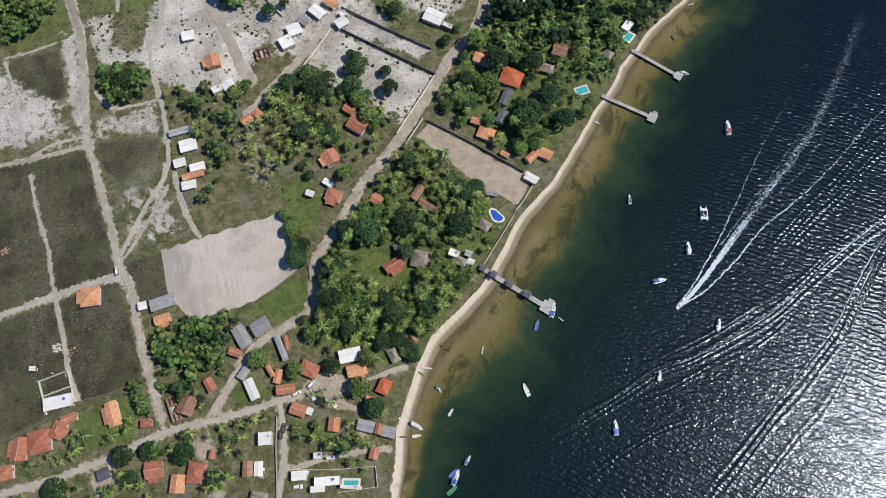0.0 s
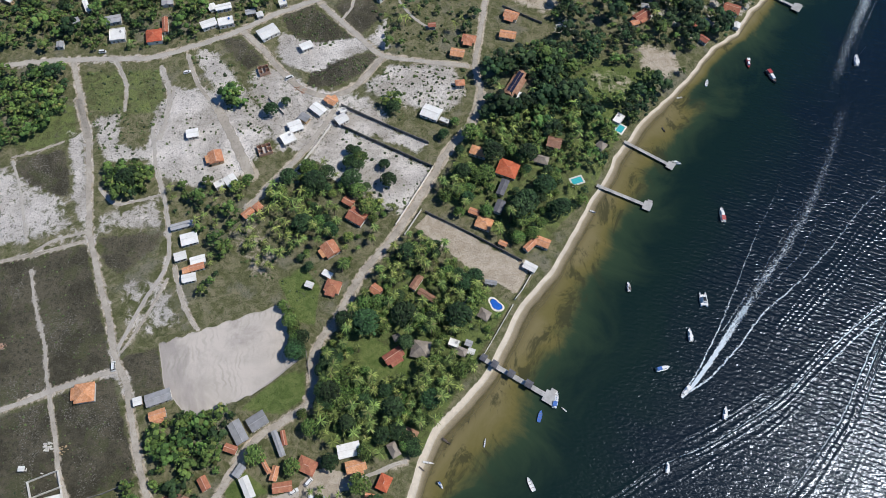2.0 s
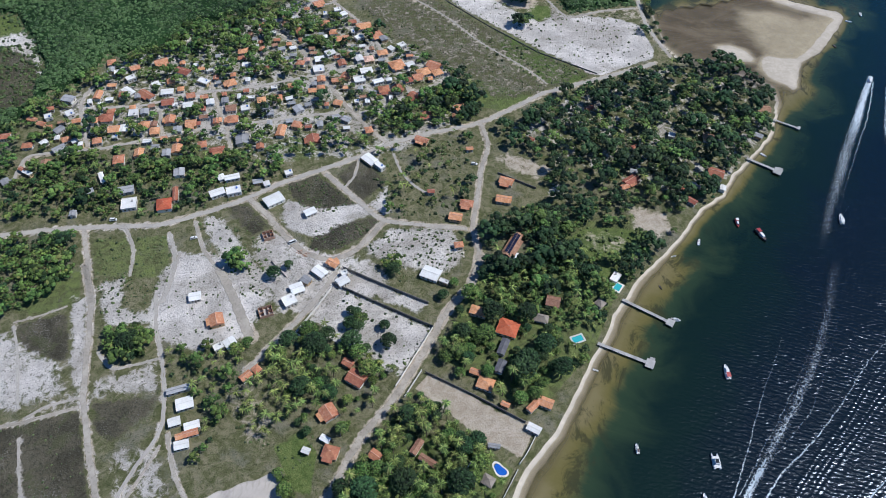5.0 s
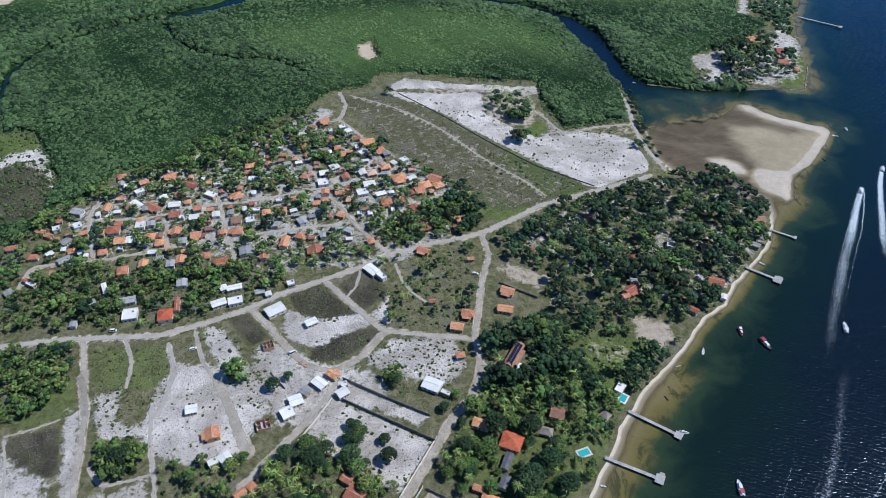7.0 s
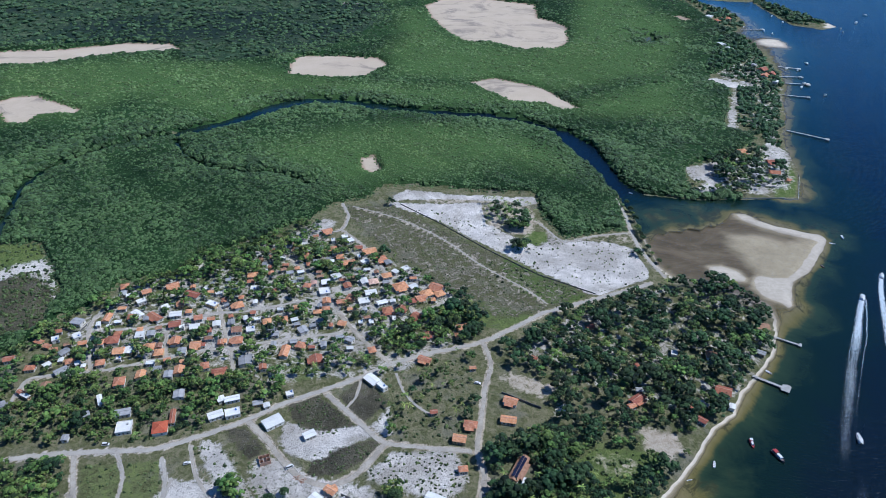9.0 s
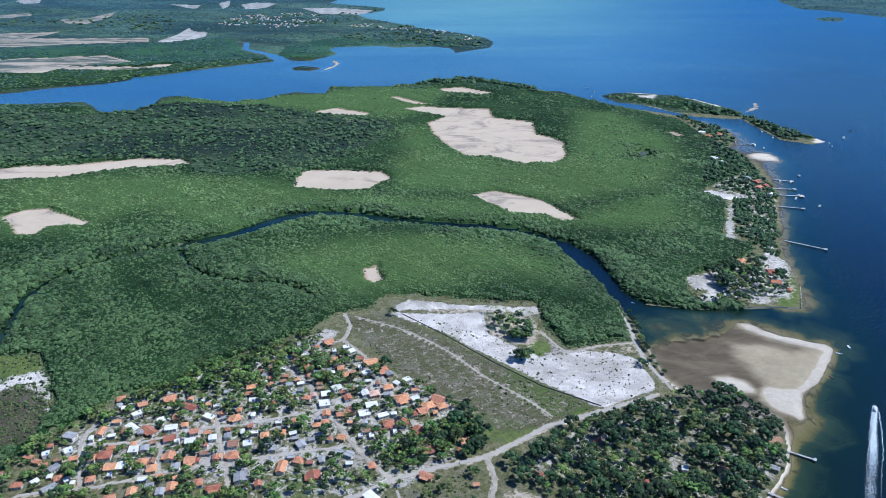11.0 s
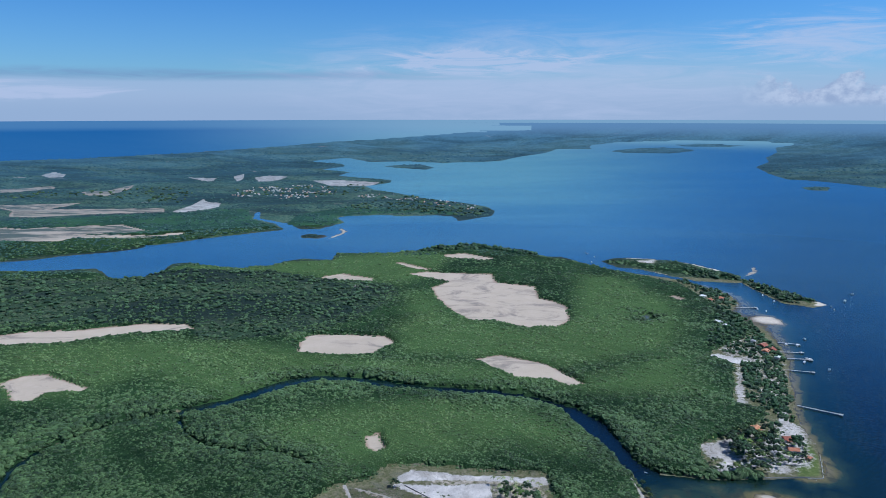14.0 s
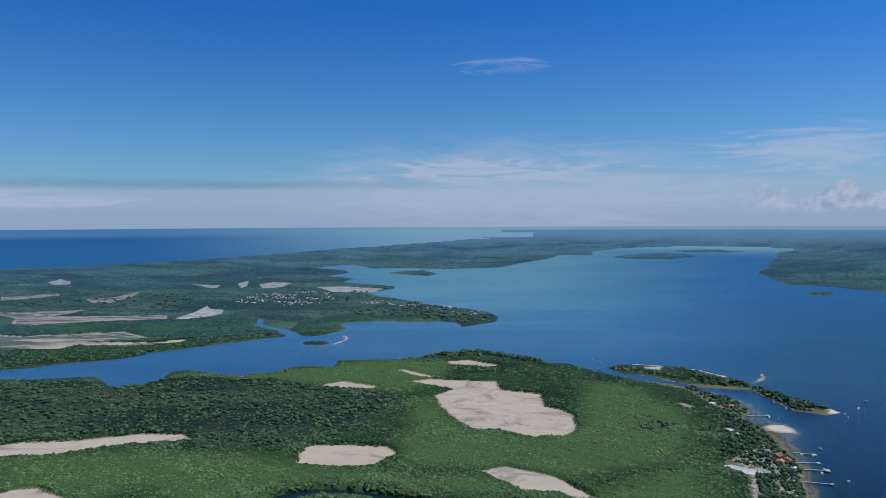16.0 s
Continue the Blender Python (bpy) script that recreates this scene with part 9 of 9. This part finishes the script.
# ---- wakes ----
def foam(line, wide0, wide1, dense0, dense1, label, step=2.0, lift=0.06, wander=0.0):
    rnd = random.Random(len(line) * 13 + int(line[0][0]))
    rows_ = along(line, step)
    n, cols = len(rows_), 7
    verts, den = [], []
    for i, (q, way) in enumerate(rows_):
        f_ = i / (n - 1)
        wd = wide0 + (wide1 - wide0) * f_
        side = Vector((way.y, -way.x))
        q = q + side * rnd.uniform(-1, 1) * wander
        for c in range(cols):
            u = c / (cols - 1) * 2 - 1
            verts.append((q.x + side.x * u * wd / 2, q.y + side.y * u * wd / 2, lift))
            ends = min(1.0, (n - 1 - i) / max(1, n * 0.25)) * min(1.0, (i + 1) / 3)
            den.append((dense0 + (dense1 - dense0) * f_) * (1 - u * u) * (0.35 + 0.65 * ends))
    quads_ = np.array([(i * cols + c, i * cols + c + 1, (i + 1) * cols + c + 1, (i + 1) * cols + c) for i in range(n - 1) for c in range(cols - 1)])
    ob, used = sheet("boat_wake", np.array(verts), quads_, foam_mat)
    lay(ob.data, "froth", np.array(den)[used])
    tagged(ob, label, "wake", kind="stuff")


def swell(line, crests=3, gap=3.0, tall=0.2):
    """A train of smooth waves that a passing boat has left on the water."""
    rnd = random.Random(len(line) * 7 + crests)
    rows_ = along(line, 1.3)
    n, cols = len(rows_), crests * 7 + 1
    wide, ph = crests * gap, rnd.uniform(0, 6)
    verts = []
    for i, (q, way) in enumerate(rows_):
        side = Vector((way.y, -way.x))
        ends = min(1.0, i / (n * 0.15), (n - 1 - i) / (n * 0.15))
        live = tall * ends * (0.75 + 0.25 * math.sin(i * 0.11 + ph) * math.sin(i * 0.037 + 2 * ph))
        for c in range(cols):
            u = c / (cols - 1) * 2 - 1
            off = 0.3 * math.sin(i * 0.16 + c * 0.2 + ph)
            verts.append((q.x + side.x * (u * wide / 2 + off), q.y + side.y * (u * wide / 2 + off), 0.03 + 0.38 * live * (1 - u * u) ** 0.6 * (1 - math.cos((u + 1) * math.pi * crests))))
    quads_ = np.array([(i * cols + c, i * cols + c + 1, (i + 1) * cols + c + 1, (i + 1) * cols + c) for i in range(n - 1) for c in range(cols - 1)])
    ob, used = sheet("boat_swell", np.array(verts), quads_, sea_mat)
    xy = np.array([v[:2] for v in verts])[used]
    lay(ob.data, "depth", 1 + np.maximum(-np.maximum(rim(xy, SHELVES[0], True, 300.0), rim(xy, SHELVES[1], True, 300.0)), 0) / 45.0)
    lay(ob.data, "open_bay", np.zeros(len(used)))
    lay(ob.data, "deep", np.ones(len(used)))
    tagged(ob, "train of smooth wake waves crossing dark water", "waves", kind="stuff")


TRAIL, CREST = "white churned wake trailing behind a speedboat", "line of broken white wake crests on dark water"
foam([(122, 89.6), (133, 105), (145, 123), (156, 142), (174, 174), (191, 201), (206, 230), (221, 256)], 1.6, 1.2, 0.95, 0.3, CREST, 2.0, 0.06, 0.3)
foam([(121, 88.7), (134, 102), (154, 126), (172, 148)], 2.0, 7, 1.5, 0.75, TRAIL, 2.0, 0.06, 0.2)
foam([(154, 126), (172, 148), (190, 169), (210, 196), (228, 227), (248, 265), (265, 297)], 7, 15, 0.72, 0.42, TRAIL, 2.0, 0.06, 0.4)
foam([(148, 119), (171, 142), (195, 164), (215, 193), (234, 227), (253, 265)], 1.6, 2.0, 0.7, 0.35, CREST, 2.0, 0.06, 0.6)
foam([(145, 120), (166, 146), (185, 169), (206, 198), (223, 228), (244, 266)], 1.6, 2.0, 0.7, 0.35, CREST, 2.0, 0.06, 0.6)
foam([(122, 89.6), (136, 98.2), (152, 113), (169, 131), (193, 150), (214, 169), (236, 192), (259, 211), (291, 239)], 1.6, 1.6, 1.0, 0.5, CREST, 2.0, 0.06, 0.35)
foam([(163, 126), (193, 151), (215, 174), (238, 197), (268, 224)], 1.1, 1.0, 0.6, 0.4, CREST, 2.0, 0.06, 0.4)
# white ribbons painting in the bright highlights along the swell crests
foam([(45.3, 23.3), (63.6, 32.4), (90.7, 48.2), (108, 58.5), (127, 65.8), (147, 75.6), (168, 88.2), (186, 102), (212, 123), (234, 138), (265, 157)], 1.2, 1.5, 0.45, 1.10, CREST, 2.0, 0.12, 0.25)
foam([(63.5, 30.0), (93.1, 45.9), (110, 55.9), (129, 63.1), (149, 72.6), (171, 85.7), (190, 101), (215, 120), (236, 134), (267, 153)], 1.2, 1.5, 0.45, 1.05, CREST, 2.0, 0.12, 0.25)
foam([(99.5, 58.2), (119, 68.4), (145, 81.4), (163, 91.3), (178, 99.9)], 1.0, 1.2, 0.45, 0.80, CREST, 2.0, 0.12, 0.25)
foam([(121, 0.4), (134, 16.6), (152, 35.2), (168, 50.6), (181, 63.9), (194, 77.5), (206, 94.4), (216, 109), (230, 127), (250, 152)], 1.2, 1.5, 0.45, 1.05, CREST, 2.0, 0.12, 0.25)
foam([(125, -0.0), (139, 15.4), (156, 33.9), (172, 49.3), (184, 61.8), (198, 77.0), (209, 93.0), (219, 108), (233, 125), (254, 151)], 1.2, 1.5, 0.45, 1.05, CREST, 2.0, 0.12, 0.25)
foam([(129, -0.5), (143, 14.9), (161, 33.4), (176, 48.8), (188, 61.2), (202, 76.5), (212, 92.5), (222, 107), (237, 125), (257, 150)], 1.0, 1.4, 0.45, 0.95, CREST, 2.0, 0.12, 0.25)
foam([(195, 102), (209, 115), (230, 133), (259, 155)], 5, 12, 0.3, 0.45, TRAIL, 2.0, 0.06, 0.4)
foam([(129, 102), (145, 132), (158, 154), (170, 174), (186, 201), (200, 226)], 0.8, 0.8, 0.35, 0.25, CREST, 2.0, 0.06, 0.5)
foam([(342, 443), (325, 416), (309, 389), (290, 359)], 6.0, 12, 1.15, 0.8, TRAIL, 2.0, 0.06, 0.2)
foam([(309, 389), (290, 359), (274, 331), (259, 306), (244, 278), (231, 253)], 12, 14, 0.8, 0.45, TRAIL, 2.0, 0.06, 0.3)
foam([(338, 437), (310, 396), (287, 359), (264, 321), (246, 287), (228, 253)], 1.4, 1.3, 1.0, 0.3, CREST, 2.0, 0.06, 0.4)
foam([(341, 437), (320, 396), (297, 359), (274, 321), (255, 287), (238, 253)], 1.4, 1.3, 1.0, 0.3, CREST, 2.0, 0.06, 0.4)
foam([(372, 471), (357, 444), (341, 409), (327, 377), (316, 347)], 5, 11, 1.2, 0.7, TRAIL, 2.0, 0.06, 0.2)
swell([(45.3, 22.6), (63.6, 32.0), (92.0, 47.7), (109, 58.0), (128, 65.2), (148, 75.1), (169, 87.7), (187, 102), (213, 123), (235, 137), (266, 156)], 3, 2.6, 0.24)
swell([(90.2, 42.6), (112, 50.4), (140, 63.7), (161, 74.6), (182, 90.0)], 2, 2.4, 0.14)
swell([(99.6, 59.5), (119, 68.4), (145, 81.4), (163, 91.3), (178, 99.9), (201, 118), (232, 142)], 2, 2.2, 0.15)
swell([(120, -4.7), (125, 1.1), (139, 16.1), (157, 34.7), (173, 50.1), (185, 62.8), (199, 77.3), (210, 93.9), (220, 108), (234, 126), (254, 152)], 3, 2.9, 0.29)
swell([(132, -15.0), (145, 3.5), (166, 25.2), (182, 40.3), (199, 61.3), (214, 80.4)], 2, 2.6, 0.14)
swell([(64.4, 3.5), (83.0, 17.8), (105, 30.1), (126, 37.6)], 2, 2.4, 0.14)
swell([(179, 120), (199, 139), (224, 161), (254, 188)], 3, 2.6, 0.21)
swell([(161, 111), (184, 133), (208, 155), (234, 181), (265, 209)], 2, 2.6, 0.19)


# ---- the far village across the inlet ----
FAR_TOWN = [[(-807, 3173), (-510, 3316), (-359, 2910), (-553, 2745), (-801, 2876)], [(-354, 2871), (-133, 2928), (87.3, 2651), (200, 2493), (138, 2437), (-122, 2688)]]
q = np.concatenate([scatter_far for scatter_far in (rng.uniform(np.min(o_, 0), np.max(o_, 0), (600, 2))[: 500] for o_ in FAR_TOWN)])
q = q[np.max([rim(q, o_, True, 50.0) for o_ in FAR_TOWN], axis=0) > 0]
q = q[ripple(q, 60.0, 9.0) + rng.normal(0, 0.3, len(q)) > 0.0][:230]
for name, mat, sel in (("far_white_houses", M["plaster"], np.arange(len(q)) % 3 > 0), ("far_tiled_houses", M["pink"], np.arange(len(q)) % 3 == 0)):
    verts, faces = [], []
    for x, y in q[sel]:
        l, wd, h, a = rng.uniform(4, 9), rng.uniform(4, 6), rng.uniform(2.5, 3.5), rng.uniform(0, 3.14)
        c, sn = math.cos(a), math.sin(a)
        n = len(verts)
        for u, v, z in ((-1, -1, 0), (1, -1, 0), (1, 1, 0), (-1, 1, 0), (-1, -1, 1), (1, -1, 1), (1, 1, 1), (-1, 1, 1), (-1, 0, 1.5), (1, 0, 1.5)):
            verts.append((x + u * l / 2 * c - v * wd / 2 * sn, y + u * l / 2 * sn + v * wd / 2 * c, 1.0 + z * h))
        faces += [tuple(n + i for i in f_) for f_ in ((0, 1, 5, 4), (1, 2, 6, 9, 5), (2, 3, 7, 6), (3, 0, 4, 8, 7), (4, 5, 9, 8), (6, 7, 8, 9))]
    me = bpy.data.meshes.new(name)
    me.from_pydata(far(np.array(verts)).tolist(), [], faces)
    me.materials.append(mat)
    tagged(new(name, me), "tiny pale houses of a village across the inlet", "village", kind="stuff")
